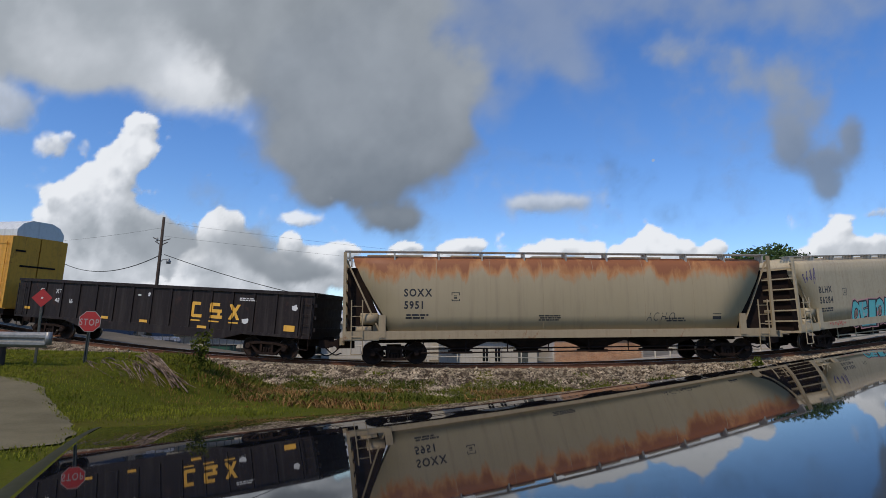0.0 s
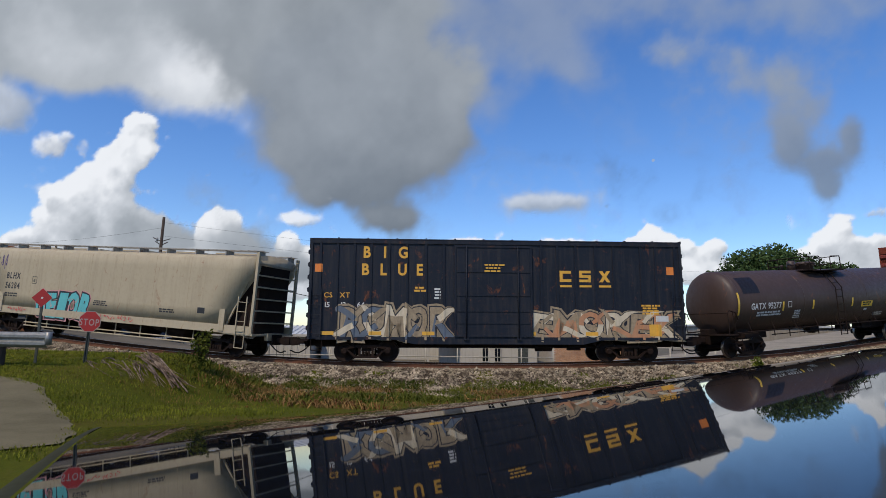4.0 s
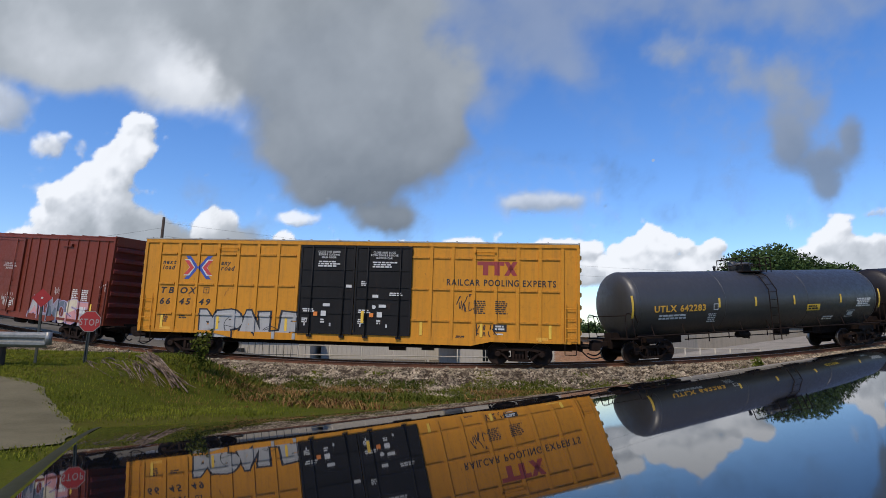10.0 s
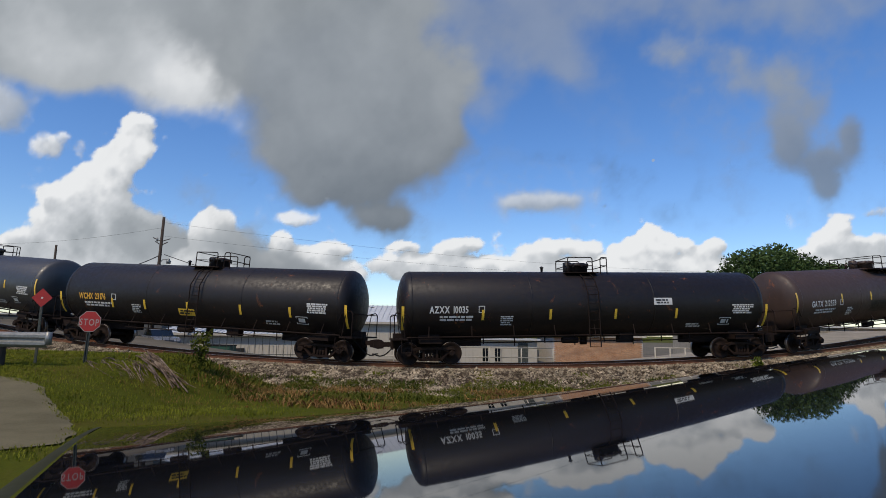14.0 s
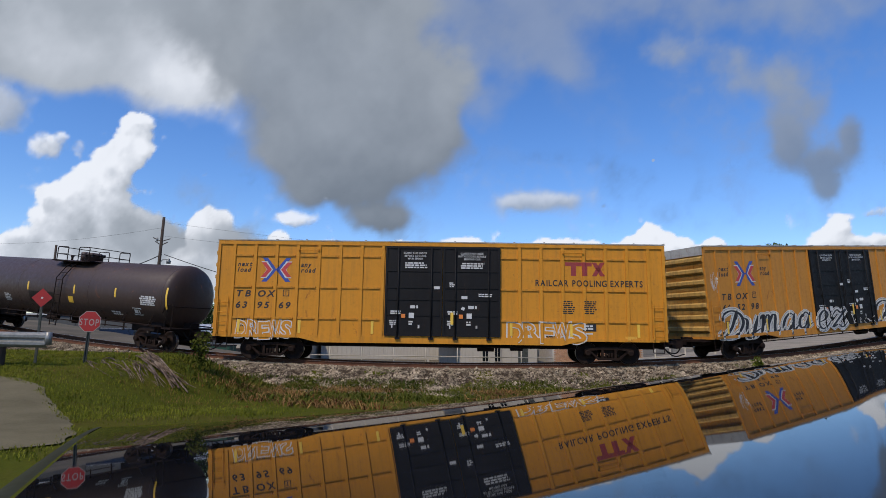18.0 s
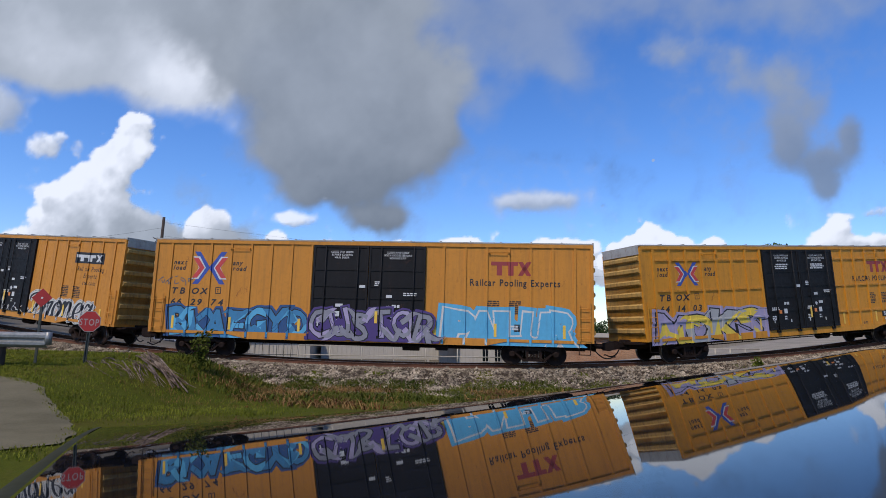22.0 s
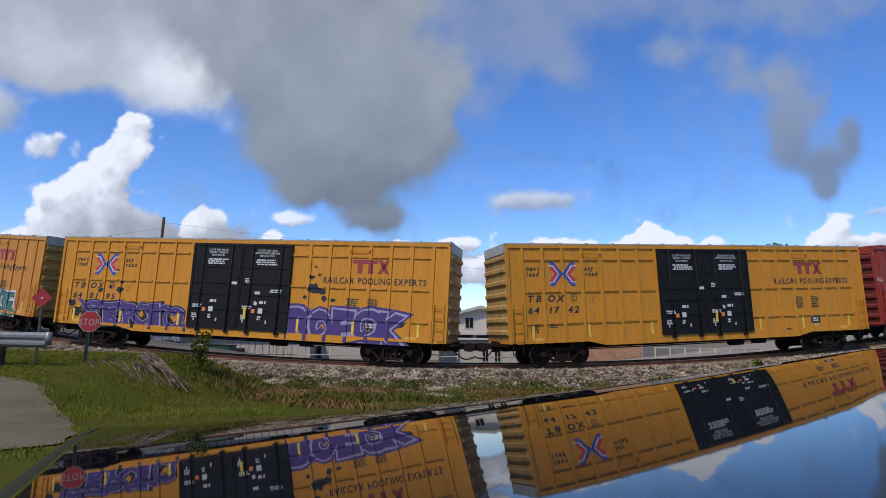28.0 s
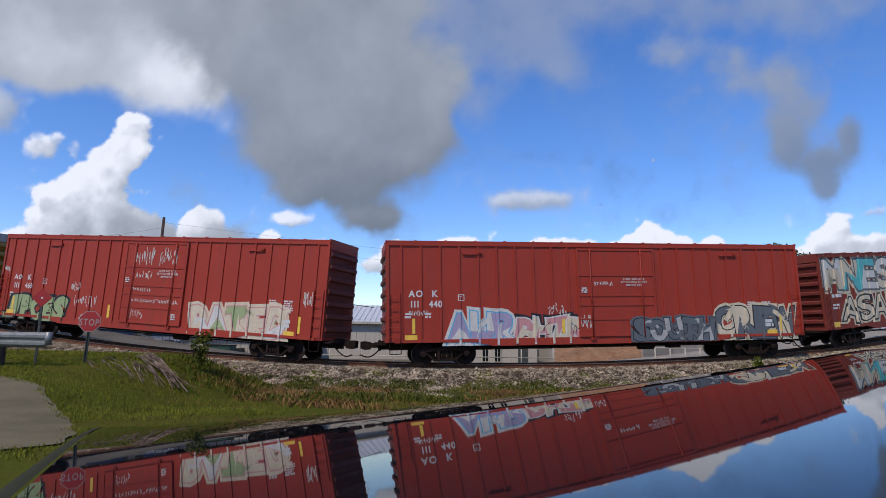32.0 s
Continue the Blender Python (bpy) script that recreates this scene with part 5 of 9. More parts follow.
# ---------------------------------------------------------------- the car that carries the camera
def hood_profile():
    """Forward distance and height below the lens along the middle of the hood."""
    phi, r, out = 0.60, 0.155, []
    while phi > 0.1222 and r < 1.95:
        out.append((r, -r * phi))
        tilt = 0.070 + 0.052 * math.exp(-(phi - 0.122) / 0.018)
        step = 0.0015 if phi > 0.15 else 0.0004
        step = min(step, 0.03 * (phi - tilt) + 2e-6)
        r *= math.exp(step / (phi - tilt)) if phi - tilt > 1e-4 else 1.02
        phi -= step
    return out


def build_hood():
    prof = hood_profile()
    keep = [prof[0]]
    for p in prof:
        if p[0] - keep[-1][0] > 0.02:
            keep.append(p)
    r, z = keep[-1]
    slope = (keep[-1][1] - keep[-2][1]) / (keep[-1][0] - keep[-2][0])
    for i in range(10):
        slope -= 0.02 + 0.04 * i
        r, z = r + 0.02, z + slope * 0.02
        keep.append((r, z))
    root = thing("car", Matrix(), "black car seen over its mirror-bright hood", "car")
    bm = bmesh.new()
    rows = []

    def lift(u, y, zp):
        z = zp + (0.005 + 0.105 * u + 0.046 * u * u) * y
        if u > 0.72:
            z -= 1.1 * (u - 0.72) ** 2 * y
        return 1.45 + z
    for y, zp in keep:
        row = []
        u0 = -(0.53 + 0.09 / y)
        for i in range(101):
            u = u0 + (1.25 - u0) * i / 100
            row.append(bm.verts.new((u * y, y, lift(u, y, zp))))
        rows.append(row)
    for a, b in zip(rows, rows[1:]):
        for i in range(100):
            bm.faces.new((a[i], a[i + 1], b[i + 1], b[i])).smooth = True
    part("hood", bm, M_HOOD, root, "glossy black hood mirroring train and sky", fix=False)
    bm = bmesh.new()
    rows = []
    for y, zp in keep:
        u0 = -(0.53 + 0.09 / y)
        z = lift(u0, y, zp)
        rows.append([bm.verts.new((u0 * y - 0.030 * k - 0.004, y, z + 0.004 * min(k, 0.5) - 0.012 * k * k)) for k in (0.0, 0.2, 0.4, 0.6, 0.8, 1.0, 1.2, 1.4)])
    for a, b in zip(rows, rows[1:]):
        for i in range(7):
            bm.faces.new((a[i + 1], a[i], b[i], b[i + 1])).smooth = True
    part("fender", bm, M_FENDER, root, "dusty dark fender edge", fix=False)


build_hood()
# ---------------------------------------------------------------- running gear
WHEEL_R = 0.46
ROLLERS = []


def wheelset_mesh():
    bm = bmesh.new()
    for side in (-1, 1):
        y = side * 0.7525
        prof = [(y - 0.05, 0.10), (y - 0.055, 0.16), (y - 0.03, 0.19), (y - 0.02, 0.33), (y - 0.06, 0.37), (y - 0.065, 0.455), (y - 0.06, 0.46), (y + 0.055, 0.463), (y + 0.062, 0.455), (y + 0.055, 0.37), (y + 0.02, 0.33), (y + 0.03, 0.19), (y + 0.055, 0.16), (y + 0.05, 0.10)]
        lathe(bm, prof, "y", 28)
        bx(bm, -0.02, 0.02, y - 0.058, y + 0.058, 0.20, 0.32)
    lathe(bm, [(-0.98, 0.07), (-0.7, 0.085), (0.7, 0.085), (0.98, 0.07)], "y", 10)
    bmesh.ops.recalc_face_normals(bm, faces=bm.faces)
    for f in bm.faces:
        c = f.calc_center_median()
        if abs(math.hypot(c.x, c.z) - 0.46) < 0.012:
            f.material_index = 1
    return mesh_of("wheelset", bm, [M_WHEEL, M_TREAD])


def side_frame_mesh():
    """Cast side frame with two window openings, seen from outside."""
    bm = bmesh.new()
    y0, y1 = -0.08, 0.08
    top = [(-1.02, 0.50), (-0.98, 0.62), (-0.72, 0.66), (-0.45, 0.72), (0.45, 0.72), (0.72, 0.66), (0.98, 0.62), (1.02, 0.50), (0.78, 0.50), (0.70, 0.56), (0.40, 0.60), (-0.40, 0.60), (-0.70, 0.56), (-0.78, 0.50)]
    prism(bm, top, y0, y1)
    prism(bm, [(-0.38, 0.17), (0.38, 0.17), (0.42, 0.27), (-0.42, 0.27)], y0, y1)
    for s in (-1, 1):
        prism(bm, [(s * 0.80, 0.50), (s * 0.70, 0.50), (s * 0.30, 0.17), (s * 0.44, 0.17)], y0, y1)
        prism(bm, [(s * 0.22, 0.26), (s * 0.32, 0.26), (s * 0.32, 0.62), (s * 0.22, 0.62)], y0, y1)
        lathe(bm, [(-0.16, 0.08), (-0.15, 0.125), (0.08, 0.125), (0.08, 0.08)], "y", 14, (s * 0.89, 0, 0.46))
        bx(bm, s * 0.89 - 0.13, s * 0.89 + 0.13, y0, y1, 0.50, 0.60)
    for x in (-0.13, 0.0, 0.13):
        lathe(bm, [(0.27, 0.05), (0.30, 0.058), (0.36, 0.05), (0.40, 0.058), (0.46, 0.05)], "z", 10, (x, -0.02, 0))
    return mesh_of("side_frame", bm, M_TRUCK)


def bolster_mesh():
    bm = bmesh.new()
    bx(bm, -0.2, 0.2, -0.95, 0.95, 0.46, 0.68)
    bx(bm, -0.3, 0.3, -0.3, 0.3, 0.66, 0.80)
    for s in (-1, 1):
        bx(bm, s * 0.42 - 0.04, s * 0.42 + 0.04, -0.72, 0.72, 0.38, 0.48)
    return mesh_of("truck", bm, M_TRUCK)


def coupler_mesh():
    """Reaches to the right from the end of a car."""
    bm = bmesh.new()
    bx(bm, -0.5, 0.25, -0.20, 0.20, 0.66, 1.02)
    bx(bm, 0.2, 0.62, -0.09, 0.09, 0.74, 0.94)
    prism(bm, [(0.55, 0.68), (0.80, 0.66), (0.98, 0.72), (0.98, 1.0), (0.80, 1.02), (0.55, 0.98)], -0.20, 0.10)
    bx(bm, 0.15, 0.22, -0.30, 0.30, 0.62, 1.06)
    return mesh_of("coupler", bm, M_UNDER)


def hose_mesh():
    bm = bmesh.new()
    pts = [(0.05 + 0.95 * k / 12, -0.42 + 0.12 * math.sin(k * 0.26), 0.80 - 0.45 * math.sin(min(1.0, k / 11) * 2.2)) for k in range(13)]
    pipe(bm, pts, 0.028, 6)
    pipe(bm, [(-0.1, -0.42, 0.95), (0.05, -0.42, 0.8)], 0.03)
    return mesh_of("air_hose", bm, M_RUBBER)


def ladder_mesh(rungs, w=0.44, top=0.25, base=-0.12):
    bm = bmesh.new()
    step = 0.40
    hi = (rungs - 1) * step
    for s in (-1, 1):
        bx(bm, s * w / 2 - 0.022, s * w / 2 + 0.022, -0.065, -0.035, base, hi + top)
        bx(bm, s * w / 2 - 0.022, s * w / 2 + 0.022, -0.04, 0.02, hi, hi + 0.04)
        bx(bm, s * w / 2 - 0.022, s * w / 2 + 0.022, -0.04, 0.02, 0.0, 0.04)
    for i in range(rungs):
        tube(bm, (-w / 2, -0.06, i * step), (w / 2, -0.06, i * step), 0.014, 6)
    return bm


ME_WHEELSET, ME_FRAME, ME_BOLSTER, ME_COUPLER, ME_HOSE = wheelset_mesh(), side_frame_mesh(), bolster_mesh(), coupler_mesh(), hose_mesh()
CONSIST = []


def running_gear(root, length, u_mid, inset=2.4):
    for s in (-1, 1):
        tr = part("truck", ME_BOLSTER, None, root, "", pose(s * (length / 2 - inset), 0, 0))
        for y in (-1, 1):
            part("side_frame", ME_FRAME, None, tr, "rust-brown cast side frame", pose(0, y * 0.98, 0, 0, 0, 0 if y < 0 else 180))
        for x in (-0.89, 0.89):
            w = part("wheelset", ME_WHEELSET, None, tr, "dark iron wheels with bright treads", pose(x, 0, WHEEL_R))
            ROLLERS.append((w, x, u_mid))
        part("coupler", ME_COUPLER, None, root, "rust-brown knuckle coupler", pose(s * length / 2, 0, 0, 0, 0, 0 if s > 0 else 180))
        part("air_hose", ME_HOSE, None, root, "black rubber air hose", pose(s * length / 2, 0, 0, 0, 0, 0 if s > 0 else 180))
    CONSIST.append((root, u_mid))


def add_ladder(root, x, z, y, rungs, material, label="", **kw):
    part("ladder", ladder_mesh(rungs, **kw), material, root, label, pose(x, y, z))


# ---------------------------------------------------------------- box cars
W = 1.20      # half width over the side sheets
RIB = 0.045   # how far the posts stand out


def corrugated_end(z0, z1, n, w):
    """End panel facing +x with horizontal corrugations."""
    bm = bmesh.new()
    h = (z1 - z0) / n
    prof = [(-0.03, z0)]
    for i in range(n):
        b = z0 + i * h
        prof += [(0.0, b + 0.02), (0.0, b + h * 0.42), (0.085, b + h * 0.55), (0.085, b + h * 0.80), (0.0, b + h * 0.92)]
    prof += [(0.0, z1), (-0.03, z1)]
    prism(bm, prof, -w + 0.05, w - 0.05)
    return bm


def box_body(root, L, zt, m_side, m_end, m_roof, sill=0.95, roof_over=0.05, body_label=""):
    bm = bmesh.new()
    bx(bm, -L / 2, L / 2, -W, W, sill, zt - 0.10)
    part("body", bm, m_side, root, body_label)
    for y in (-1, 1):
        a, b = sorted((y * W, y * (W + RIB + 0.005)))
        bm = bmesh.new()
        bx(bm, -L / 2 + 0.02, L / 2 - 0.02, a, b, zt - 0.24, zt - 0.08)
        part("top_chord", bm, m_side, root)
        for x in (-1, 1):
            p, q = sorted((x * L / 2, x * (L / 2 - 0.12)))
            bm = bmesh.new()
            bx(bm, p, q, a, b, sill, zt - 0.24)
            part("corner_post", bm, m_side, root)
    for y in (-1, 1):
        bm = bmesh.new()
        a, b = sorted((y * (W - 0.1), y * (W + 0.035)))
        poly = [(-L / 2 + 0.35, sill - 0.02), (-L / 2 + 3.6, sill - 0.02), (-L / 2 + 4.4, sill - 0.2), (L / 2 - 4.4, sill - 0.2), (L / 2 - 3.6, sill - 0.02), (L / 2 - 0.35, sill - 0.02), (L / 2 - 0.35, sill + 0.10), (-L / 2 + 0.35, sill + 0.10)]
        prism(bm, poly, a, b)
        part("side_sill", bm, m_side, root)
    n = int(L / 1.2)
    w = (L + 0.04) / n
    bm = bmesh.new()
    prism(bm, [(0, zt - 0.10), (w - 0.06, zt - 0.10), (w - 0.06, zt - 0.035), (0, zt - 0.035)], -W - roof_over, W + roof_over)
    panel = mesh_of("roof_panel", bm, m_roof)
    bm = bmesh.new()
    bx(bm, w - 0.06, w, -W - roof_over, W + roof_over, zt - 0.10, zt)
    seam = mesh_of("roof_seam", bm, m_roof)
    for i in range(n):
        at = pose(-L / 2 - 0.02 + w * i, 0, 0)
        part("roof_panel", panel, None, root, "ribbed steel roof sheet", at)
        part("roof_seam", seam, None, root, "", at)
    for s in (-1, 1):
        part("end", corrugated_end(sill + 0.1, zt - 0.45, 7, W), m_end, root, "corrugated dirty steel end", pose(s * L / 2, 0, 0, 0, 0, 0 if s > 0 else 180))
        bm = bmesh.new()
        a, b = sorted((s * L / 2, s * (L / 2 + 0.03)))
        bx(bm, a, b, -W + 0.02, W - 0.02, zt - 0.44, zt - 0.1)
        part("end_cap", bm, m_roof, root, "pale galvanised end cap")
        bm = bmesh.new()
        a, b = sorted((s * L / 2, s * (L / 2 + 0.35)))
        bx(bm, a, b, -W + 0.05, W - 0.05, 0.86, 0.90)
        bx(bm, a, b, -0.9, 0.9, 0.90, 0.96)
        part("end_step", bm, M_UNDER, root)
    bm = bmesh.new()
    bx(bm, -L / 2 + 0.2, L / 2 - 0.2, -0.22, 0.22, 0.62, sill)
    for i in range(9):
        x = -L / 2 + 3.9 + (L - 7.8) * i / 8
        bx(bm, x - 0.05, x + 0.05, -W + 0.1, W - 0.1, sill - 0.22, sill)
    part("underframe", bm, M_UNDER, root)
    bm = bmesh.new()
    pipe(bm, [(-L / 2 + 3.6, -W + 0.25, 0.62), (L / 2 - 3.6, -W + 0.25, 0.62)], 0.025)
    for i in range(7):
        x = -L / 2 + 3.8 + (L - 7.6) * i / 6
        pipe(bm, [(x, -W + 0.25, 0.62), (x, -W + 0.25, sill)], 0.02)
    part("brake_rigging", bm, M_UNDER, root)
    bm = bmesh.new()
    tube(bm, (1.6, -0.7, 0.62), (2.3, -0.7, 0.62), 0.17, 12)
    part("brake_cylinder", bm, M_UNDER, root)
    bm = bmesh.new()
    bx(bm, 3.0, 3.5, -0.9, -0.5, 0.5, 0.9)
    part("brake_valve", bm, M_UNDER, root)


def posts(root, us, L, z0, z1, m, w=0.13):
    bm = bmesh.new()
    prism(bm, [(-w / 2, 0), (w / 2, 0), (w / 2, z1 - z0), (-w / 2, z1 - z0)], -RIB, 0.0)
    me = mesh_of("side_post", bm, m)
    for u in us:
        part("side_post", me, None, root, "", pose(u - L / 2, -W, z0))
    return [(u - L / 2 - w / 2, u - L / 2 + w / 2) for u in us]


def rails_between(root, us, zs, L, m, w=0.13, t=0.075):
    """Short horizontal stiffeners in every bay between posts."""
    out = []
    for a, b in zip(us, us[1:]):
        if b - a > 1.6:
            continue
        bm = bmesh.new()
        bx(bm, w / 2 + 0.02, b - a - w / 2 - 0.05, -RIB, 0.0, 0, t)
        me = mesh_of("side_rail", bm, m)
        for z in zs:
            part("side_rail", me, None, root, "", pose(a - L / 2, -W, z))
    return [(z, z + t) for z in zs]


def plug_door(root, x0, x1, z0, z1, m, ribs_z, bars_x, label, lift=0.06):
    """A steel plug door with frame, stiffeners and locking bars."""
    bm = bmesh.new()
    bx(bm, x0, x1, -W - lift, -W + 0.02, z0, z1)
    door = part("door", bm, m, root, label)
    y = -W - lift
    bm = bmesh.new()
    for a, b, c, d in ((x0, x1, z1 - 0.09, z1), (x0, x1, z0, z0 + 0.09), (x0, x0 + 0.08, z0 + 0.09, z1 - 0.09), (x1 - 0.08, x1, z0 + 0.09, z1 - 0.09)):
        bx(bm, a, b, y - 0.03, y, c, d)
    part("door_frame", bm, m, door)
    for z in ribs_z:
        bm = bmesh.new()
        bx(bm, x0 + 0.09, x1 - 0.09, y - 0.025, y, z, z + 0.07)
        part("door_rib", bm, m, door)
    for x in bars_x:
        bm = bmesh.new()
        tube(bm, (x, y - 0.055, z0 - 0.08), (x, y - 0.055, z1 - 0.03), 0.024, 8)
        for z in (z0 + 0.15, z0 + (z1 - z0) * 0.4, z1 - 0.2):
            bx(bm, x - 0.05, x + 0.05, y - 0.06, y, z, z + 0.06)
        bx(bm, x - 0.10, x + 0.10, y - 0.05, y + 0.02, z0 - 0.14, z0 - 0.02)
        part("locking_bar", bm, m, door)
    return door


def split_parts(root, bm, naming, mats, label):
    """One part for each value of the faces' mark layer."""
    lay, sets = bm.faces.layers.int["mark"], {}
    for f in bm.faces:
        sets.setdefault(f[lay], []).append(f)
    out = []
    for n in sorted(sets):
        place, co, faces = {}, [], []
        for f in sets[n]:
            row = []
            for v in f.verts:
                if v not in place:
                    place[v] = len(co)
                    co.append(tuple(v.co))
                row.append(place[v])
            faces.append(row)
        me = bpy.data.meshes.new(naming(n))
        me.from_pydata(co, [], faces)
        for m in mats if isinstance(mats, (list, tuple)) else [mats]:
            me.materials.append(m)
        me.polygons.foreach_set("material_index", [f.material_index for f in sets[n]])
        out.append(part(naming(n), me, None, root, label))
    bm.free()
    return out


def marks_apart(bm, gap=0.16):
    """Loose pieces of a painted sheet, gathered into marks that stand more than gap apart: lists of faces."""
    seen, isles = set(), []
    for f in bm.faces:
        if f in seen:
            continue
        stack, isle = [f], []
        seen.add(f)
        while stack:
            g = stack.pop()
            isle.append(g)
            for v in g.verts:
                for o in v.link_faces:
                    if o not in seen:
                        seen.add(o)
                        stack.append(o)
        xs, zs = [v.co.x for g in isle for v in g.verts], [v.co.z for g in isle for v in g.verts]
        isles.append([min(xs) - gap / 2, max(xs) + gap / 2, min(zs) - gap / 2, max(zs) + gap / 2, isle])
    groups = []
    for a in isles:
        for g in [g for g in groups if any(a[0] < b[1] and b[0] < a[1] and a[2] < b[3] and b[2] < a[3] for b in g)]:
            groups.remove(g)
            a = a if isinstance(a[0], list) else [a]
            a = g + a
        groups.append(a if isinstance(a[0], list) else [a])
    return [[f for isle in g for f in isle[4]] for g in groups]


def lettering(root, name, material, fill, label="", spans=((), ()), depth=RIB):
    """Painted marks on a side, each mark that stands by itself a part of its own."""
    bm = bmesh.new()
    which = bm.faces.layers.int.new("mark")
    fill(bm)
    groups = marks_apart(bm)
    for n, g in enumerate(groups):
        for f in g:
            f[which] = n
    if spans[0] or spans[1]:
        drape(bm, spans[0], spans[1], depth)
    return split_parts(root, bm, lambda n: name, material, label)[-1]


def cross_emblem(root, x, z, w, h, put, spans):
    """Two facing bent bands, blue round red with a white line between, w by h metres over all."""
    a, b = w / 2, h / 2

    def bent(bm, tip, foot, top, thick, lift, slot):
        for way in (-1, 1):
            for up in (-1, 1):
                patch(bm, [(x + way * top * a, z + up * foot * b), (x + way * (top - thick) * a, z + up * foot * b), (x + way * tip * a, z), (x + way * (tip + thick) * a, z)], put, lift, slot)

    def fill(bm):
        bent(bm, -0.03, 1.0, 0.95, 0.34, 0.004, 0)
        bent(bm, 0.23, 0.70, 1.02, 0.40, 0.006, 2)
        bent(bm, 0.30, 0.62, 1.00, 0.30, 0.008, 1)
    lettering(root, "emblem", [M_LOGO_BLUE, M_LOGO_RED, M_WHITE], fill, "red, white and blue crossed-band emblem", spans)


def bar_emblem(root, x0, x1, z0, z1, put, spans):
    """Long top bar on two posts beside a double arrow, in maroon."""
    w, h = x1 - x0, z1 - z0

    def bar_fill(bm):
        rect(bm, x0, x0 + w * 0.66, z1 - h * 0.28, z1, put)
        for k in (0.14, 0.42):
            rect(bm, x0 + w * k, x0 + w * (k + 0.13), z0, z1 - h * 0.28, put)
        for k, way in ((0.66, 1), (0.98, -1)):
            x = x0 + w * k
            patch(bm, [(x, z1), (x + way * w * 0.11, z1), (x + way * w * 0.22, z0 + h / 2), (x + way * w * 0.10, z0 + h / 2)], put, 0.005)
            patch(bm, [(x, z0), (x + way * w * 0.11, z0), (x + way * w * 0.22, z0 + h / 2), (x + way * w * 0.10, z0 + h / 2)], put, 0.005)
    lettering(root, "emblem", M_LOGO_MAROON, bar_fill, "maroon bar and arrow emblem", spans)


def painted_parts(root, bm, mats, label):
    """Each letter of a spray-painted piece, with its outline, as a part of its own."""
    if bm.faces.layers.int.get("mark"):
        split_parts(root, bm, lambda n: "graffiti_letter" if n else "graffiti", mats, label)
    else:
        part("graffiti", bm, mats, root, label, fix=False)


def paint_on(root, piece, spans, label):
    bm, mats = piece
    drape(bm, spans[0], spans[1], RIB)
    painted_parts(root, bm, mats, label)


FLAT = side_flat(W)


# Pen strokes of script letters in a box one wide and one high (capitals rise above it, tails fall below).
SCRIPT = {
    "D": [((0.62, 1.42), (0.55, 1.0), (0.42, 0.45), (0.20, 0.08), (0.02, 0.10), (0.10, 0.30)),
          ((0.02, 0.85), (0.08, 1.18), (0.40, 1.36), (0.75, 1.15), (0.90, 0.70), (0.75, 0.22), (0.45, 0.0), (0.15, 0.12))],
    "y": [((0.05, 0.95), (0.22, 0.75), (0.20, 0.25), (0.35, 0.05), (0.58, 0.35), (0.78, 1.0)), ((0.78, 1.0), (0.66, 0.4), (0.50, -0.12), (0.25, -0.08), (0.55, 0.10), (1.0, 0.35))],
    "m": [((0.0, 0.80), (0.12, 1.0), (0.14, 0.5), (0.08, 0.0)), ((0.10, 0.3), (0.28, 0.95), (0.42, 0.9), (0.40, 0.4), (0.36, 0.0)), ((0.38, 0.3), (0.56, 0.95), (0.72, 0.9), (0.70, 0.35), (0.76, 0.02), (1.0, 0.3))],
    "a": [((0.72, 0.85), (0.48, 1.0), (0.18, 0.70), (0.08, 0.25), (0.28, 0.0), (0.58, 0.35), (0.74, 0.95)), ((0.76, 1.0), (0.68, 0.45), (0.72, 0.04), (1.0, 0.30))],
    "g": [((0.74, 0.85), (0.50, 1.0), (0.20, 0.72), (0.12, 0.35), (0.32, 0.15), (0.60, 0.45), (0.78, 1.0)), ((0.80, 1.0), (0.68, 0.3), (0.50, -0.10), (0.16, -0.10), (0.45, 0.08), (1.0, 0.40))],
    "e": [((0.05, 0.35), (0.50, 0.50), (0.72, 0.78), (0.50, 1.02), (0.20, 0.75), (0.12, 0.28), (0.38, 0.0), (0.70, 0.12), (1.0, 0.45))],
    "z": [((0.05, 0.70), (0.30, 1.0), (0.55, 0.85), (0.85, 1.0), (0.40, 0.45), (0.08, 0.05), (0.40, 0.16), (0.68, 0.0), (1.0, 0.30))],
    "r": [((0.0, 0.60), (0.22, 0.98), (0.34, 0.80), (0.72, 0.92), (0.55, 0.45), (0.48, 0.08), (0.70, 0.02), (1.0, 0.35))],
    "o": [((0.60, 1.0), (0.22, 0.80), (0.08, 0.35), (0.30, 0.0), (0.65, 0.20), (0.80, 0.65), (0.55, 1.0), (0.45, 0.72), (0.75, 0.66), (1.05, 0.85))],
    "n": [((0.0, 0.75), (0.20, 1.0), (0.22, 0.5), (0.14, 0.0)), ((0.16, 0.3), (0.42, 0.98), (0.64, 0.88), (0.60, 0.35), (0.68, 0.02), (1.0, 0.32))],
}


def curve_through(pts, n=6):
    """Points of a smooth curve through the given ones."""
    q = [pts[0], *pts, pts[-1]]
    out = []
    for a, b, c, d in zip(q, q[1:], q[2:], q[3:]):
        for k in range(n):
            t = k / n
            out.append(tuple(0.5 * (2 * v + (w - u) * t + (2 * u - 5 * v + 4 * w - x) * t * t + (3 * v - u - 3 * w + x) * t ** 3) for u, v, w, x in zip(a, b, c, d)))
    return out + [pts[-1]]


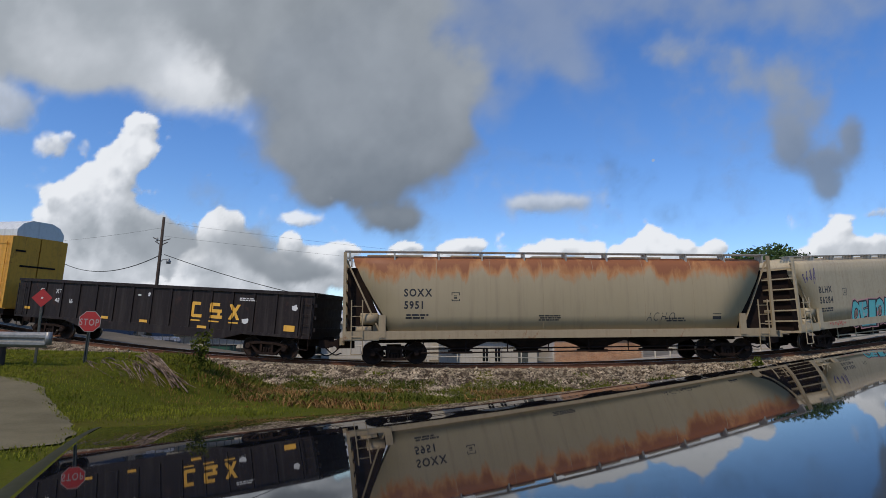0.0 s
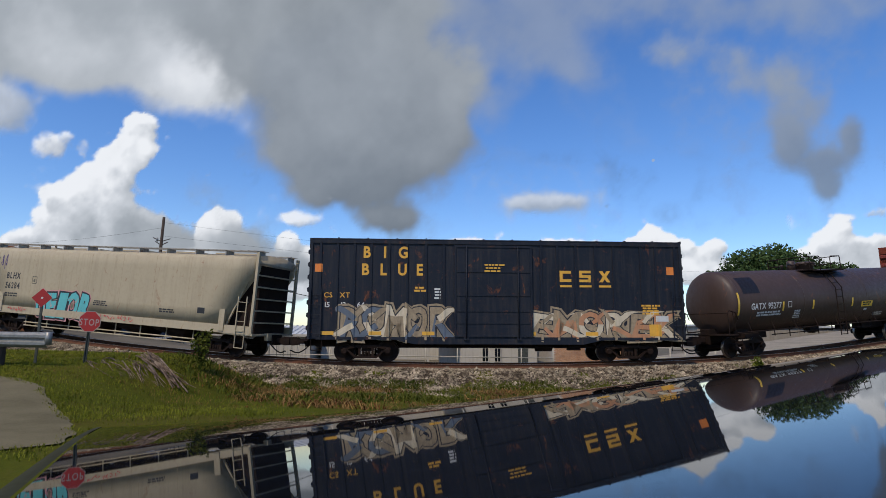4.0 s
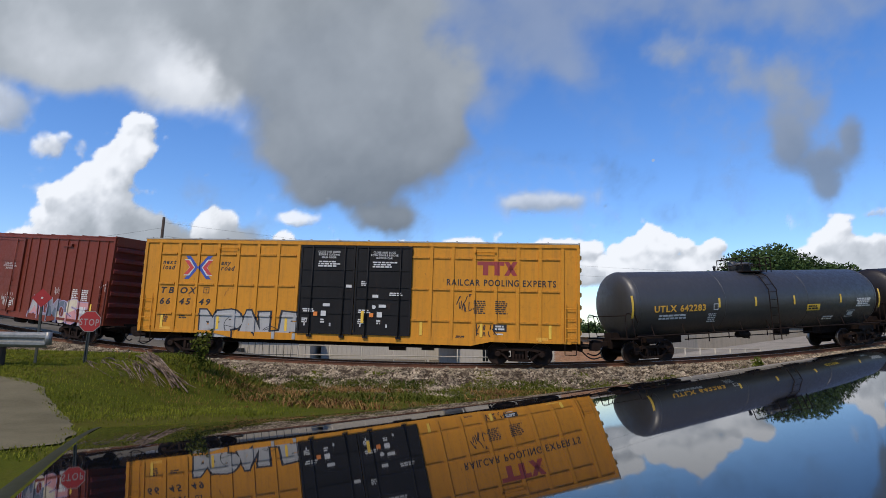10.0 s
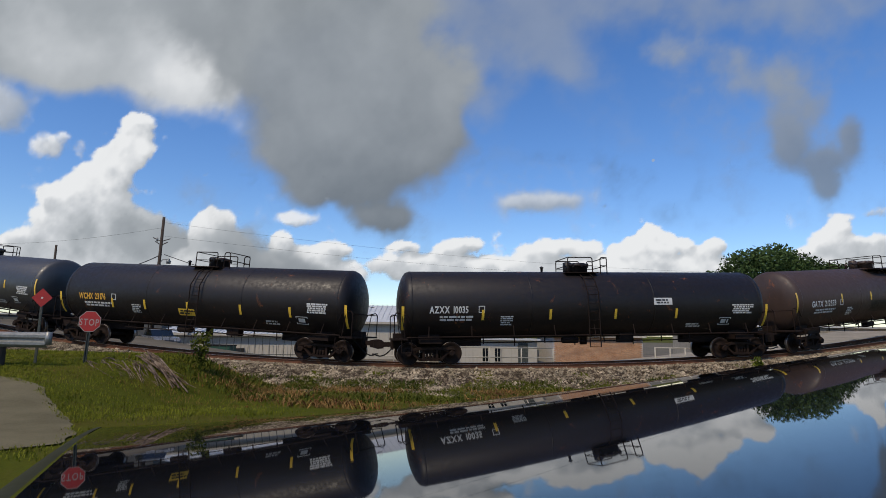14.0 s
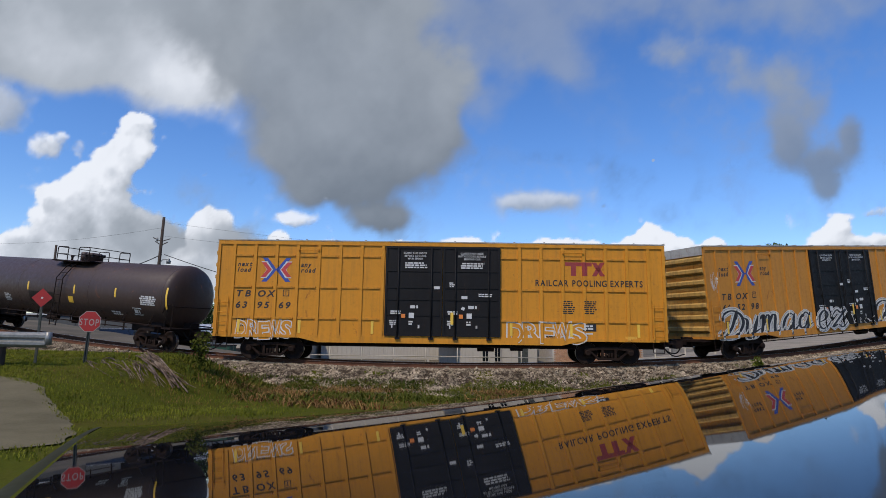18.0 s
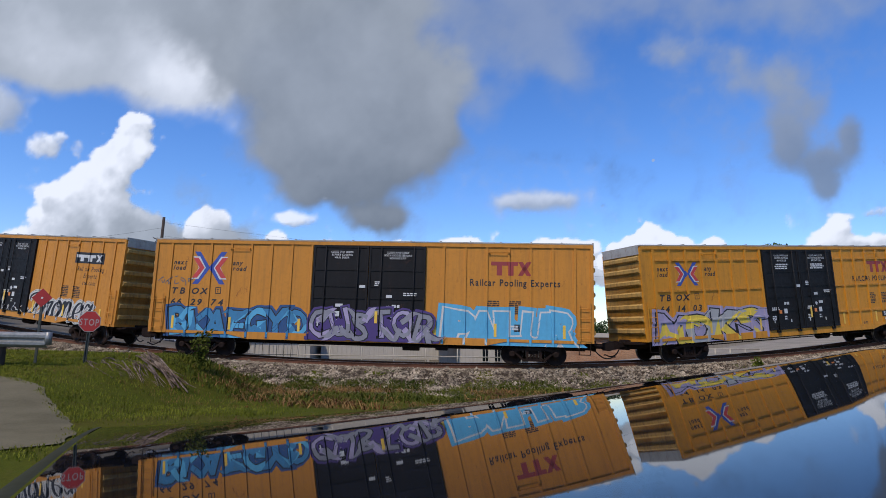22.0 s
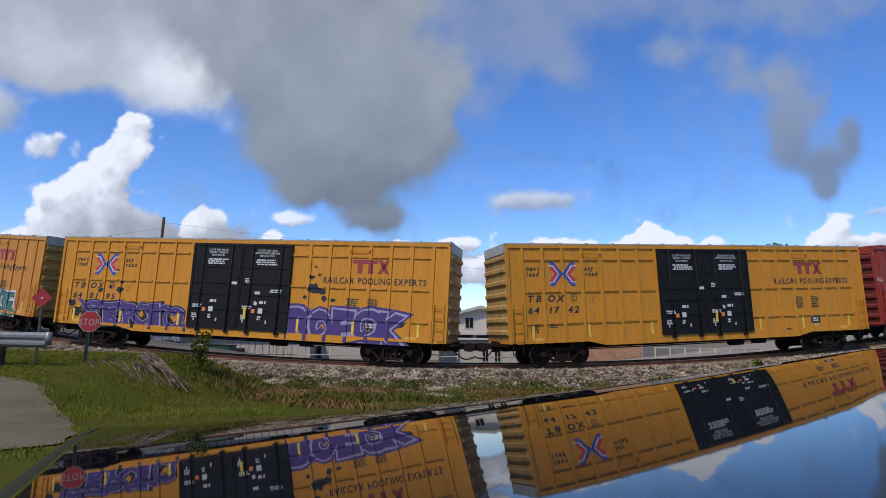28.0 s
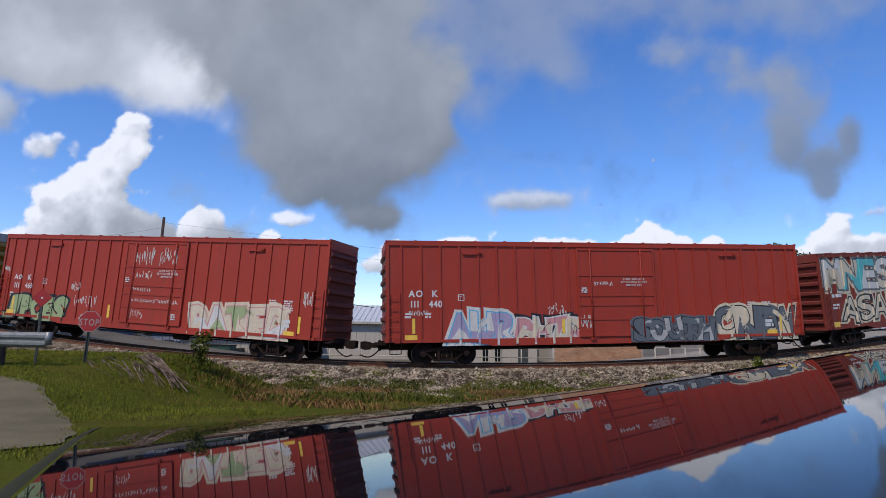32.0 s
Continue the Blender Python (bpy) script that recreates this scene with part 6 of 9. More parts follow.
def script(letters, put, seed, z0=0.98, h=0.84, w=0.20):
    """Flowing pen script, thick on its down strokes, with a white halo, a thin dark line in it and drips."""
    rnd = random.Random(seed)
    bm = bmesh.new()
    which = bm.faces.layers.int.new("mark")
    done = 0
    for i, (c, x, wide) in enumerate(letters):
        for j, stroke in enumerate(SCRIPT[c]):
            pts = curve_through([(-9.475 + x + wide * (u + 0.10 * v), z0 + h * v) for u, v in stroke])
            for layer, more, slot in ((0, 0.27, 0), (1, 0.185, 2), (2, 0.15, 0), (3, 0.0, 1)):
                rows = []
                for k, (px, pz) in enumerate(pts):
                    a, b = pts[max(0, k - 1)], pts[min(len(pts) - 1, k + 1)]
                    g = math.hypot(b[0] - a[0], b[1] - a[1]) or 1
                    down = abs(b[1] - a[1]) / g
                    t = w * (0.30 + 0.70 * down ** 1.5) * min(1, 0.35 + 4 * min(k, len(pts) - 1 - k) / len(pts)) + more * (1 + 0.25 * noise.noise((px * 3, pz * 3, seed)))
                    nx, nz = -(b[1] - a[1]) / g * t / 2, (b[0] - a[0]) / g * t / 2
                    rows.append(((px - nx, max(0.79, pz - nz)), (px + nx, max(0.79, pz + nz))))
                for k, ((a, b), (e, f)) in enumerate(zip(rows, rows[1:])):
                    patch(bm, [a, e, f, b], put, 0.005 + 0.0028 * layer + 0.0009 * j + 0.0002 * (k % 3) + 0.0003 * (i % 2), slot)
        for k in range(3):
            px, pz = -9.475 + x + wide * rnd.uniform(0.1, 0.9), z0 + rnd.uniform(0.0, 0.35)
            brush(bm, [(px, pz), (px - 0.1, pz - 0.12), (px - 0.28, pz - 0.2)], rnd.uniform(0.03, 0.08), put, 0.0175, rnd.choice((0, 0, 2)))
        for f in list(bm.faces)[done:]:
            f[which] = i + 1
        done = len(bm.faces)
    return bm, [M_SPRAY_WHITE, M_SPRAY_BLACK, M_SPRAY_GREY]


def rust_runs(root, x0, x1, seed):
    """Rust that has run down the sill from under the door."""
    rnd = random.Random(seed + 70)
    bm = bmesh.new()
    x = x0
    while x < x1:
        w = rnd.uniform(0.04, 0.22)
        top, foot = 1.05 - rnd.uniform(0, 0.06), 0.80 + rnd.choice((0.0, 0.0, 0.05, 0.14)) * rnd.random()
        patch(bm, [(x, top), (x + w * rnd.uniform(0.1, 0.4), foot), (x + w * rnd.uniform(0.55, 0.9), foot + rnd.uniform(0, 0.05)), (x + w, top)], FLAT, 0.0045)
        x += w + rnd.choice((0.01, 0.05, 0.3)) * rnd.random()
    part("rust_stain", bm, M_RUST, root, "rust run down over the sill", fix=False)


def yellow_boxcar(u_mid, number, gridded, label, pieces=(), slogan="RAILCAR POOLING EXPERTS", plate=False, seed=1, emblem=(1.30, 1.02)):
    """Sixty-foot yellow box car with a black double door."""
    L, zt, rnd = 18.95, 5.08, random.Random(seed)
    root = thing("boxcar", Matrix(), label, "boxcar", "yellow box cars of the train")
    m_side = M_YELLOW if gridded else M_YELLOW_TAN
    box_body(root, L, zt, m_side, M_YELLOW_DIRTY, M_ROOF)
    dl, dr = 7.16, 12.00
    if gridded:
        us = [0.70 + 0.905 * k for k in range(8)]
        us = us + [L - u for u in us[::-1]]
        spans = (posts(root, us, L, 0.95, zt - 0.24, m_side), rails_between(root, us, (4.33, 3.0, 1.70), L, m_side))
    else:
        us = [0.75 + 0.905 * k for k in range(7)] + [dl - 0.1]
        us = us + [L - u for u in us[::-1]]
        spans = (posts(root, us, L, 0.95, zt - 0.24, m_side, 0.09), [])
    h = L / 2
    door = plug_door(root, dl - h, 9.57 - h - 0.015, 1.06, zt - 0.26, M_DOOR, (1.9, 2.55, 3.05, 3.75), (dl - h + 0.55, dl - h + 1.95), "black steel double plug door with white notices")
    other = plug_door(root, 9.57 - h + 0.015, dr - h, 1.06, zt - 0.26, M_DOOR, (1.9, 2.55, 3.05, 3.75), (9.57 - h + 0.55, 9.57 - h + 1.95), "black steel double plug door with white notices")
    dput = side_flat(W + 0.06)
    for d, x in ((door, dl - h), (other, 9.57 - h)):
        def yellow_notes(bm):
            lines = ("CLOSE THIS DOOR", "BEFORE CLOSING", "MAIN DOOR") if d is door else ("CLOSE AND LOCK", "BOTH DOORS BEFORE", "MOVING CAR")
            for i, t in enumerate(lines):
                words(bm, t, x + 1.25, 4.50 - 0.12 * i, 0.115, dput, 0.85, 0.02, 0, 0.005, 0.03, 0, True)
            if gridded:
                bars(bm, x + 0.72, x + 1.80, 3.88, 4.16, 3, rnd, dput, 0.03)
            bars(bm, x + 0.2, x + 0.75, 1.95, 2.12, 2, rnd, dput, 0.03)
            bars(bm, x + 0.2, x + 0.5, 1.50, 1.72, 3, rnd, dput, 0.03)
            bars(bm, x + 1.05, x + 1.45, 2.2, 2.34, 1, rnd, dput, 0.03, 0, 0.1)
            rect(bm, x + 1.02, x + 1.24, 1.80, 2.02, dput, 0.03)
            bars(bm, x + 1.0, x + 1.2, 1.5, 1.7, 2, rnd, dput, 0.03)
            for q in (0.3, 1.4, 1.42):
                rect(bm, x + q, x + q + 0.05, 1.38, 1.52, dput, 0.03)
            if d is other:
                bars(bm, x + 1.5, x + 2.1, 2.70, 2.86, 2, rnd, dput, 0.03)
                bars(bm, x + 0.28, x + 0.52, 3.1, 3.32, 3, rnd, dput, 0.03)
                rect(bm, x + 0.80, x + 1.05, 2.62, 2.74, dput, 0.03)
                splash(bm, x + 0.88, 2.22, 0.09, rnd, dput, 0.03, 0, 12, 1)
            else:
                rect(bm, x + 2.05, x + 2.30, 3.02, 3.14, dput, 0.03)
        lettering(d, "notice", M_WHITE, yellow_notes, "small white door notices")
        lettering(d, "sticker", M_ORANGE, lambda bm: rect(bm, x + 0.70, x + 0.87, 1.80, 1.97, dput, 0.03), "red-orange square sticker")
    lettering(door, "reflector", M_STRIP, lambda bm: rect(bm, 9.57 - h - 0.35 + 0.7, 9.57 - h - 0.23 + 0.7, 1.55, 2.05, dput, 0.07), "yellow reflective strip")
    e = -h

    def yellow_marks(bm):
        words(bm, "next", e + 0.86, 3.90, 0.28, FLAT, 0.92, 0.03, 0.25)
        words(bm, "load", e + 0.86, 3.66, 0.28, FLAT, 0.92, 0.03, 0.25)
        words(bm, "any", e + 3.55, 3.90, 0.28, FLAT, 0.92, 0.03, 0.25)
        words(bm, "road", e + 3.55, 3.66, 0.28, FLAT, 0.92, 0.03, 0.25)
        words(bm, "TB", e + 0.86, 2.62, 0.37, FLAT, 1.12, 0.032, 0.2, 0.03)
        words(bm, "OX", e + 1.76, 2.62, 0.37, FLAT, 1.12, 0.032, 0.2, 0.03)
        for i in range(3):
            words(bm, number[2 * i:2 * i + 2], e + 0.86 + 0.905 * i, 2.14, 0.37, FLAT, 1.12, 0.032, 0.2, 0.03)
        bars(bm, e + 0.95, e + 1.35, 1.35, 1.70, 4, rnd, FLAT)
        bars(bm, e + 1.8, e + 2.2, 1.52, 1.68, 2, rnd, FLAT)
        for x in (14.6, 15.5):
            bars(bm, e + x, e + x + 0.55, 2.05, 2.62, 7, rnd, FLAT)
        bars(bm, e + 13.9, e + 14.3, 1.02, 1.16, 2, rnd, FLAT)
        for a, b in ((2.85, 2.88), (3.08, 3.11)):
            rect(bm, e + a, e + b, 2.64, 2.92, FLAT)
        for a, b in ((2.64, 2.67), (2.89, 2.92)):
            rect(bm, e + 2.85, e + 3.11, a, b, FLAT)
        words(bm, "T", e + 2.91, 2.70, 0.2, FLAT)
    lettering(root, "lettering", M_BLACK, yellow_marks, "black stencilled lettering", spans)
    cross_emblem(root, e + 2.52, 3.76, *emblem, FLAT, spans)
    if plate:
        lettering(root, "emblem_plate", M_BLACK, lambda bm: rect(bm, e + 15.3, e + 17.5, 3.75, 4.28, FLAT, 0.006), "black plate with white emblem", spans)

        def plate_shapes(bm):
            rect(bm, e + 15.42, e + 16.85, 4.02, 4.16, FLAT, 0.010)
            rect(bm, e + 15.70, e + 15.95, 3.84, 4.02, FLAT, 0.010)
            rect(bm, e + 16.35, e + 16.60, 3.84, 4.02, FLAT, 0.010)
            for way, x in ((1, 16.9), (-1, 17.38)):
                patch(bm, [(e + x, 4.18), (e + x + way * 0.16, 4.18), (e + x + way * 0.48, 3.84), (e + x + way * 0.32, 3.84)], FLAT, 0.010 + 0.002 * way)
        lettering(root, "emblem", M_WHITE, plate_shapes, "white bar and arrow emblem", spans)

        def plate_words(bm):
            words(bm, "Rail car Pooling", e + 15.55, 3.38, 0.30, FLAT, 0.85, 0.008, 0.2)
            words(bm, "Experts", e + 16.1, 3.05, 0.30, FLAT, 0.85, 0.008, 0.2)
            words(bm, "ttx.com", e + 16.1, 2.72, 0.30, FLAT, 0.85, 0.008, 0.2)
        lettering(root, "slogan", M_BLACK, plate_words, "black painted slogan", spans)
    else:
        bar_emblem(root, e + 14.75, e + 16.45, 3.66, 4.24, FLAT, spans)
        lettering(root, "slogan", M_BLACK, lambda bm: words(bm, slogan, e + 15.75, 3.22, 0.37 if gridded else 0.40, FLAT, 0.80, 0.022, 0, 0.012, 0.004, 0, True), "black painted slogan", spans)
    lettering(root, "data_plate", M_BLACK, lambda bm: rect(bm, e + 15.45, e + 16.0, 1.35, 1.65, FLAT, 0.005), "small black plate with white print", spans)
    lettering(root, "data_print", M_WHITE, lambda bm: (bars(bm, e + 15.5, e + 15.95, 1.40, 1.62, 2, rnd, FLAT, 0.009), rect(bm, e + 15.55, e + 15.85, 1.22, 1.28, FLAT)), "", spans)
    for x in (1.0, 17.2):
        lettering(root, "yellow_panel", M_GOLD, lambda bm: rect(bm, e + x, e + x + 0.48, 1.0, 1.16, FLAT, 0.005), "small brighter yellow plate", spans)
    for s in (-1, 1):
        add_ladder(root, s * (h - 0.36), 1.15, -W - 0.04, 4, m_side, "yellow side ladder")
        bm = bmesh.new()
        tube(bm, (s * 5.6 - 0.42, -W - RIB - 0.05, 4.62), (s * 5.6 + 0.42, -W - RIB - 0.05, 4.62), 0.014, 6)
        for q in (-0.42, 0.42):
            bx(bm, s * 5.6 + q - 0.03, s * 5.6 + q + 0.03, -W - RIB - 0.06, -W, 4.59, 4.65)
        part("grab_iron", bm, m_side, root)
        bm = bmesh.new()
        pipe(bm, [(s * (h - 0.15), -W, 0.95), (s * (h - 0.15), -W, 0.5), (s * (h - 0.6), -W, 0.5), (s * (h - 0.6), -W, 0.95)], 0.018)
        part("stirrup", bm, M_UNDER, root)
    for lab, p in pieces:
        paint_on(root, p, spans, lab)
    for x in (1.0, 3.55, 6.6, 12.4, 14.9, 17.7):
        lettering(root, "reflector", M_STRIP, lambda bm: rect(bm, e + x, e + x + 0.11, 1.12, 1.66, FLAT, 0.019), "yellow reflective strip", spans)
    rust_runs(root, dl - h - 0.1, dr - h + 0.9, seed)
    running_gear(root, L, u_mid)
    return root


def red_boxcar(u_mid, number, label, pieces=(), seed=1, scrawls=(), gap_at=0, m_side=M_RED):
    """Sixty-foot oxide-red box car with one red plug door."""
    L, zt, rnd = 18.95, 5.12, random.Random(seed)
    h = L / 2
    e = -h
    root = thing("boxcar", Matrix(), label, "boxcar", "red box cars of the train")
    box_body(root, L, zt, m_side, M_RED_END, m_side)
    us = [0.62 + 0.80 * k for k in range(9)] + [7.75] + [12.15] + [12.9 + 0.80 * k for k in range(7)] + [18.4]
    spans = (posts(root, us, L, 0.95, zt - 0.24, m_side, 0.08), [])
    door = plug_door(root, 8.15 - h, 11.75 - h, 1.06, zt - 0.3, m_side, (1.75, 2.35, 2.75, 3.62), (8.75 - h, 11.1 - h), "red steel plug door with white notice")
    dput = side_flat(W + 0.06)

    def red_notes(bm):
        for i, t in enumerate(("CLOSE AND LOCK", "BOTH DOORS BEFORE", "MOVING CAR")):
            words(bm, t, 10.75 - h, 3.45 - 0.13 * i, 0.13, dput, 0.8, 0.015, 0, 0.004, 0.03, 0, True)
        bars(bm, 8.3 - h, 8.6 - h, 2.9, 3.15, 3, rnd, dput, 0.03)
        bars(bm, 11.2 - h, 11.5 - h, 1.3, 1.6, 3, rnd, dput, 0.03)
    lettering(door, "notice", M_WHITE, red_notes, "white door notice")

    def red_marks(bm):
        words(bm, "A" if gap_at else "AO", e + (0.85 if gap_at else 0.92), 2.78, 0.36, FLAT, 1.0, 0.032)
        words(bm, "OK" if gap_at else "K", e + (1.50 if gap_at else 1.86), 2.78, 0.36, FLAT, 1.0, 0.032)
        if gap_at:
            for i in range(3):
                words(bm, number[2 * i:2 * i + 2], e + 0.85 + 0.72 * i, 2.36, 0.36, FLAT, 0.95, 0.032)
        else:
            words(bm, number[:3], e + 0.95, 2.36, 0.36, FLAT, 0.9, 0.032)
            words(bm, number[3:], e + 1.75, 2.36, 0.36, FLAT, 0.9, 0.032)
        bars(bm, e + 0.75, e + 1.1, 1.9, 2.15, 2, rnd, FLAT)
        bars(bm, e + 1.55, e + 1.9, 1.9, 2.15, 2, rnd, FLAT)
        for a, b in ((2.95, 2.98), (3.19, 3.22)):
            rect(bm, e + a, e + b, 2.6, 2.87, FLAT)
        for a, b in ((2.6, 2.63), (2.84, 2.87)):
            rect(bm, e + 2.95, e + 3.22, a, b, FLAT)
        words(bm, "T", e + 3.0, 2.66, 0.2, FLAT)
        for x in (16.2, 16.95):
            bars(bm, e + x, e + x + 0.5, 1.95, 2.5, 6, rnd, FLAT, 0.005)
        bars(bm, e + 17.0, e + 17.45, 1.35, 1.7, 2, rnd, FLAT, 0.016, 0, 0.2)
    lettering(root, "lettering", M_WHITE, red_marks, "white stencilled lettering", spans)
    for x, w, z, t in ((0.75, 0.5, 1.02, 0.22), (17.1, 0.5, 1.02, 0.2), (7.4, 0.14, 1.2, 0.6), (1.05, 0.12, 1.3, 0.6), (17.75, 0.12, 1.15, 0.7)):
        lettering(root, "reflector", M_STRIP, lambda bm: rect(bm, e + x, e + x + w, z, z + t, FLAT, 0.017), "yellow reflective strip", spans)
    for s in (-1, 1):
        add_ladder(root, s * (h - 0.32), 1.15, -W - 0.04, 5, m_side, "red side ladder")
        bm = bmesh.new()
        bx(bm, s * 5.9 - 0.4, s * 5.9 + 0.4, -W - RIB - 0.03, -W, 4.52, 4.57)
        bx(bm, s * 5.9 + 0.25, s * 5.9 + 0.4, -W - RIB - 0.06, -W, 4.57, 4.66)
        part("grab_iron", bm, m_side, root)
        bm = bmesh.new()
        pipe(bm, [(s * (h - 0.15), -W, 0.95), (s * (h - 0.15), -W, 0.5), (s * (h - 0.6), -W, 0.5), (s * (h - 0.6), -W, 0.95)], 0.018)
        part("stirrup", bm, M_UNDER, root)
    if scrawls:
        def red_tag_strokes(bm):
            for a, b, c, d, n in scrawls:
                scrawl(bm, e + a, e + b, c, d, int(n * 1.8) + 1, rnd, FLAT, 0.075 if 8.1 < a < 11.7 else 0.007, 0, 0.03)
        lettering(root, "graffiti", M_SPRAY_WHITE, red_tag_strokes, "thin white spray-can scrawls", spans)
    for lab, p in pieces:
        paint_on(root, p, spans, lab)
    running_gear(root, L, u_mid)
    return root


def blue_boxcar(u_mid):
    """Fifty-foot dark blue box car, graffiti along the foot."""
    L, zt, rnd = 15.9, 5.18, random.Random(4)
    h, e = 7.95, -7.95
    root = thing("boxcar", Matrix(), "dark blue box car with yellow lettering and cream graffiti", "boxcar")
    box_body(root, L, zt, M_BLUE, M_BLUE, M_BLUE)
    us = [0.45, 1.15, 1.85, 2.55, 3.3, 4.05, 4.85, 5.6, 9.75, 10.45, 11.25, 12.1, 12.9, 14.1, 14.75, 15.6]
    spans = (posts(root, us, L, 0.95, zt - 0.24, M_BLUE, 0.09), [])
    door = plug_door(root, 6.05 - h, 9.35 - h, 1.06, zt - 0.28, M_BLUE, (1.6, 2.1, 2.75, 3.75), (6.55 - h, 8.75 - h), "dark blue rusty plug door")
    dput = side_flat(W + 0.06)

    def dnotes_1(bm):
        for i in range(3):
            bars(bm, 7.3 - h, 8.2 - h, 4.02 - 0.13 * i, 4.12 - 0.13 * i, 1, rnd, dput, 0.03)
    lettering(door, "notice", M_GOLD, dnotes_1, "yellow door notice")

    def gold_1(bm):
        for t, x, z in (("B", 2.2, 4.35), ("I", 3.05, 4.35), ("G", 3.68, 4.35), ("B", 2.15, 3.62), ("L", 2.92, 3.62), ("U", 3.66, 3.62), ("E", 4.44, 3.62)):
            words(bm, t, e + x, z, 0.66, FLAT, 0.85, 0.035)
        for k in range(3):
            x = e + 10.55 + 0.85 * k
            rect(bm, x, x + 0.52, 3.16, 3.25, FLAT)
            if k == 0:
                rect(bm, x, x + 0.13, 3.38, 3.86, FLAT)
                rect(bm, x + 0.13, x + 0.5, 3.74, 3.86, FLAT)
                rect(bm, x + 0.13, x + 0.5, 3.38, 3.50, FLAT)
            elif k == 1:
                for z in (3.38, 3.57, 3.76):
                    rect(bm, x, x + 0.5, z, z + 0.11, FLAT)
                rect(bm, x, x + 0.12, 3.62, 3.80, FLAT, 0.005)
                rect(bm, x + 0.38, x + 0.5, 3.44, 3.60, FLAT, 0.005)
            else:
                patch(bm, [(x, 3.86), (x + 0.16, 3.86), (x + 0.5, 3.38), (x + 0.34, 3.38)], FLAT)
                patch(bm, [(x + 0.5, 3.86), (x + 0.34, 3.86), (x, 3.38), (x + 0.16, 3.38)], FLAT, 0.006)
        words(bm, "CS", e + 0.62, 2.66, 0.30, FLAT, 1, 0.01)
        words(bm, "XT", e + 1.28, 2.66, 0.30, FLAT, 1, 0.01)
        bars(bm, e + 4.35, e + 4.9, 2.9, 3.15, 2, rnd, FLAT)
        bars(bm, e + 14.0, e + 14.9, 2.0, 2.45, 4, rnd, FLAT, 0.016)
    lettering(root, "lettering", M_GOLD, gold_1, "yellow painted lettering", spans)

    def pale_1(bm):
        for t, x in (("15", 0.62), ("12", 1.28), ("64", 2.0)):
            words(bm, t, e + x, 2.26, 0.30, FLAT, 1, 0.015)
        bars(bm, e + 5.2, e + 5.5, 2.6, 3.1, 4, rnd, FLAT)
        rect(bm, e + 14.65, e + 15.2, 1.72, 1.96, FLAT, 0.02)
    lettering(root, "lettering", M_WHITE, pale_1, "white stencilled number", spans)
    for x in (0.22, 15.22):
        lettering(root, "sticker", M_ORANGE, lambda bm: rect(bm, e + x, e + x + 0.32, 3.72, 4.06, FLAT, 0.004 if x > 1 else 0.012), "orange square sticker", spans)
    for x in (0.55, 2.5, 4.7, 8.95, 11.6, 14.35):
        lettering(root, "reflector", M_GOLD, lambda bm: rect(bm, e + x, e + x + 0.52, 1.12 if x < 14 else 1.1, 1.27 if x < 14 else 1.6, FLAT, 0.02), "orange-yellow reflective strip", spans)
    for lab, p in (("cream spray-painted letters with black outlines", spray("RCMOR", e + 1.3, e + 5.9, 1.0, 2.3, [M_SPRAY_TAN, M_SPRAY_SLATE, M_SPRAY_CREAM, M_SPRAY_TAN], M_SPRAY_BLACK, M_SPRAY_TAN, 41, FLAT, 0.035, 0.08, 0, 1, 0.75, 0.03, wild=3)),
                   ("cream spray-painted letters with black outlines", spray("EMOREK", e + 9.2, e + 15.6, 1.0, 2.1, [M_SPRAY_CREAM, M_SPRAY_TAN, M_SPRAY_PEACH], M_SPRAY_BLACK, M_SPRAY_TAN, 43, FLAT, 0.03, 0.08, 0, 1.2, 0.65, 0.03, wild=3))):
        paint_on(root, p, spans, lab)
    for s in (-1, 1):
        add_ladder(root, s * (h - 0.30), 1.15, -W - 0.04, 5, M_BLUE, "dark blue side ladder")
        bm = bmesh.new()
        pipe(bm, [(s * (h - 0.15), -W, 0.95), (s * (h - 0.15), -W, 0.5), (s * (h - 0.6), -W, 0.5), (s * (h - 0.6), -W, 0.95)], 0.018)
        part("stirrup", bm, M_UNDER, root)
    running_gear(root, L, u_mid)


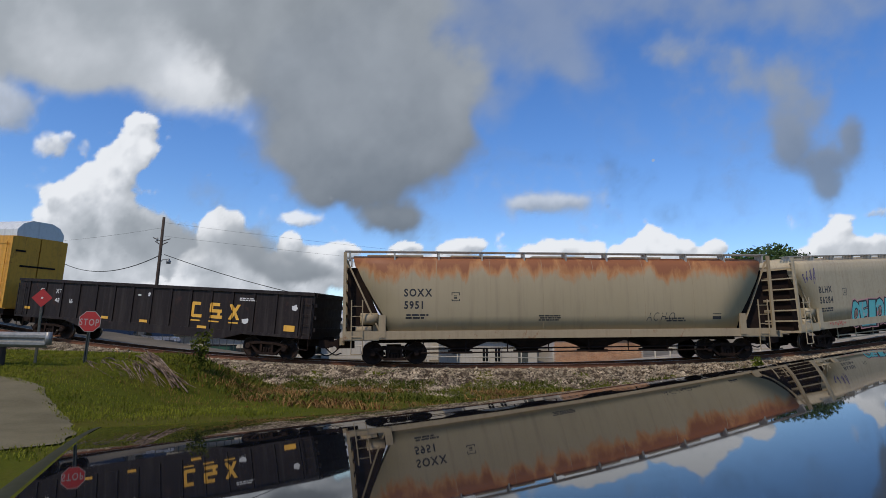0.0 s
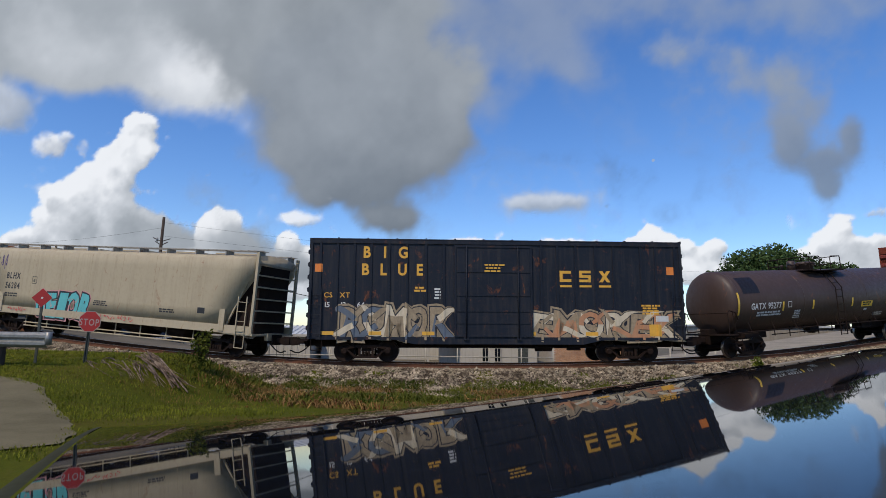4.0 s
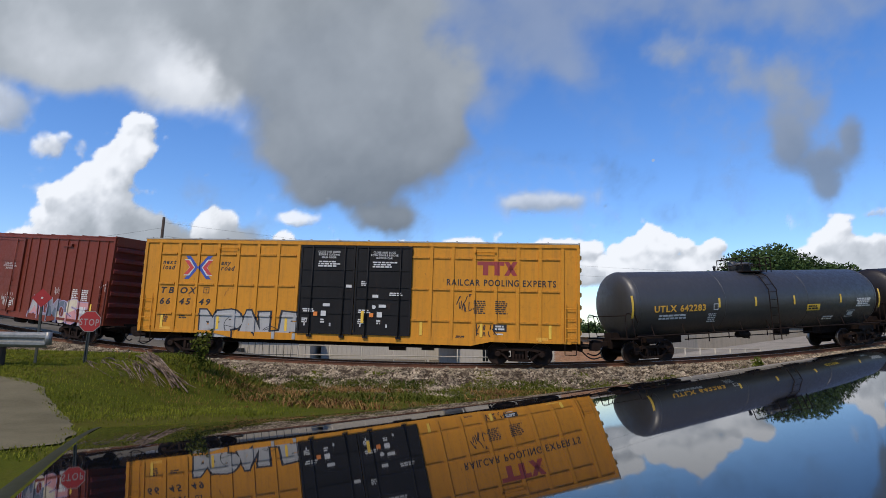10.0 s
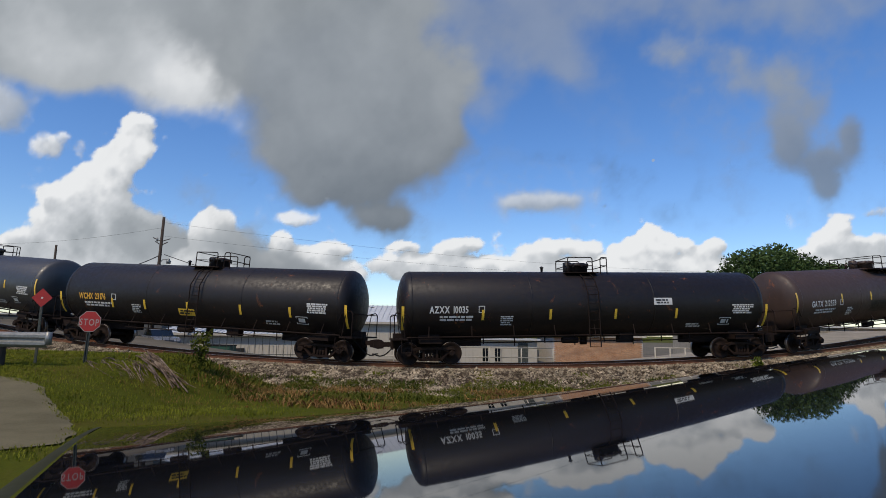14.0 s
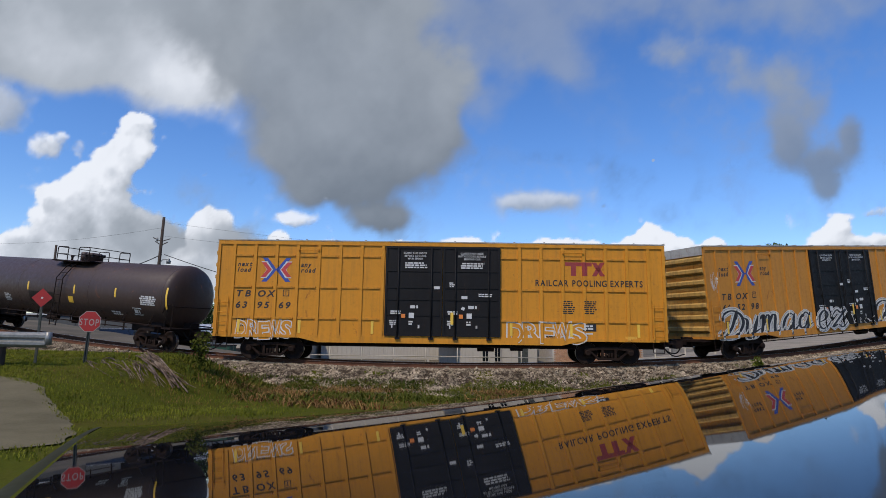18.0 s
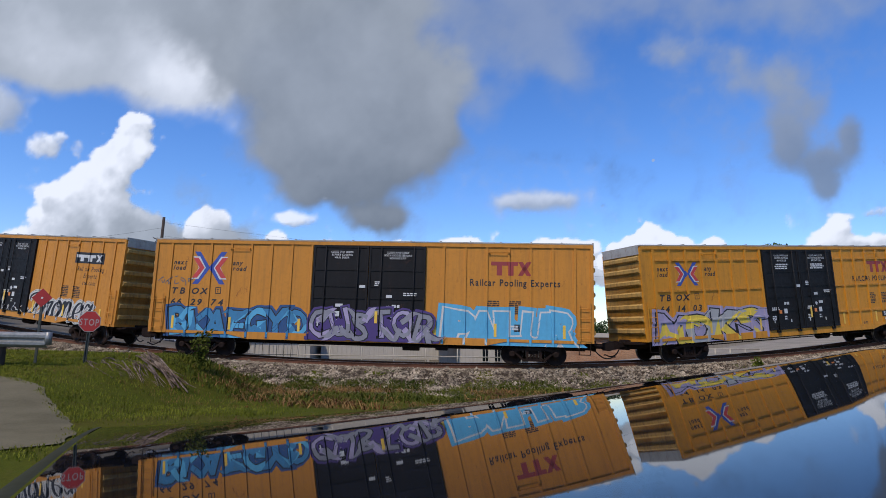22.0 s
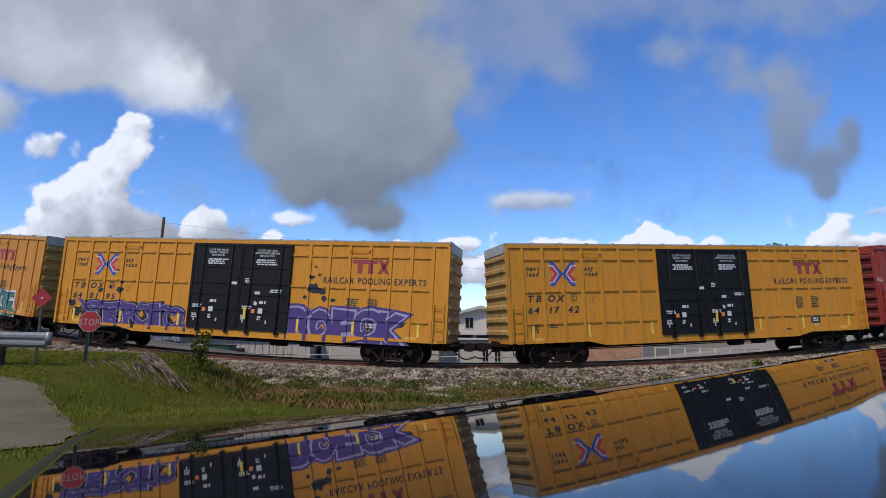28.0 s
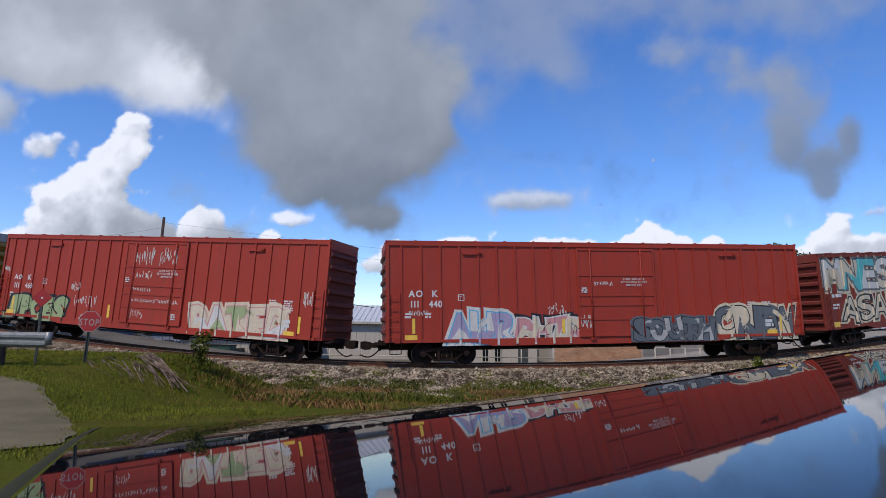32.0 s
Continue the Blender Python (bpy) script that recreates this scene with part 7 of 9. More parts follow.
def old_red_boxcar(u_mid):
    """Older box car, whole side covered with pale graffiti."""
    L, zt, rnd = 16.2, 4.72, random.Random(8)
    h, e = 8.1, -8.1
    root = thing("boxcar", Matrix(), "rusty dark red box car covered with pale graffiti", "boxcar")
    box_body(root, L, zt, M_RUSTRED, M_RED_END, M_RUSTRED)
    us = [0.5 + 0.76 * k for k in range(21)]
    spans = (posts(root, us, L, 0.95, zt - 0.24, M_RUSTRED, 0.08), [])
    for lab, p in (("tall pale spray-painted letters", spray("MNES", e + 0.35, e + 6.6, 2.85, 4.4, [M_SPRAY_WHITE, M_SPRAY_CREAM, M_SPRAY_AQUA], M_SPRAY_GREY, M_SPRAY_CREAM, 81, FLAT, 0.04)),
                   ("cream looping spray-painted letters", spray("ASAR", e + 1.7, e + 7.2, 1.2, 2.5, [M_SPRAY_CREAM, M_SPRAY_CREAM], M_SPRAY_BLACK, M_SPRAY_CREAM, 82, FLAT, 0.02))):
        paint_on(root, p, spans, lab)
    lettering(root, "lettering", M_WHITE, lambda bm: (bars(bm, e + 0.8, e + 2.0, 2.45, 2.7, 1, rnd, FLAT), bars(bm, e + 0.8, e + 1.4, 1.9, 2.2, 2, rnd, FLAT)), "small white stencilled print", spans)
    lettering(root, "reflector", M_STRIP, lambda bm: rect(bm, e + 0.7, e + 1.2, 1.05, 1.3, FLAT, 0.017), "yellow reflective strip", spans)
    for s in (-1, 1):
        add_ladder(root, s * (h - 0.30), 1.15, -W - 0.04, 5, M_RUSTRED, "rusty side ladder")
    running_gear(root, L, u_mid)


# ---------------------------------------------------------------- tank cars
def tank_car(u_mid, L, m, label, mark, number, gold, deck="wide", ladder_u=None, strips=(), seed=1, extra=None, r=1.5, zc=2.70, product=False, walk_bar=True, lw=0.75):
    rnd = random.Random(seed)
    h, e = L / 2, -L / 2
    root = thing("tank_car", Matrix(), label, "tank car", "tank cars of the train")
    bm = bmesh.new()
    prof = [(-h + 0.50 * (1 - math.sqrt(max(0, 1 - (k / 10) ** 2))), r * k / 10) for k in (1, 3, 5, 6.5, 8, 9, 9.6, 10)]
    xs = [prof[-1][0] + 0.001]
    prof = prof + [(-x, q) for x, q in prof[::-1]]
    lathe(bm, prof, "x", 56, (0, 0, zc))
    part("shell", bm, m, root, "black painted steel tank shell")
    for x in (-h * 0.33, h * 0.33, -h + 0.54, h - 0.54):
        bm = bmesh.new()
        lathe(bm, [(-0.02, r - 0.02), (-0.02, r + 0.006), (0.02, r + 0.006), (0.02, r - 0.02)], "x", 56, (x, 0, zc))
        part("weld_band", bm, m, root)
    put = side_round(r, zc)
    # stub sills, bolsters and the long line along the foot of the tank
    for s in (-1, 1):
        bm = bmesh.new()
        a, b = sorted((s * (h - 3.6), s * (h + 0.15)))
        bx(bm, a, b, -0.25, 0.25, 0.72, 1.30)
        p, q = sorted((s * (h - 0.85), s * (h - 1.75)))
        bx(bm, p, q, -1.30, 1.30, 0.86, 1.06)
        prism(bm, [(p, 1.06), (q, 1.06), (q - 0.1, 1.75), (p + 0.1, 1.75)], -0.75, -0.65)
        prism(bm, [(p, 1.06), (q, 1.06), (q - 0.1, 1.75), (p + 0.1, 1.75)], 0.65, 0.75)
        bx(bm, *sorted((s * (h - 0.35), s * (h + 0.22))), -1.40, 1.40, 1.02, 1.08)
        part("stub_sill", bm, M_UNDER, root, "dark brown steel end sill")
        bm = bmesh.new()
        for y in (-1.36, 1.36):
            pipe(bm, [(s * (h + 0.18), y, 1.08), (s * (h + 0.18), y, 2.02), (s * (h + 0.08), y, 2.12), (s * (h - 0.30), y, 2.02), (s * (h - 0.42), y, 1.7)], 0.022)
            pipe(bm, [(s * (h - 0.25), y, 1.08), (s * (h - 0.12), y, 2.05)], 0.018)
        pipe(bm, [(s * (h + 0.18), -1.36, 2.02), (s * (h + 0.18), 1.36, 2.02)], 0.02)
        part("end_railing", bm, M_UNDER, root, "black pipe end railing")
        bm = bmesh.new()
        pipe(bm, [(s * (h - 0.1), -1.40, 1.05), (s * (h - 0.1), -1.40, 0.52), (s * (h - 0.5), -1.40, 0.52), (s * (h - 0.5), -1.40, 1.05)], 0.018)
        part("stirrup", bm, M_UNDER, root)
    bm = bmesh.new()
    for y in (-1.38, 1.38):
        pipe(bm, [(-h + 0.3, y, 1.12), (h - 0.3, y, 1.12)], 0.03, 6)
        for i in range(9):
            x = -h + 1.2 + (L - 2.4) * i / 8
            pipe(bm, [(x, y, 1.12), (x + 0.04, y * 0.86, 1.55)], 0.02)
    part("side_handrail", bm, M_UNDER, root, "black pipe rail along the tank foot")
    bm = bmesh.new()
    pipe(bm, [(-h + 3.4, -0.7, 0.86), (h - 3.4, -0.7, 0.86)], 0.025)
    for i in range(8):
        x = -h + 3.6 + (L - 7.2) * i / 7
        pipe(bm, [(x, -0.7, 0.80 - 0.1 * (i % 2)), (x, -0.7, 1.35)], 0.025)
    tube(bm, (-1.2, -0.6, 0.92), (-0.5, -0.6, 0.92), 0.14, 10)
    bx(bm, 1.4, 2.0, -0.7, -0.3, 0.78, 1.2)
    tube(bm, (0, 0, 0.70), (0, 0, 1.25), 0.16, 12)
    part("brake_rigging", bm, M_UNDER, root)
    # top deck with dome, valves and rails
    dx = 0.0 if ladder_u is None else ladder_u - h
    zt = zc + r
    bm = bmesh.new()
    lathe(bm, [(zt - 0.08, 0.42), (zt + 0.24, 0.42), (zt + 0.26, 0.46), (zt + 0.34, 0.46), (zt + 0.40, 0.30)], "z", 20, (dx, 0, 0))
    for k in range(8):
        a = k * 0.785
        bx(bm, dx + 0.47 * math.cos(a) - 0.03, dx + 0.47 * math.cos(a) + 0.03, 0.47 * math.sin(a) - 0.03, 0.47 * math.sin(a) + 0.03, zt + 0.2, zt + 0.36)
    part("manway", bm, m, root, "bolted dome cover on top")
    bm = bmesh.new()
    if deck == "wide":
        for y in (-0.9, 0.9):
            bx(bm, dx - 1.15, dx + 1.15, y - 0.35, y + 0.35, zt - 0.16, zt - 0.12)
        for x in (-1.15, 1.15):
            bx(bm, dx + x - 0.3, dx + x + 0.3, -1.2, 1.2, zt - 0.12, zt - 0.08)
    else:
        bx(bm, dx - 0.9, dx + 0.6, -0.9, 0.9, zt - 0.12, zt - 0.08)
    part("deck", bm, M_UNDER, root, "steel grating deck")
    runs = {"wide": ((-1.2, -0.40), (0.42, 1.2)), "one": ((-0.75, 0.38), (0.75, 1.05))}[deck]
    for a, b in runs:
        bm = bmesh.new()
        for y in (-1.1, 1.1) if deck == "wide" else (-0.75, 0.75):
            pipe(bm, [(dx + a, y, zt - 0.15), (dx + a, y, zt + 0.52), (dx + a + 0.06, y, zt + 0.58), (dx + b - 0.06, y, zt + 0.58), (dx + b, y, zt + 0.52), (dx + b, y, zt - 0.15)], 0.022)
            pipe(bm, [(dx + a, y, zt + 0.22), (dx + b, y, zt + 0.22)], 0.016)
        x = a if abs(a) > abs(b) else b
        for z in (0.22, 0.58):
            pipe(bm, [(dx + x, -1.1 if deck == "wide" else -0.75, zt + z), (dx + x, 1.1 if deck == "wide" else 0.75, zt + z)], 0.02)
        part("deck_railing", bm, M_UNDER, root, "black pipe deck railing")
    bm = bmesh.new()
    lathe(bm, [(zt - 0.05, 0.2), (zt + 0.42, 0.2), (zt + 0.46, 0.12)], "z", 14, (dx - (0.85 if deck == "wide" else 0.45), 0.1, 0))
    lathe(bm, [(zt - 0.05, 0.05), (zt + 0.16, 0.06), (zt + 0.2, 0.1), (zt + 0.26, 0.02)], "z", 8, (dx - 1.7, 0, 0))
    part("valve_housing", bm, m, root, "black valve housing")
    # ladder up the flank
    bm = bmesh.new()
    for x in (-0.24, 0.24):
        pipe(bm, [(dx + x, -r - 0.12, 0.62), (dx + x, -r - 0.12, zc + 0.45), (dx + x, -r * 0.80, zc + r * 0.74), (dx + x, -r * 0.45, zt - 0.1)], 0.024)
    z = 0.66
    while z < zt - 0.15:
        y = -r - 0.12 if z < zc + 0.45 else -r - 0.12 + (r + 0.12 - r * 0.45) * ((z - zc - 0.45) / (zt - 0.1 - zc - 0.45)) ** 1.5
        pipe(bm, [(dx - 0.24, y, z), (dx + 0.24, y, z)], 0.014)
        z += 0.36
    part("ladder", bm, M_UNDER, root, "black steel side ladder")
    # lettering
    m_mark = M_GOLD if gold else M_WHITE

    zl = zc - 0.36

    def marks_2(bm):
        words(bm, mark + " " + number, e + 1.25, zl - 0.02, 0.38, put, lw, 0.034, 0, 0.0, 0.008)
    lettering(root, "lettering", m_mark, marks_2, "stencilled reporting mark")

    def prints_2(bm):
        bars(bm, e + 1.5, e + 3.3, zl - 0.36, zl - 0.12, 2, rnd, put, 0.008)
        bars(bm, e + 4.2, e + 4.75, zl - 0.55, zl - 0.15, 5, rnd, put, 0.008)
        bars(bm, h - 4.0, h - 3.2, zl - 0.72, zl - 0.52, 2, rnd, put, 0.008)
        bars(bm, h - 1.9, h - 0.85, zl - 0.15, zl + 0.28, 5, rnd, put, 0.008, 0, 0.25)
        x0, x1, z0, z1 = h - 2.45, h - 1.9, zl - 0.62, zl - 0.30
        for a, b, c, d in ((x0, x1, z0, z0 + 0.03), (x0, x1, z1 - 0.03, z1), (x0, x0 + 0.03, z0, z1), (x1 - 0.03, x1, z0, z1)):
            rect(bm, a, b, c, d, put, 0.008)
        bars(bm, x0 + 0.08, x1 - 0.08, z0 + 0.07, z1 - 0.07, 1, rnd, put, 0.008, 0, 0.1)
        x0 = e + 1.4 + 2.75 * lw
        for a, b, c, d in ((0, 0.26, 0, 0.03), (0, 0.26, 0.25, 0.28), (0, 0.03, 0, 0.28), (0.23, 0.26, 0, 0.28)):
            rect(bm, x0 + a, x0 + b, zl - 0.02 + c, zl - 0.02 + d, put, 0.008)
        if product:
            words(bm, "PROPYLENE OXIDE", h - 1.95, zl + 0.33, 0.17, put, 0.72, 0.02, 0, 0.01, 0.008)
    lettering(root, "lettering", M_WHITE, prints_2, "small white stencilled data")

    def yellow_2(bm):
        for u, z, t in strips:
            rect(bm, e + u, e + u + 0.11, zc + z, zc + z + t, put, 0.009, 0, 6)
    lettering(root, "reflector", M_STRIP, yellow_2, "yellow reflective strips")
    if extra:
        extra(root, put, e, zc, rnd)
    running_gear(root, L, u_mid, 1.3)


# ---------------------------------------------------------------- covered hoppers
def rusty_hopper_material():
    """Pale grey paint with orange rust bleeding down from the top seam."""
    m, nt, p = nodes_of("hopper_rust_bleed")
    tc = nt.nodes.new("ShaderNodeTexCoord")
    sp = nt.nodes.new("ShaderNodeSeparateXYZ")
    nt.links.new(tc.outputs["Object"], sp.inputs[0])
    top = ramp(nt, sp.outputs[2], 3.05, 4.2)
    n1, n2 = noise_node(nt, 0.9, 6, 0.62, (1.6, 1.6, 0.5), 0.4), noise_node(nt, 1.0, 5, 0.6, (4, 4, 0.3))
    add = nt.nodes.new("ShaderNodeMath")
    add.operation = "MULTIPLY_ADD"
    nt.links.new(top, add.inputs[0])
    add.inputs[1].default_value = 0.52
    nt.links.new(n1, add.inputs[2])
    c = mix(nt, ramp(nt, noise_node(nt, 0.5, 3), 0.35, 0.7, 0, 0.3), (0.33, 0.26, 0.15), (0.40, 0.325, 0.205))
    c = mix(nt, ramp(nt, n2, 0.5, 0.75, 0, 0.35), c, (0.17, 0.125, 0.08))
    c = mix(nt, ramp(nt, add.outputs[0], 0.70, 0.86, 0, 0.9), c, (0.40, 0.165, 0.045))
    c = mix(nt, ramp(nt, add.outputs[0], 0.84, 0.98, 0, 0.8), c, (0.20, 0.06, 0.02))
    nt.links.new(c, p.inputs["Base Color"])
    p.inputs["Roughness"].default_value = 0.65
    bump(nt, p, n1, 0.12, 0.02)
    return m


M_HOPPER_RUST = rusty_hopper_material()


def loft(bm, rings):
    """Rectangular rings (z, half length, half width), smooth over the flanks."""
    made = []
    for z, l, w in rings:
        row = []
        k = 12
        for x, y in [(-l + 2 * l * i / k, -w) for i in range(k + 1)] + [(l - 2 * l * i / k, w) for i in range(k + 1)]:
            row.append(bm.verts.new((x, y, z)))
        made.append(row)
    for a, b in zip(made, made[1:]):
        for i in range(len(a)):
            j = (i + 1) % len(a)
            bm.faces.new((a[i], a[j], b[j], b[i])).smooth = True
    bm.faces.new(made[0][::-1])
    bm.faces.new(made[-1])


def hopper_car(u_mid, L, rings, m, m_frame, label, mark, number, seed, mark_u, outlets=4, pieces=(), walkway=False):
    rnd = random.Random(seed)
    h, e = L / 2, -L / 2
    root = thing("hopper_car", Matrix(), label, "hopper car", "covered hopper cars of the train")
    bm = bmesh.new()
    loft(bm, rings)
    part("body", bm, m, root, "smooth pale grey hopper body")
    ws, zs = [q[2] for q in rings], [q[0] for q in rings]

    def put(x, z, lift):
        return (x, -float(np.interp(z, zs, ws)) - lift, z)
    for s in (-1, 1):
        bm = bmesh.new()
        a, b = sorted((s * 1.30, s * 1.46))
        bx(bm, -h + 0.1, h - 0.1, a, b, 1.02, 1.36)
        part("side_sill", bm, m_frame, root, "pale grey steel side sill")
        bm = bmesh.new()
        bx(bm, *sorted((s * (h - 1.5), s * h)), -1.44, 1.44, 0.98, 1.06)
        bx(bm, *sorted((s * (h - 0.1), s * (h + 0.1))), -0.5, 0.5, 0.80, 1.10)
        part("end_platform", bm, m_frame, root)
        for y in (-1.40, 1.40):
            bm = bmesh.new()
            bx(bm, s * (h - 0.12) - 0.06, s * (h - 0.12) + 0.06, y - 0.05, y + 0.05, 1.06, zs[-1] + 0.05)
            part("corner_post", bm, m_frame, root)
            bm = bmesh.new()
            pipe(bm, [(s * (h - 0.15), y * 0.9, zs[-1] - 0.2), (s * (h - 1.5), y * 0.9, 1.4)], 0.045, 4)
            part("end_brace", bm, m_frame, root)
        bm = bmesh.new()
        for i in range(6):
            bx(bm, s * (h - 0.12) - 0.04, s * (h - 0.12) + 0.04, -1.36, 1.36, 1.5 + 0.5 * i, 1.56 + 0.5 * i)
        part("end_rails", bm, m_frame, root)
        # dark wedge backing the open end: slope sheet rust with its shade in the colour
        bm = bmesh.new()
        prism(bm, [(s * (h - 0.22), 1.08), (s * (h - 1.72), 1.08), (s * (h - 1.72), 1.5), (s * (h - 0.62), 3.95), (s * (h - 0.22), 3.95)], -1.0, 1.0)
        part("shaded_end_bay", bm, M_UNDER, root, "rust-brown slope sheet, shade of the open end in its dark colour")
        add_ladder(root, s * (h - 0.62), 1.15, -1.44, 4, m_frame, "pale grey side ladder")
        bm = bmesh.new()
        bx(bm, s * (h - 1.62) - 0.14, s * (h - 1.62) + 0.14, -1.50, -1.40, 1.10, 2.0)
        part("jacking_post", bm, m_frame, root)
        bm = bmesh.new()
        pipe(bm, [(s * (h - 0.4), -1.44, 1.0), (s * (h - 0.4), -1.44, 0.45), (s * (h - 0.85), -1.44, 0.45), (s * (h - 0.85), -1.44, 1.0)], 0.02)
        part("stirrup", bm, m_frame, root)
    bm = bmesh.new()
    tube(bm, (-h + 0.75, -1.12, 1.85), (-h + 1.45, -1.12, 1.85), 0.24, 14)
    tube(bm, (-h + 0.55, -1.18, 1.42), (-h + 1.2, -1.18, 1.42), 0.15, 12)
    bx(bm, -h + 1.25, -h + 1.6, -1.1, -0.8, 1.3, 1.65)
    part("brake_cylinder", bm, m_frame, root, "pale brake cylinder on the end platform")
    # outlets
    span = L - 7.0
    for i in range(outlets):
        c = -span / 2 + span * (i + 0.5) / outlets
        w = span / outlets * 0.47
        bm = bmesh.new()
        loft(bm, [(0.50, 0.32, 0.55), (0.62, 0.42, 0.6), (1.05, w, 1.32)])
        part("outlet", bm, M_UNDER, root, "dark tapering discharge hopper", pose(c, 0, 0))
        bm = bmesh.new()
        bx(bm, c - 0.42, c + 0.42, -0.75, 0.75, 0.40, 0.50)
        part("outlet_gate", bm, M_UNDER, root)
    bm = bmesh.new()
    for z in (0.62, 0.46):
        pipe(bm, [(-h + 3.2, -1.2, z), (h - 3.2, -1.2, z)], 0.03)
    for i in range(8):
        x = -h + 3.3 + (L - 6.6) * i / 7
        pipe(bm, [(x, -1.2, 0.44), (x, -1.2, 1.05)], 0.025)
    bx(bm, -h + 1.2, h - 1.2, -0.2, 0.2, 0.86, 1.02)
    part("brake_rigging", bm, m_frame if walkway else M_UNDER, root)
    # roof hatches and running board
    zt = zs[-1]
    bm = bmesh.new()
    for y in (-1.05, 1.05):
        for i in range(4):
            bx(bm, -h + 0.1, h - 0.1, y - 0.28 + 0.15 * i, y - 0.20 + 0.15 * i, zt + 0.10, zt + 0.13)
        for i in range(11):
            x = -h + 0.3 + (L - 0.6) * i / 10
            bx(bm, x - 0.03, x + 0.03, y - 0.25, y + 0.25, zt - 0.25, zt + 0.10)
    part("running_board", bm, M_ROOF, root, "galvanised grating along the roof")
    for i in range(5):
        bm = bmesh.new()
        x = -h + 2.2 + (L - 4.4) * i / 4
        bx(bm, x - 1.2, x + 1.2, -0.35, 0.35, zt - 0.03, zt + 0.09)
        part("hatch", bm, m_frame, root)

    def marks_3(bm):
        words(bm, mark, e + mark_u, 2.75, 0.43, put, 0.84, 0.03, 0, 0.02)
        words(bm, number, e + mark_u, 2.25, 0.43, put, 0.84, 0.03, 0, 0.02)
        bars(bm, e + mark_u, e + mark_u + 1.0, 1.82, 2.05, 2, rnd, put)
        x0 = e + mark_u + 1.95
        for a, b, c, d in ((0, 0.34, 0, 0.03), (0, 0.34, 0.33, 0.36), (0, 0.03, 0, 0.36), (0.31, 0.34, 0, 0.36), (0.1, 0.22, 0.2, 0.23), (0.1, 0.22, 0.1, 0.16)):
            rect(bm, x0 + a, x0 + b, 2.55 + c, 2.55 + d, put)
        bars(bm, e + 8.1, e + 9.1, 1.72, 1.98, 3, rnd, put)
        bars(bm, h - 5.2, h - 4.2, 1.65, 1.85, 2, rnd, put)
        rect(bm, h - 3.0, h - 2.6, 1.75, 2.0, put)
    lettering(root, "lettering", M_BLACK, marks_3, "black stencilled lettering")
    for lab, p, spans in pieces:
        painted_parts(root, *p(put, e), lab)
    # vertical weld seams
    for i in range(1, 7):
        x = -h + 1.6 + (L - 3.2) * i / 7
        bm = bmesh.new()
        for za, zb in zip(zs, zs[1:]):
            patch(bm, [(x - 0.008, za), (x + 0.008, za), (x + 0.008, zb), (x - 0.008, zb)], put, 0.002)
        part("weld_seam", bm, M_HOPPER, root)
    running_gear(root, L, u_mid, 2.15)


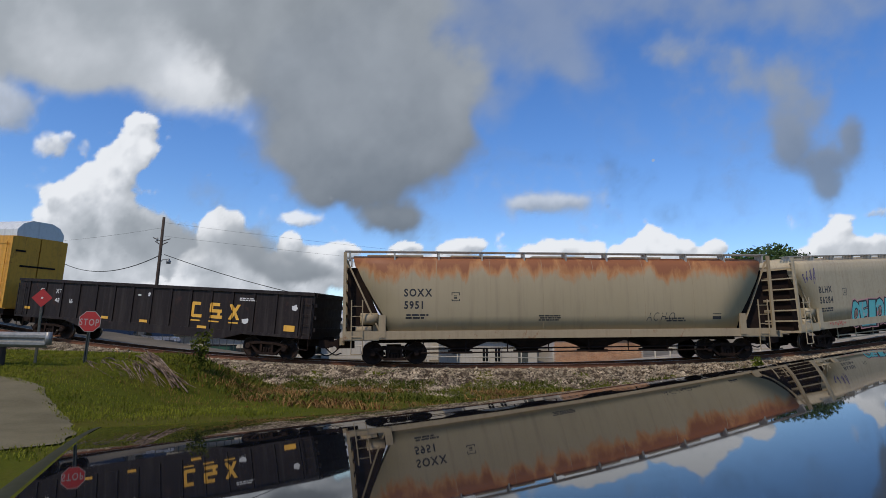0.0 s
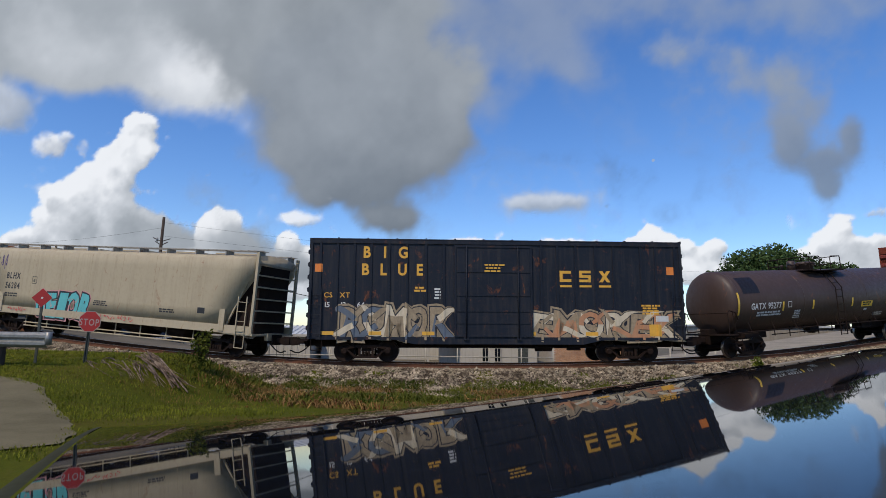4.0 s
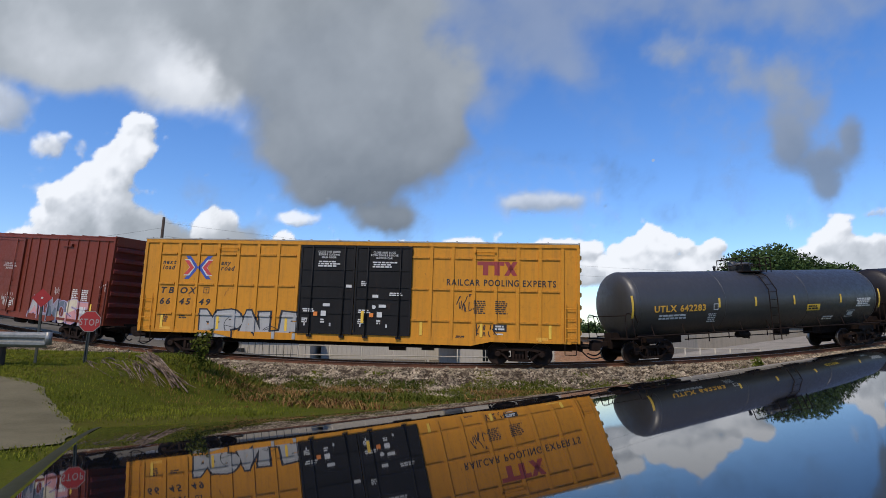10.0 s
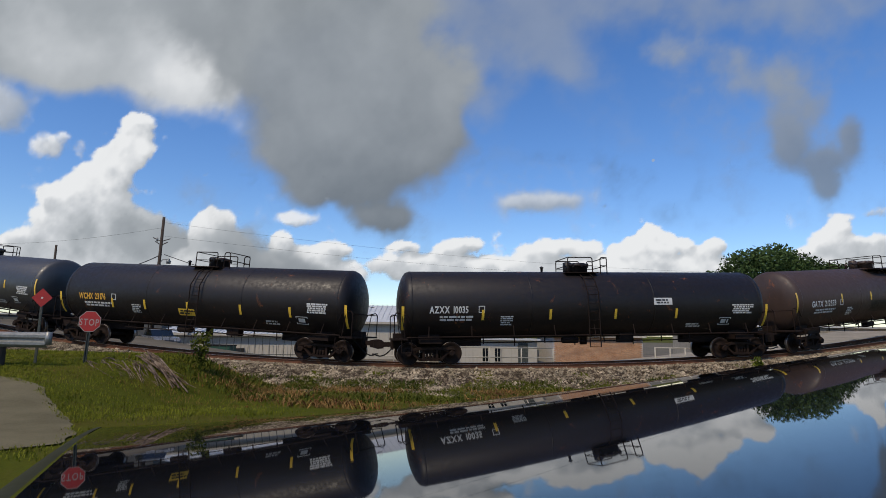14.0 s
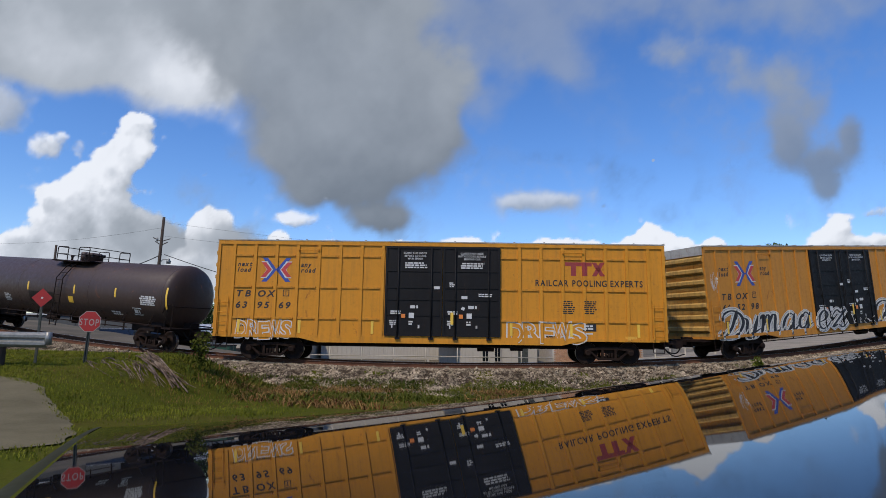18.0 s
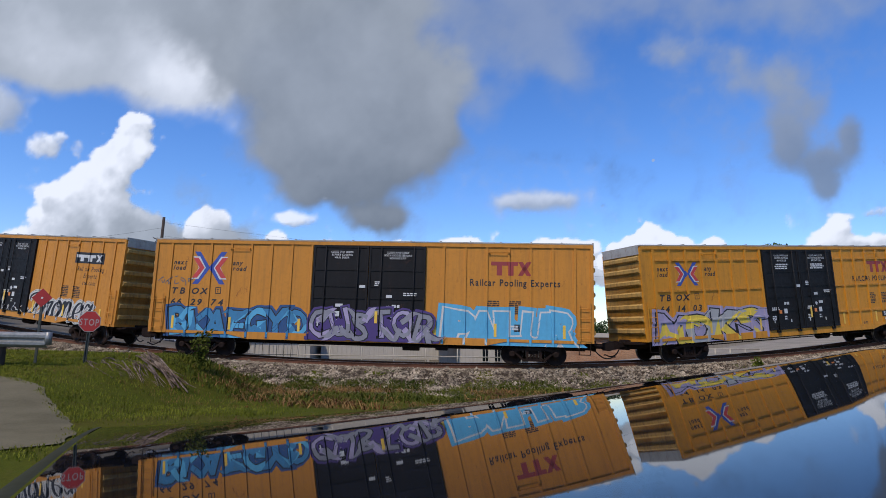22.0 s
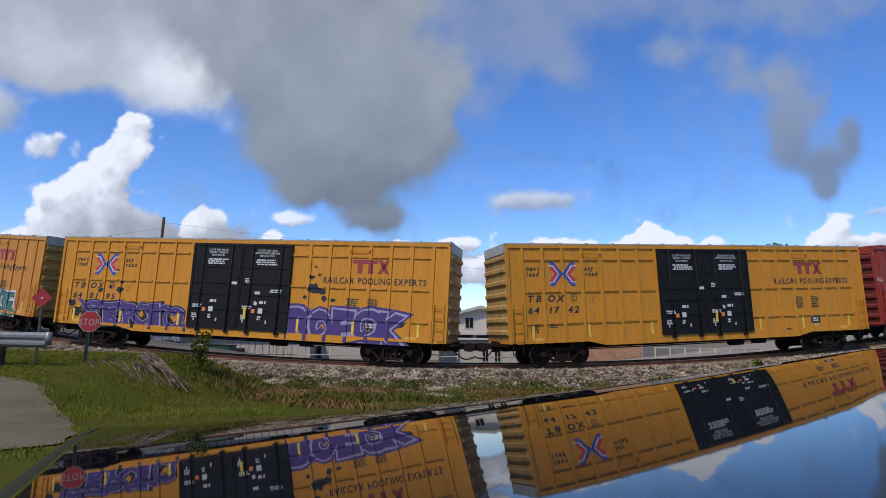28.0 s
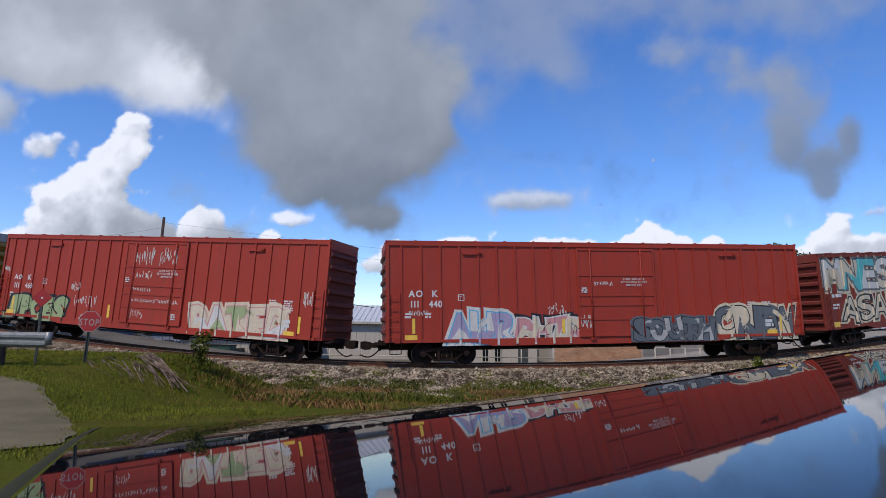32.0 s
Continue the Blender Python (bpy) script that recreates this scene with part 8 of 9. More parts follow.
# ---------------------------------------------------------------- gondola and car carrier
def gondola(u_mid, L=16.9):
    h, e, rnd, zt = L / 2, -L / 2, random.Random(3), 2.86
    root = thing("gondola_car", Matrix(), "rust-streaked black open gondola car", "gondola car")
    bm = bmesh.new()
    bx(bm, -h, h, -W, W, 0.95, 1.05)
    part("floor", bm, M_GONDOLA, root)
    for s in (-1, 1):
        bm = bmesh.new()
        a, b = sorted((s * W, s * (W - 0.05)))
        bx(bm, -h, h, a, b, 0.95, zt - 0.1)
        part("side", bm, M_GONDOLA, root, "black ribbed steel side")
        bm = bmesh.new()
        a, b = sorted((s * (W - 0.08), s * (W + 0.07)))
        bx(bm, -h, h, a, b, zt - 0.14, zt)
        part("top_chord", bm, M_GONDOLA, root)
        bm = bmesh.new()
        a, b = sorted((s * (W - 0.08), s * (W + 0.05)))
        prism(bm, [(-h + 3.4, 0.95), (-h + 4.4, 0.68), (h - 4.4, 0.68), (h - 3.4, 0.95), (h, 0.95), (h, 1.06), (-h, 1.06), (-h, 0.95)], a, b)
        part("side_sill", bm, M_GONDOLA, root)
        bm = bmesh.new()
        a, b = sorted((s * h, s * (h - 0.06)))
        bx(bm, a, b, -W + 0.05, W - 0.05, 1.05, zt)
        for z in (1.25, 1.75, 2.25, 2.68):
            p, q = sorted((s * h, s * (h + 0.09)))
            bx(bm, p, q, -W + 0.05, W - 0.05, z, z + 0.16)
        part("end", bm, M_GONDOLA, root, "black ribbed steel end")
        add_ladder(root, s * (h - 0.3), 1.15, -W - 0.04, 4, M_GONDOLA)
        bm = bmesh.new()
        pipe(bm, [(s * (h - 0.15), -W, 0.95), (s * (h - 0.15), -W, 0.5), (s * (h - 0.6), -W, 0.5), (s * (h - 0.6), -W, 0.95)], 0.018)
        part("stirrup", bm, M_UNDER, root)
    us = [0.7 + 1.105 * k for k in range(15)]
    spans = (posts(root, us, L, 0.95, zt - 0.14, M_GONDOLA, 0.14), [])
    bm = bmesh.new()
    bx(bm, -h + 0.4, h - 0.4, -0.2, 0.2, 0.62, 0.95)
    part("underframe", bm, M_UNDER, root)

    def pale_4(bm):
        words(bm, "CS", e + 1.45, 2.20, 0.30, FLAT, 1.0, 0.012)
        words(bm, "XT", e + 2.50, 2.20, 0.30, FLAT, 1.0, 0.012)
        for t, x in (("49", 1.45), ("48", 2.5), ("16", 3.4)):
            words(bm, t, e + x, 1.76, 0.30, FLAT, 1.0, 0.012)
        bars(bm, e + 13.2, e + 14.2, 2.35, 2.5, 2, rnd, FLAT)
        bars(bm, e + 7.6, e + 7.9, 2.3, 2.4, 1, rnd, FLAT)
        splash(bm, e + 16.0, 2.2, 0.16, rnd, FLAT, 0.005)
        splash(bm, e + 13.6, 1.5, 0.17, rnd, FLAT, 0.005)
        splash(bm, e + 8.3, 2.4, 0.10, rnd, FLAT, 0.005)
    lettering(root, "lettering", M_WHITE, pale_4, "worn white stencilled lettering", spans)

    def gold_4(bm):
        for k, x in enumerate((10.75, 11.75, 12.75)):
            x += e
            for z in ((1.52, 2.06), (1.52, 1.78, 2.06), ())[k]:
                rect(bm, x + rnd.uniform(0, 0.06), x + 0.55 + rnd.uniform(-0.1, 0.1), z, z + 0.14, FLAT)
            if k == 0:
                rect(bm, x, x + 0.14, 1.55, 2.18, FLAT, 0.006)
            elif k == 1:
                rect(bm, x, x + 0.14, 1.85, 2.16, FLAT, 0.006)
                rect(bm, x + 0.40, x + 0.54, 1.55, 1.85, FLAT, 0.006)
            else:
                patch(bm, [(x, 2.18), (x + 0.16, 2.18), (x + 0.56, 1.52), (x + 0.40, 1.52)], FLAT, 0.006)
                patch(bm, [(x + 0.56, 2.18), (x + 0.40, 2.18), (x, 1.52), (x + 0.16, 1.52)], FLAT, 0.009)
            rect(bm, x, x + 0.5, 1.36, 1.42, FLAT)
    lettering(root, "emblem", M_GOLD, gold_4, "worn yellow block emblem", spans)
    for x, w, z in ((5.6, 0.42, 1.15), (7.9, 0.5, 1.12), (11.15, 0.5, 1.05), (15.55, 0.55, 1.2), (0.6, 0.35, 1.35)):
        lettering(root, "reflector", M_GOLD, lambda bm: rect(bm, e + x, e + x + w, z, z + (0.25 if x > 15 else 0.12), FLAT, 0.02), "orange-yellow reflective strip", spans)
    running_gear(root, L, u_mid, 2.2)


def auto_rack(u_mid, L=27.0):
    h = L / 2
    root = thing("auto_rack_car", Matrix(), "tall yellow car-carrier wagon with pale rounded roof", "car carrier")
    bm = bmesh.new()
    bx(bm, -h, h, -W, W, 0.95, 4.85)
    part("body", bm, M_RACK, root, "yellow slatted steel side")
    bm = bmesh.new()
    poly = [(-W, 4.85), (W, 4.85), (W, 5.2), (W - 0.25, 5.55), (W - 0.7, 5.75), (-W + 0.7, 5.75), (-W + 0.25, 5.55), (-W, 5.2)]
    a, b = [bm.verts.new((-h, y, z)) for y, z in poly], [bm.verts.new((h, y, z)) for y, z in poly]
    bm.faces.new(a)
    bm.faces.new(b[::-1])
    for i in range(8):
        bm.faces.new((a[i], a[(i + 1) % 8], b[(i + 1) % 8], b[i]))
    part("roof", bm, M_RACK_TOP, root, "pale grey rounded roof")
    bm = bmesh.new()
    prism(bm, [(0, 0), (0.10, 0), (0.10, 3.7), (0, 3.7)], -0.05, 0)
    me = mesh_of("side_post", bm, M_RACK)
    for i in range(18):
        part("side_post", me, None, root, "", pose(-h + 0.2 + (L - 0.5) * i / 17, -W, 1.0))
    for z in (1.9, 3.3, 4.4):
        bm = bmesh.new()
        bx(bm, -h + 0.3, h - 0.3, -W - 0.03, -W, z, z + 0.08)
        part("side_rail", bm, M_RACK, root)
    for s in (-1, 1):
        bm = bmesh.new()
        for y in (-0.72, 0.72):
            bx(bm, *sorted((s * h, s * (h + 0.12))), y - 0.69, y + 0.69, 1.0, 4.8)
        part("end_door", bm, M_RACK, root, "yellow steel end door")
        bm = bmesh.new()
        bx(bm, *sorted((s * (h + 0.12), s * (h + 0.15))), -0.9, 0.9, 3.2, 3.3)
        bx(bm, *sorted((s * (h + 0.12), s * (h + 0.15))), -1.2, -0.7, 4.0, 4.1)
        part("door_latch", bm, M_UNDER, root)
        add_ladder(root, s * (h - 0.35), 1.1, -W - 0.05, 9, M_RACK, "yellow side ladder")
    bm = bmesh.new()
    bx(bm, -h + 0.5, h - 0.5, -W + 0.2, W - 0.2, 0.6, 0.95)
    part("underframe", bm, M_UNDER, root)
    running_gear(root, L, u_mid, 2.6)


# ---------------------------------------------------------------- the train, first car first
DOORFLAT = side_flat(W + 0.10)
auto_rack(-24.1 - 13.5)
gondola(-13.75)
hopper_car(5.42, 18.9, [(1.36, 7.6, 1.34), (1.95, 7.75, 1.46), (2.7, 8.2, 1.50), (3.5, 8.65, 1.48), (4.05, 8.9, 1.40), (4.3, 9.0, 1.28), (4.44, 9.0, 1.0), (4.50, 9.0, 0.5)],
           M_HOPPER_RUST, M_HOPPER, "rust-stained pale grey covered hopper car", "SOXX", "5951", 5, 2.5,
           pieces=[("black spray-can scrawl", lambda put, e: (lambda bm: (words(bm, "ACHO.", e + 12.85, 1.70, 0.52, put, 0.72, -0.012, 0.35, 0.0, 0.006), (bm, [M_SPRAY_BLACK]))[1])(bmesh.new()), None)])


def bubble_piece(put, e):
    bm, mats = spray("OEIOR", e + 4.2, e + 7.9, 1.05, 2.2, [M_SPRAY_AQUA], M_SPRAY_BLACK, M_SPRAY_PINK, 31, put, 0.06, 0.085, 0.1, 0.9, 0.0, 0.055)
    return bm, mats


def red_tags(put, e):
    bm, rnd = bmesh.new(), random.Random(6)
    scrawl(bm, e + 2.2, e + 3.6, 1.12, 1.36, 7, rnd, put, 0.055, 0, 0.03)
    scrawl(bm, e + 8.3, e + 10.8, 1.12, 1.36, 12, rnd, put, 0.055, 0, 0.03)
    return bm, [M_LOGO_RED]


def violet_tag(put, e):
    bm = bmesh.new()
    scrawl(bm, e + 0.55, e + 1.7, 3.2, 4.0, 4, random.Random(9), put, 0.006, 0, 0.04)
    return bm, [M_SPRAY_PURPLE]


hopper_car(25.55, 17.4, [(1.36, 7.0, 1.44), (2.0, 7.2, 1.46), (2.7, 7.7, 1.47), (3.3, 8.15, 1.47), (3.7, 8.42, 1.47), (4.15, 8.45, 1.46), (4.32, 8.45, 1.30), (4.44, 8.45, 0.6)],
           M_HOPPER_LIGHT, M_HOPPER_LIGHT, "pale grey covered hopper car with aqua graffiti", "BLHX", "56284", 7, 1.75, 4,
           [("aqua bubble letters outlined in black", bubble_piece, None), ("thin red spray-can scrawls", red_tags, None), ("violet spray-can scrawl", violet_tag, None)], True)
blue_boxcar(44.45)


def propylene(root, put, e, zc, rnd):
    lettering(root, "patch", M_TANK, lambda bm: (rect(bm, e + 0.85, e + 1.95, zc + 0.35, zc + 1.1, put, 0.006, 0, 6), rect(bm, -e - 2.2, -e - 0.75, zc - 0.3, zc + 1.0, put, 0.005, 0, 8)), "darker repainted patch")
    lettering(root, "yellow_notice", M_STRIP, lambda bm: rect(bm, e + 9.3, e + 10.2, zc - 0.58, zc - 0.30, put, 0.008, 0, 3), "yellow notice plate")
    lettering(root, "notice_print", M_BLACK, lambda bm: bars(bm, e + 9.35, e + 10.15, zc - 0.54, zc - 0.32, 2, rnd, put, 0.012), "")
    lettering(root, "placard", M_WHITE, lambda bm: (rect(bm, e + 9.6, e + 9.85, zc - 0.76, zc - 0.66, put, 0.008), patch(bm, [(-e - 1.55, zc - 1.05), (-e - 1.35, zc - 0.85), (-e - 1.15, zc - 1.05), (-e - 1.35, zc - 1.25)], put, 0.02)), "white hazard placard")
    lettering(root, "placard", M_LOGO_RED, lambda bm: patch(bm, [(-e - 1.48, zc - 1.02), (-e - 1.35, zc - 0.90), (-e - 1.22, zc - 1.02), (-e - 1.35, zc - 1.02)], put, 0.024), "red hazard placard")


def yellow_notice(u, z, m=M_STRIP):
    def add(root, put, e, zc, rnd):
        lettering(root, "notice", m, lambda bm: rect(bm, e + u, e + u + 0.85, zc + z, zc + z + 0.30, put, 0.008, 0, 3), "notice plate")
        lettering(root, "notice_print", M_BLACK, lambda bm: bars(bm, e + u + 0.05, e + u + 0.8, zc + z + 0.04, zc + z + 0.26, 2, rnd, put, 0.012), "")
    return add


def strip_row(L, us, z=-0.28, t=0.42, ez=-0.6):
    return [(0.10, ez, 0.95)] + [(u, z, t) for u in us] + [(L - 0.28, ez, 0.95)]


tank_car(62.25, 14.65, M_TANK_BROWN, "dusty brown-black tank car with white stencilling", "GATX", "95277", False, "wide", 7.35, [(0.42, -0.6, 1.0), (3.35, -0.52, 0.42), (5.5, -0.52, 0.42), (8.5, -0.52, 0.42), (11.35, -0.5, 0.42), (14.2, -0.85, 1.0)], 15, propylene, 1.47, 2.48, True, lw=0.85)
red_boxcar(81.3, "111007", "oxide red box car with pastel graffiti along its foot", [
    ("pastel spray-painted letters edged in white", spray("GUE", -9.475 + 2.9, -9.475 + 7.2, 0.85, 2.05, [M_SPRAY_PEACH, M_SPRAY_PINK, M_SPRAY_SLATE], M_SPRAY_WHITE, M_SPRAY_SLATE, 61, FLAT, 0.08, 0.10, 0, 1, 0.6, 0.03)),
    ("white spray-painted block on the door", spray("PHIL", -9.475 + 8.1, -9.475 + 10.0, 1.15, 2.05, [M_SPRAY_WHITE, M_SILVER], M_SPRAY_BLACK, M_SPRAY_WHITE, 62, DOORFLAT, 0.0, 0.16, 0, 1, 0.8, 0.03)),
    ("pale spray-painted letters", spray("ALMOST", -9.475 + 13.0, -9.475 + 17.6, 0.85, 1.9, [M_SILVER, M_SPRAY_PINK, M_SPRAY_MGREY, M_SPRAY_SLATE, M_SPRAY_CREAM, M_SPRAY_PINK], M_SPRAY_LILAC, None, 63, FLAT, 0.06, 0.10, 0, 1, 0.0, 0.03))],
    16, [(0.3, 0.7, 2.0, 2.3, 2), (2.2, 2.7, 1.0, 1.9, 3), (0.75, 1.3, 0.85, 1.05, 3), (10.4, 11.6, 1.2, 2.0, 4), (18.2, 18.7, 2.5, 2.9, 2), (14.8, 15.3, 2.1, 2.5, 3), (7.7, 7.95, 2.7, 3.4, 3)], 1)
yellow_boxcar(102.8, "664549", True, "yellow ribbed box car, black doors, silver graffiti", [
    ("silver block letters outlined in black", spray("MPALER", -9.475 + 2.9, -9.475 + 8.2, 0.80, 1.85, [M_SILVER], M_SPRAY_BLACK, M_SPRAY_BLACK, 71, FLAT, 0.085, 0.05, 0, 0.35, 0.0, 0.035)),
    ("black spray-can scrawl", (lambda bm: (scrawl(bm, -9.475 + 13.9, -9.475 + 14.6, 2.0, 2.9, 3, random.Random(5), FLAT, 0.006), scrawl(bm, -9.475 + 14.7, -9.475 + 15.6, 1.1, 1.7, 4, random.Random(4), FLAT, 0.006), (bm, [M_SPRAY_BLACK]))[2])(bmesh.new()))], seed=17)
tank_car(122.25, 15.45, M_TANK_GREY, "grey-black tank car with yellow stencilling", "UTLX", "642283", True, "one", 7.9, strip_row(15.45, (4.75, 6.9, 9.3, 12.4)), 18, yellow_notice(10.2, -0.6), 1.47, 2.48, lw=1.12)
tank_car(139.6, 15.05, M_TANK, "glossy black tank car with yellow reporting mark", "WCHX", "23176", True, "one", 7.7, strip_row(15.15, (3.1, 4.9, 7.2, 9.9, 12.3), -0.72, 0.42, -1.05), 19, yellow_notice(6.75, -0.9), 1.45, 2.45, lw=0.62)
tank_car(157.5, 16.6, M_TANK, "black tank car with white reporting mark", "AZXX", "10035", False, "one", 8.2, strip_row(16.6, (3.4, 6.3, 9.2, 12.0), -0.68, 0.42, -1.05), 20, yellow_notice(11.0, -0.1, M_WHITE), 1.45, 2.47, lw=0.68)


def grey_patch(root, put, e, zc, rnd):
    lettering(root, "patch", M_TANK, lambda bm: rect(bm, e + 6.3, e + 8.3, zc - 0.85, zc - 0.3, put, 0.006, 0, 5), "darker repainted patch")
    lettering(root, "notice", M_STRIP, lambda bm: rect(bm, e + 9.35, e + 9.7, zc - 0.7, zc - 0.4, put, 0.008, 0, 3), "yellow notice plate")


tank_car(175.83, 16.2, M_TANK_BROWN, "dull black tank car with grey haze", "GATX", "212533", False, "wide", 8.8, strip_row(16.2, (3.65, 6.2, 9.75, 12.65), -0.26, 0.42, -0.6), 21, grey_patch, 1.45, 2.47, lw=0.78)
yellow_boxcar(195.88, "639569", True, "yellow ribbed box car with faint white scrawls", [
    ("faint white outline letters", spray("DREWS", -9.475 + 0.95, -9.475 + 3.3, 0.85, 1.6, [M_YELLOW], M_SPRAY_WHITE, None, 91, FLAT, 0.02)),
    ("faint white outline letters", spray("DREWS", -9.475 + 12.3, -9.475 + 15.6, 0.80, 1.65, [M_YELLOW], M_SPRAY_WHITE, None, 92, FLAT, 0.02))], seed=22)
yellow_boxcar(217.15, "665298", False, "yellow box car with black and white script graffiti", [
    ("black script letters with white halo", script((("D", 0.55, 1.55), ("y", 1.95, 1.25), ("m", 3.05, 1.45), ("a", 4.6, 1.15), ("g", 5.7, 1.15)), FLAT, 101)),
    ("black script letters with white halo", script((("e", 7.0, 1.1), ("z", 8.1, 1.3)), DOORFLAT, 102)),
    ("black script letters with white halo", script((("D", 11.95, 1.6), ("r", 13.35, 0.85), ("o", 14.05, 0.85), ("n", 14.75, 1.05), ("e", 15.65, 1.0), ("z", 16.5, 0.75)), FLAT, 103)),
    ("white spray-can scrawls", (lambda bm: (scrawl(bm, -9.475 + 0.3, -9.475 + 0.75, 2.9, 3.9, 5, random.Random(5), FLAT, 0.006, 0, 0.02), scrawl(bm, -9.475 + 9.8, -9.475 + 11.8, 1.05, 1.4, 5, random.Random(4), DOORFLAT, 0.006), (bm, [M_SPRAY_WHITE]))[2])(bmesh.new()))], plate=True, seed=23, emblem=(1.30, 1.12))
yellow_boxcar(238.5, "662974", False, "yellow box car with blue graffiti along its foot", [
    ("deep blue spray-painted letters", spray("BLAEGYO", -9.475 + 0.85, -9.475 + 7.0, 0.80, 2.0, [M_SPRAY_MBLUE, M_SPRAY_BLUE, M_SPRAY_MBLUE], M_SPRAY_BLACK, M_SPRAY_DBLUE, 111, FLAT, 0.04, 0.09, 0, 1.2, 0.85, 0.03, wild=3)),
    ("grey and violet spray-painted letters", spray("CUSTOR", -9.475 + 7.1, -9.475 + 12.5, 0.85, 2.1, [M_SPRAY_MGREY, M_SPRAY_LILAC, M_SPRAY_MGREY], M_SPRAY_BLACK, M_SPRAY_PURPLE, 112, DOORFLAT, 0.01, 0.08, 0, 1.2, 0.8, 0.03, wild=3)),
    ("sky blue spray-painted letters edged in white", spray("PALUR", -9.475 + 12.9, -9.475 + 18.2, 0.80, 2.1, [M_SPRAY_BLUE], M_SPRAY_WHITE, M_SPRAY_BLUE, 113, FLAT, 0.085, 0.12, 0, 0.6, 0.9, 0.04)),
    ("black spray-can scrawl", (lambda bm: (scrawl(bm, -9.475 + 0.2, -9.475 + 1.9, 2.95, 3.4, 5, random.Random(5), FLAT, 0.006), (bm, [M_SPRAY_GREY]))[1])(bmesh.new()))], slogan="Railcar Pooling Experts", seed=24, emblem=(1.55, 1.42))
yellow_boxcar(259.78, "641403", True, "yellow ribbed box car with lilac and yellow graffiti", [
    ("lilac, grey and yellow spray-painted letters", spray("MOKST", -9.475 + 0.6, -9.475 + 8.4, 0.75, 2.05, [M_SPRAY_LILAC, M_SPRAY_YELLOW, M_SILVER, M_SPRAY_YELLOW], M_SPRAY_BLACK, M_SPRAY_LILAC, 121, FLAT, 0.05, 0.09, 0, 1, 0.8, 0.03, wild=2))], seed=25)
yellow_boxcar(281.2, "662349", False, "yellow box car with teal graffiti along its foot", [
    ("teal spray-painted letters edged in white", spray("SCRUFONE", -9.475 + 0.6, -9.475 + 9.9, 0.85, 2.0, [M_SPRAY_TEAL], M_SPRAY_BLACK, M_SPRAY_WHITE, 131, DOORFLAT, 0.02, 0.08, 0, 1.2, 0.0, 0.025, wild=3)),
    ("white spray-painted words on the door", spray("FREE", -9.475 + 10.6, -9.475 + 11.8, 1.25, 2.0, [M_SPRAY_AQUA], M_SPRAY_WHITE, None, 132, DOORFLAT, 0.03)),
    ("teal spray-painted letters edged in white", spray("HERE", -9.475 + 12.5, -9.475 + 17.0, 0.85, 2.1, [M_SPRAY_TEAL], M_SPRAY_BLACK, M_SPRAY_WHITE, 133, FLAT, 0.02, 0.08, 0, 1.2, 0.0, 0.025, wild=3)),
    ("red-brown spray-can scrawls", (lambda bm: (scrawl(bm, -9.475 + 16.9, -9.475 + 18.0, 1.1, 2.4, 5, random.Random(5), FLAT, 0.006, 0, 0.025), scrawl(bm, -9.475 + 4.0, -9.475 + 6.6, 2.1, 2.4, 9, random.Random(6), FLAT, 0.006, 0, 0.025), (bm, [M_LOGO_MAROON]))[2])(bmesh.new()))], slogan="Railcar Pooling Experts", seed=26, emblem=(1.72, 1.44))


def black_blots():
    bm, rnd = bmesh.new(), random.Random(12)
    for x, z, r in ((2.4, 2.55, 0.16), (2.9, 2.7, 0.12), (3.4, 2.6, 0.2), (3.2, 3.5, 0.07), (3.5, 2.95, 0.1), (13.1, 3.9, 0.07), (13.3, 3.55, 0.09), (12.95, 3.45, 0.12), (13.1, 2.95, 0.30), (13.5, 2.85, 0.16),
                    (12.7, 2.6, 0.10), (13.6, 2.55, 0.16), (14.0, 2.5, 0.12), (16.2, 1.75, 0.35), (16.9, 1.7, 0.3), (1.2, 1.5, 0.3), (0.9, 1.9, 0.2)):
        splash(bm, -9.475 + x, z, r, rnd, FLAT, 0.0045)
    return bm, [M_SPRAY_BLACK]


yellow_boxcar(302.75, "640195", True, "yellow ribbed box car with purple graffiti", [
    ("black paint blots", black_blots()),
    ("purple spray-painted letters with pale edges", spray("SERIO", -9.475 + 1.5, -9.475 + 7.0, 0.95, 2.0, [M_SPRAY_PURPLE], M_SPRAY_LILAC, M_SPRAY_BLACK, 141, FLAT, 0.02, 0.07, 0, 1.3, 0.5, 0.02, wild=3)),
    ("purple spray-painted letters with pale edges", spray("ROECK", -9.475 + 12.1, -9.475 + 17.0, 0.75, 2.1, [M_SPRAY_PURPLE], M_SPRAY_LILAC, M_SPRAY_PURPLE, 142, FLAT, 0.06, 0.10, 0, 1, 0.35, 0.045, wild=1))], seed=27)
yellow_boxcar(324.1, "641742", True, "clean yellow ribbed box car with black doors", [], seed=28)
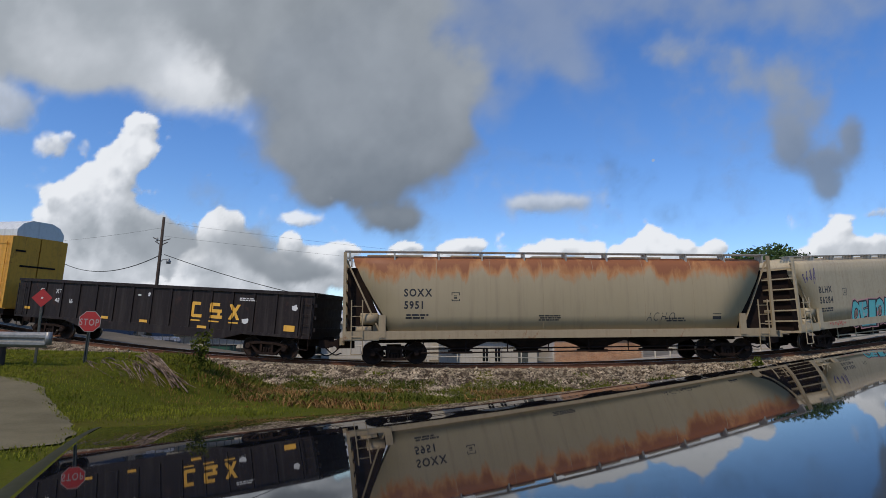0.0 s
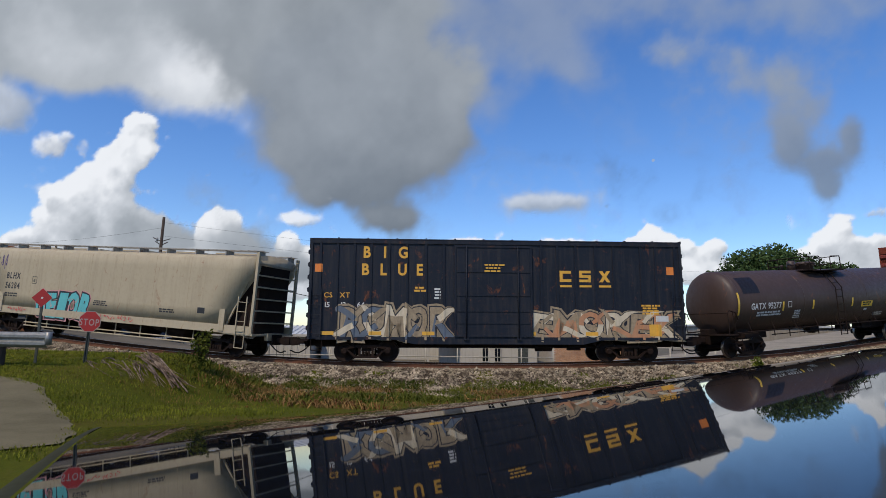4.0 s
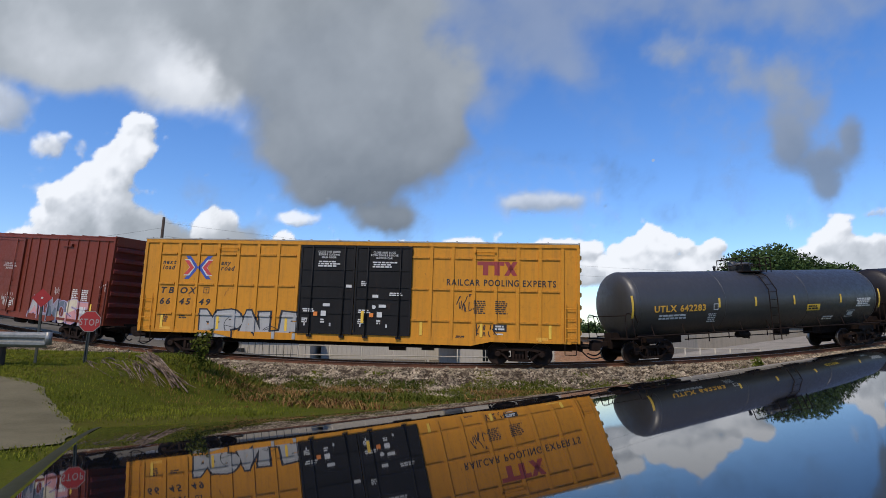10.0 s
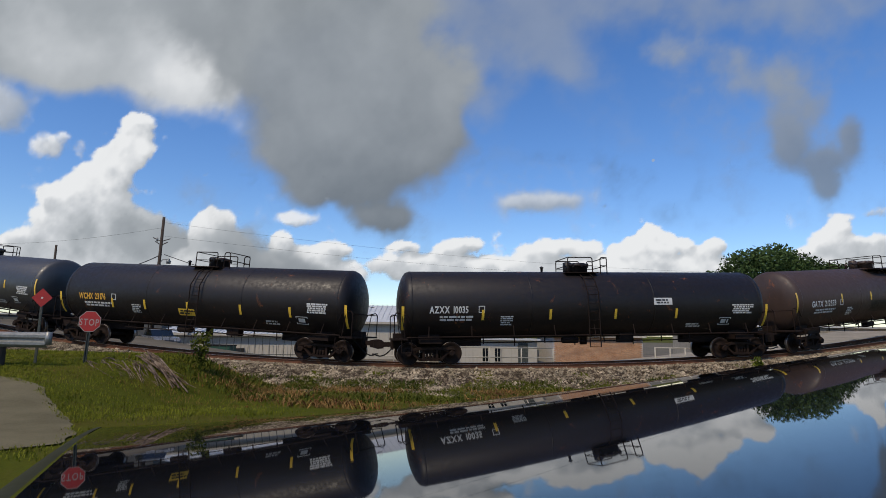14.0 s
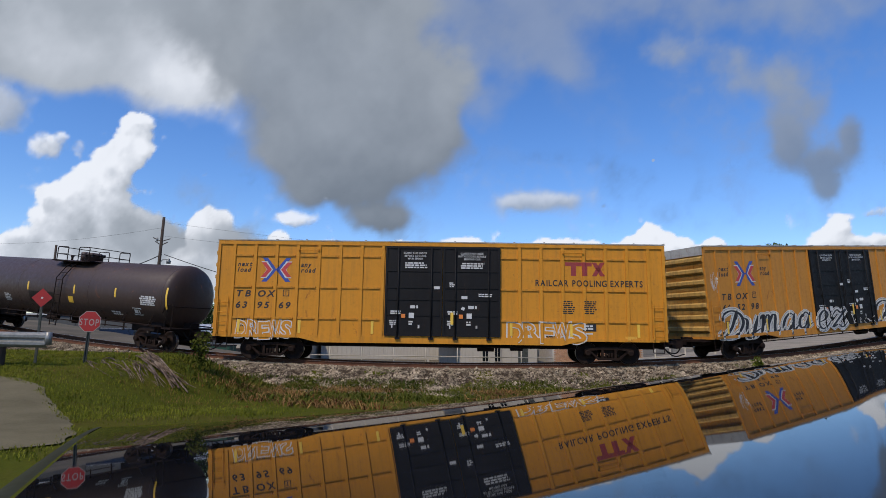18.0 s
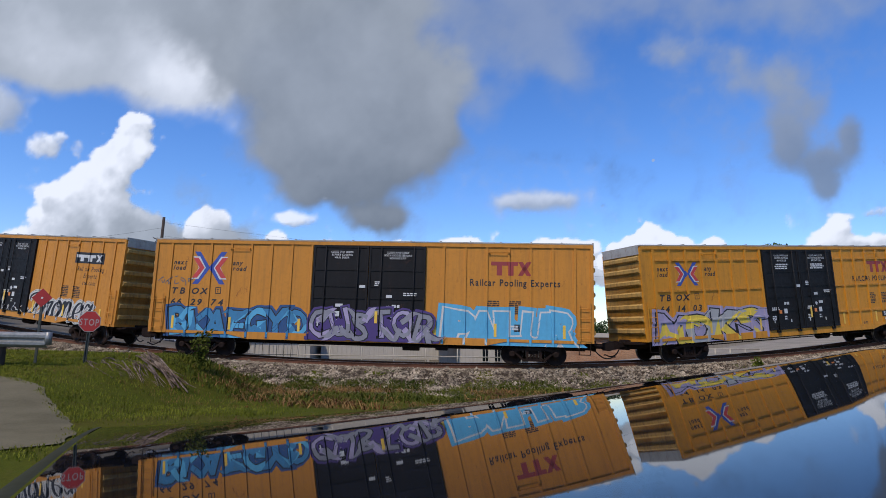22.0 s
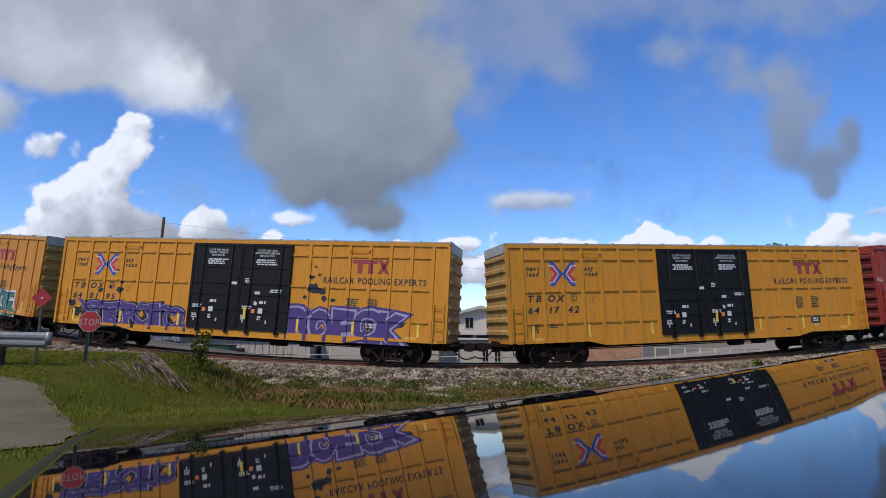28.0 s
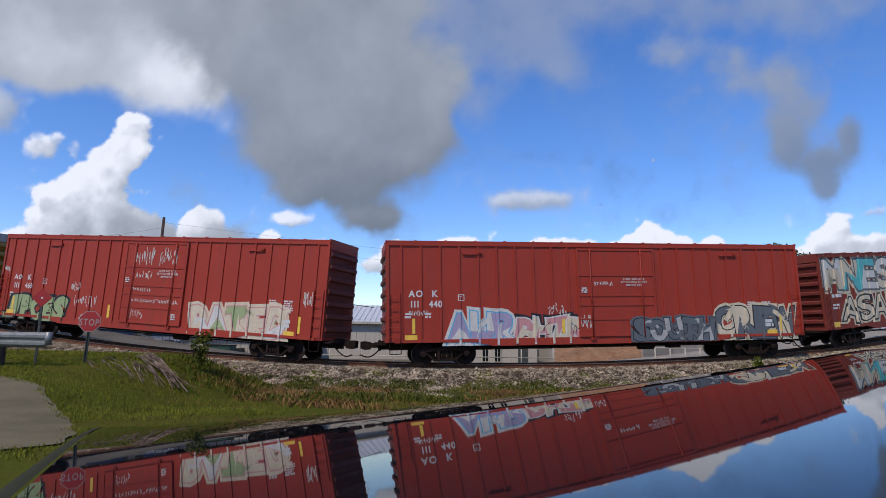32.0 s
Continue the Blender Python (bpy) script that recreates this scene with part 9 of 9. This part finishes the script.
red_boxcar(345.43, "111468", "oxide red box car with green and cream graffiti", [
    ("green spray-painted letters outlined in black", spray("JPCES", -9.475 + 0.9, -9.475 + 4.7, 0.85, 1.95, [M_SPRAY_GREEN], M_SPRAY_BLACK, M_SPRAY_BLACK, 151, FLAT, 0.075, 0.075, 0.1, 0.5, 0.0, 0.05)),
    ("cream spray-painted letters", spray("RATED", -9.475 + 12.3, -9.475 + 17.2, 0.80, 2.1, [M_SPRAY_CREAM, M_SPRAY_WHITE, M_SPRAY_GREEN, M_SPRAY_CREAM], M_SPRAY_PINK, M_SPRAY_CREAM, 152, FLAT, 0.05, 0.10, 0, 1, 0.75, 0.03, wild=2))],
    29, [(0.05, 0.6, 3.1, 3.5, 3), (4.9, 5.5, 2.3, 2.8, 3), (5.2, 6.6, 1.6, 2.2, 4), (5.6, 6.6, 0.9, 1.3, 4), (8.8, 9.9, 3.7, 4.6, 4), (10.2, 11.2, 3.7, 4.6, 3), (8.9, 9.9, 3.1, 3.5, 3), (8.8, 9.9, 2.5, 2.7, 4), (8.8, 11.5, 2.0, 2.2, 9), (8.8, 9.6, 1.2, 1.7, 3), (17.9, 18.4, 2.2, 2.9, 4)], m_side=M_CRIMSON)
red_boxcar(366.9, "111440", "oxide red box car with pale and grey graffiti", [
    ("faded white and blue spray-painted letters", spray("AUP", -9.475 + 2.6, -9.475 + 5.3, 0.80, 2.1, [M_SPRAY_LILAC, M_SPRAY_WHITE], M_SPRAY_BLUE, M_SPRAY_WHITE, 161, FLAT, 0.05, 0.10, 0, 1, 0.5, 0.03, wild=2)),
    ("cream and pink spray-painted letters", spray("BHZR", -9.475 + 5.4, -9.475 + 8.4, 0.85, 1.85, [M_SPRAY_PINK, M_SPRAY_CREAM], M_SPRAY_WHITE, M_SPRAY_BLACK, 162, FLAT, 0.05, 0.12)),
    ("grey spray-painted letters", spray("SOUTH", -9.475 + 10.6, -9.475 + 14.4, 0.85, 1.75, [M_SPRAY_GREY, M_SPRAY_GREY, M_SILVER], M_SPRAY_BLACK, M_SPRAY_GREY, 163, DOORFLAT, 0.06, 0.09, 0, 1, 0.7, 0.03, wild=2)),
    ("grey and cream spray-painted letters", spray("CREW", -9.475 + 14.5, -9.475 + 18.5, 0.85, 2.2, [M_SPRAY_GREY, M_SPRAY_CREAM, M_SPRAY_GREY], M_SPRAY_BLACK, M_SPRAY_CREAM, 164, FLAT, 0.05, 0.09, 0, 1, 0.6, 0.03, wild=2))],
    30, [(0.9, 1.7, 2.0, 2.25, 4), (6.8, 7.7, 1.9, 2.5, 3), (8.2, 8.7, 1.4, 2.0, 3), (8.9, 9.8, 3.2, 3.4, 4)], m_side=M_CRIMSON)
old_red_boxcar(386.9)


# ---------------------------------------------------------------- what moves
def motions():
    for root, u in CONSIST:
        rows = []
        for i in range(129):
            t = i * 0.25
            s = u - gone(t)
            near = abs(s) < 62
            if not near and i % 16 and i != 128:
                continue
            x, y, z, h = track_at(s)
            a, b = track_at(s - 6.5), track_at(s + 6.5)
            head = math.atan2(b[1] - a[1], b[0] - a[0])
            rise = math.atan2(b[2] - a[2], 13.0)
            rows.append((t, pose((a[0] + b[0]) / 2 * 0.5 + x * 0.5, (a[1] + b[1]) / 2 * 0.5 + y * 0.5, (a[2] + b[2]) / 2, 0, -math.degrees(rise), math.degrees(head))))
        walk(root, rows)
    for wheel, x, u in ROLLERS:
        rows, angle, last = [], 0.0, None
        for k in range(961):
            t = k / 30
            s = u - gone(t)
            if abs(s) < 42:
                if last is not None:
                    angle -= (gone(t) - gone(last)) / WHEEL_R
                last = t
                rows.append((t, pose(x, 0, WHEEL_R, 0, math.degrees(angle), 0)))
            elif k in (0, 960):
                rows.append((t, pose(x, 0, WHEEL_R, 0, math.degrees(angle), 0)))
        walk(wheel, rows)
    for ob, across, up in DRIFT:
        walk(ob, [(0.0, VIEW), (32.0, VIEW @ pose(across, up, 0))])


motions()
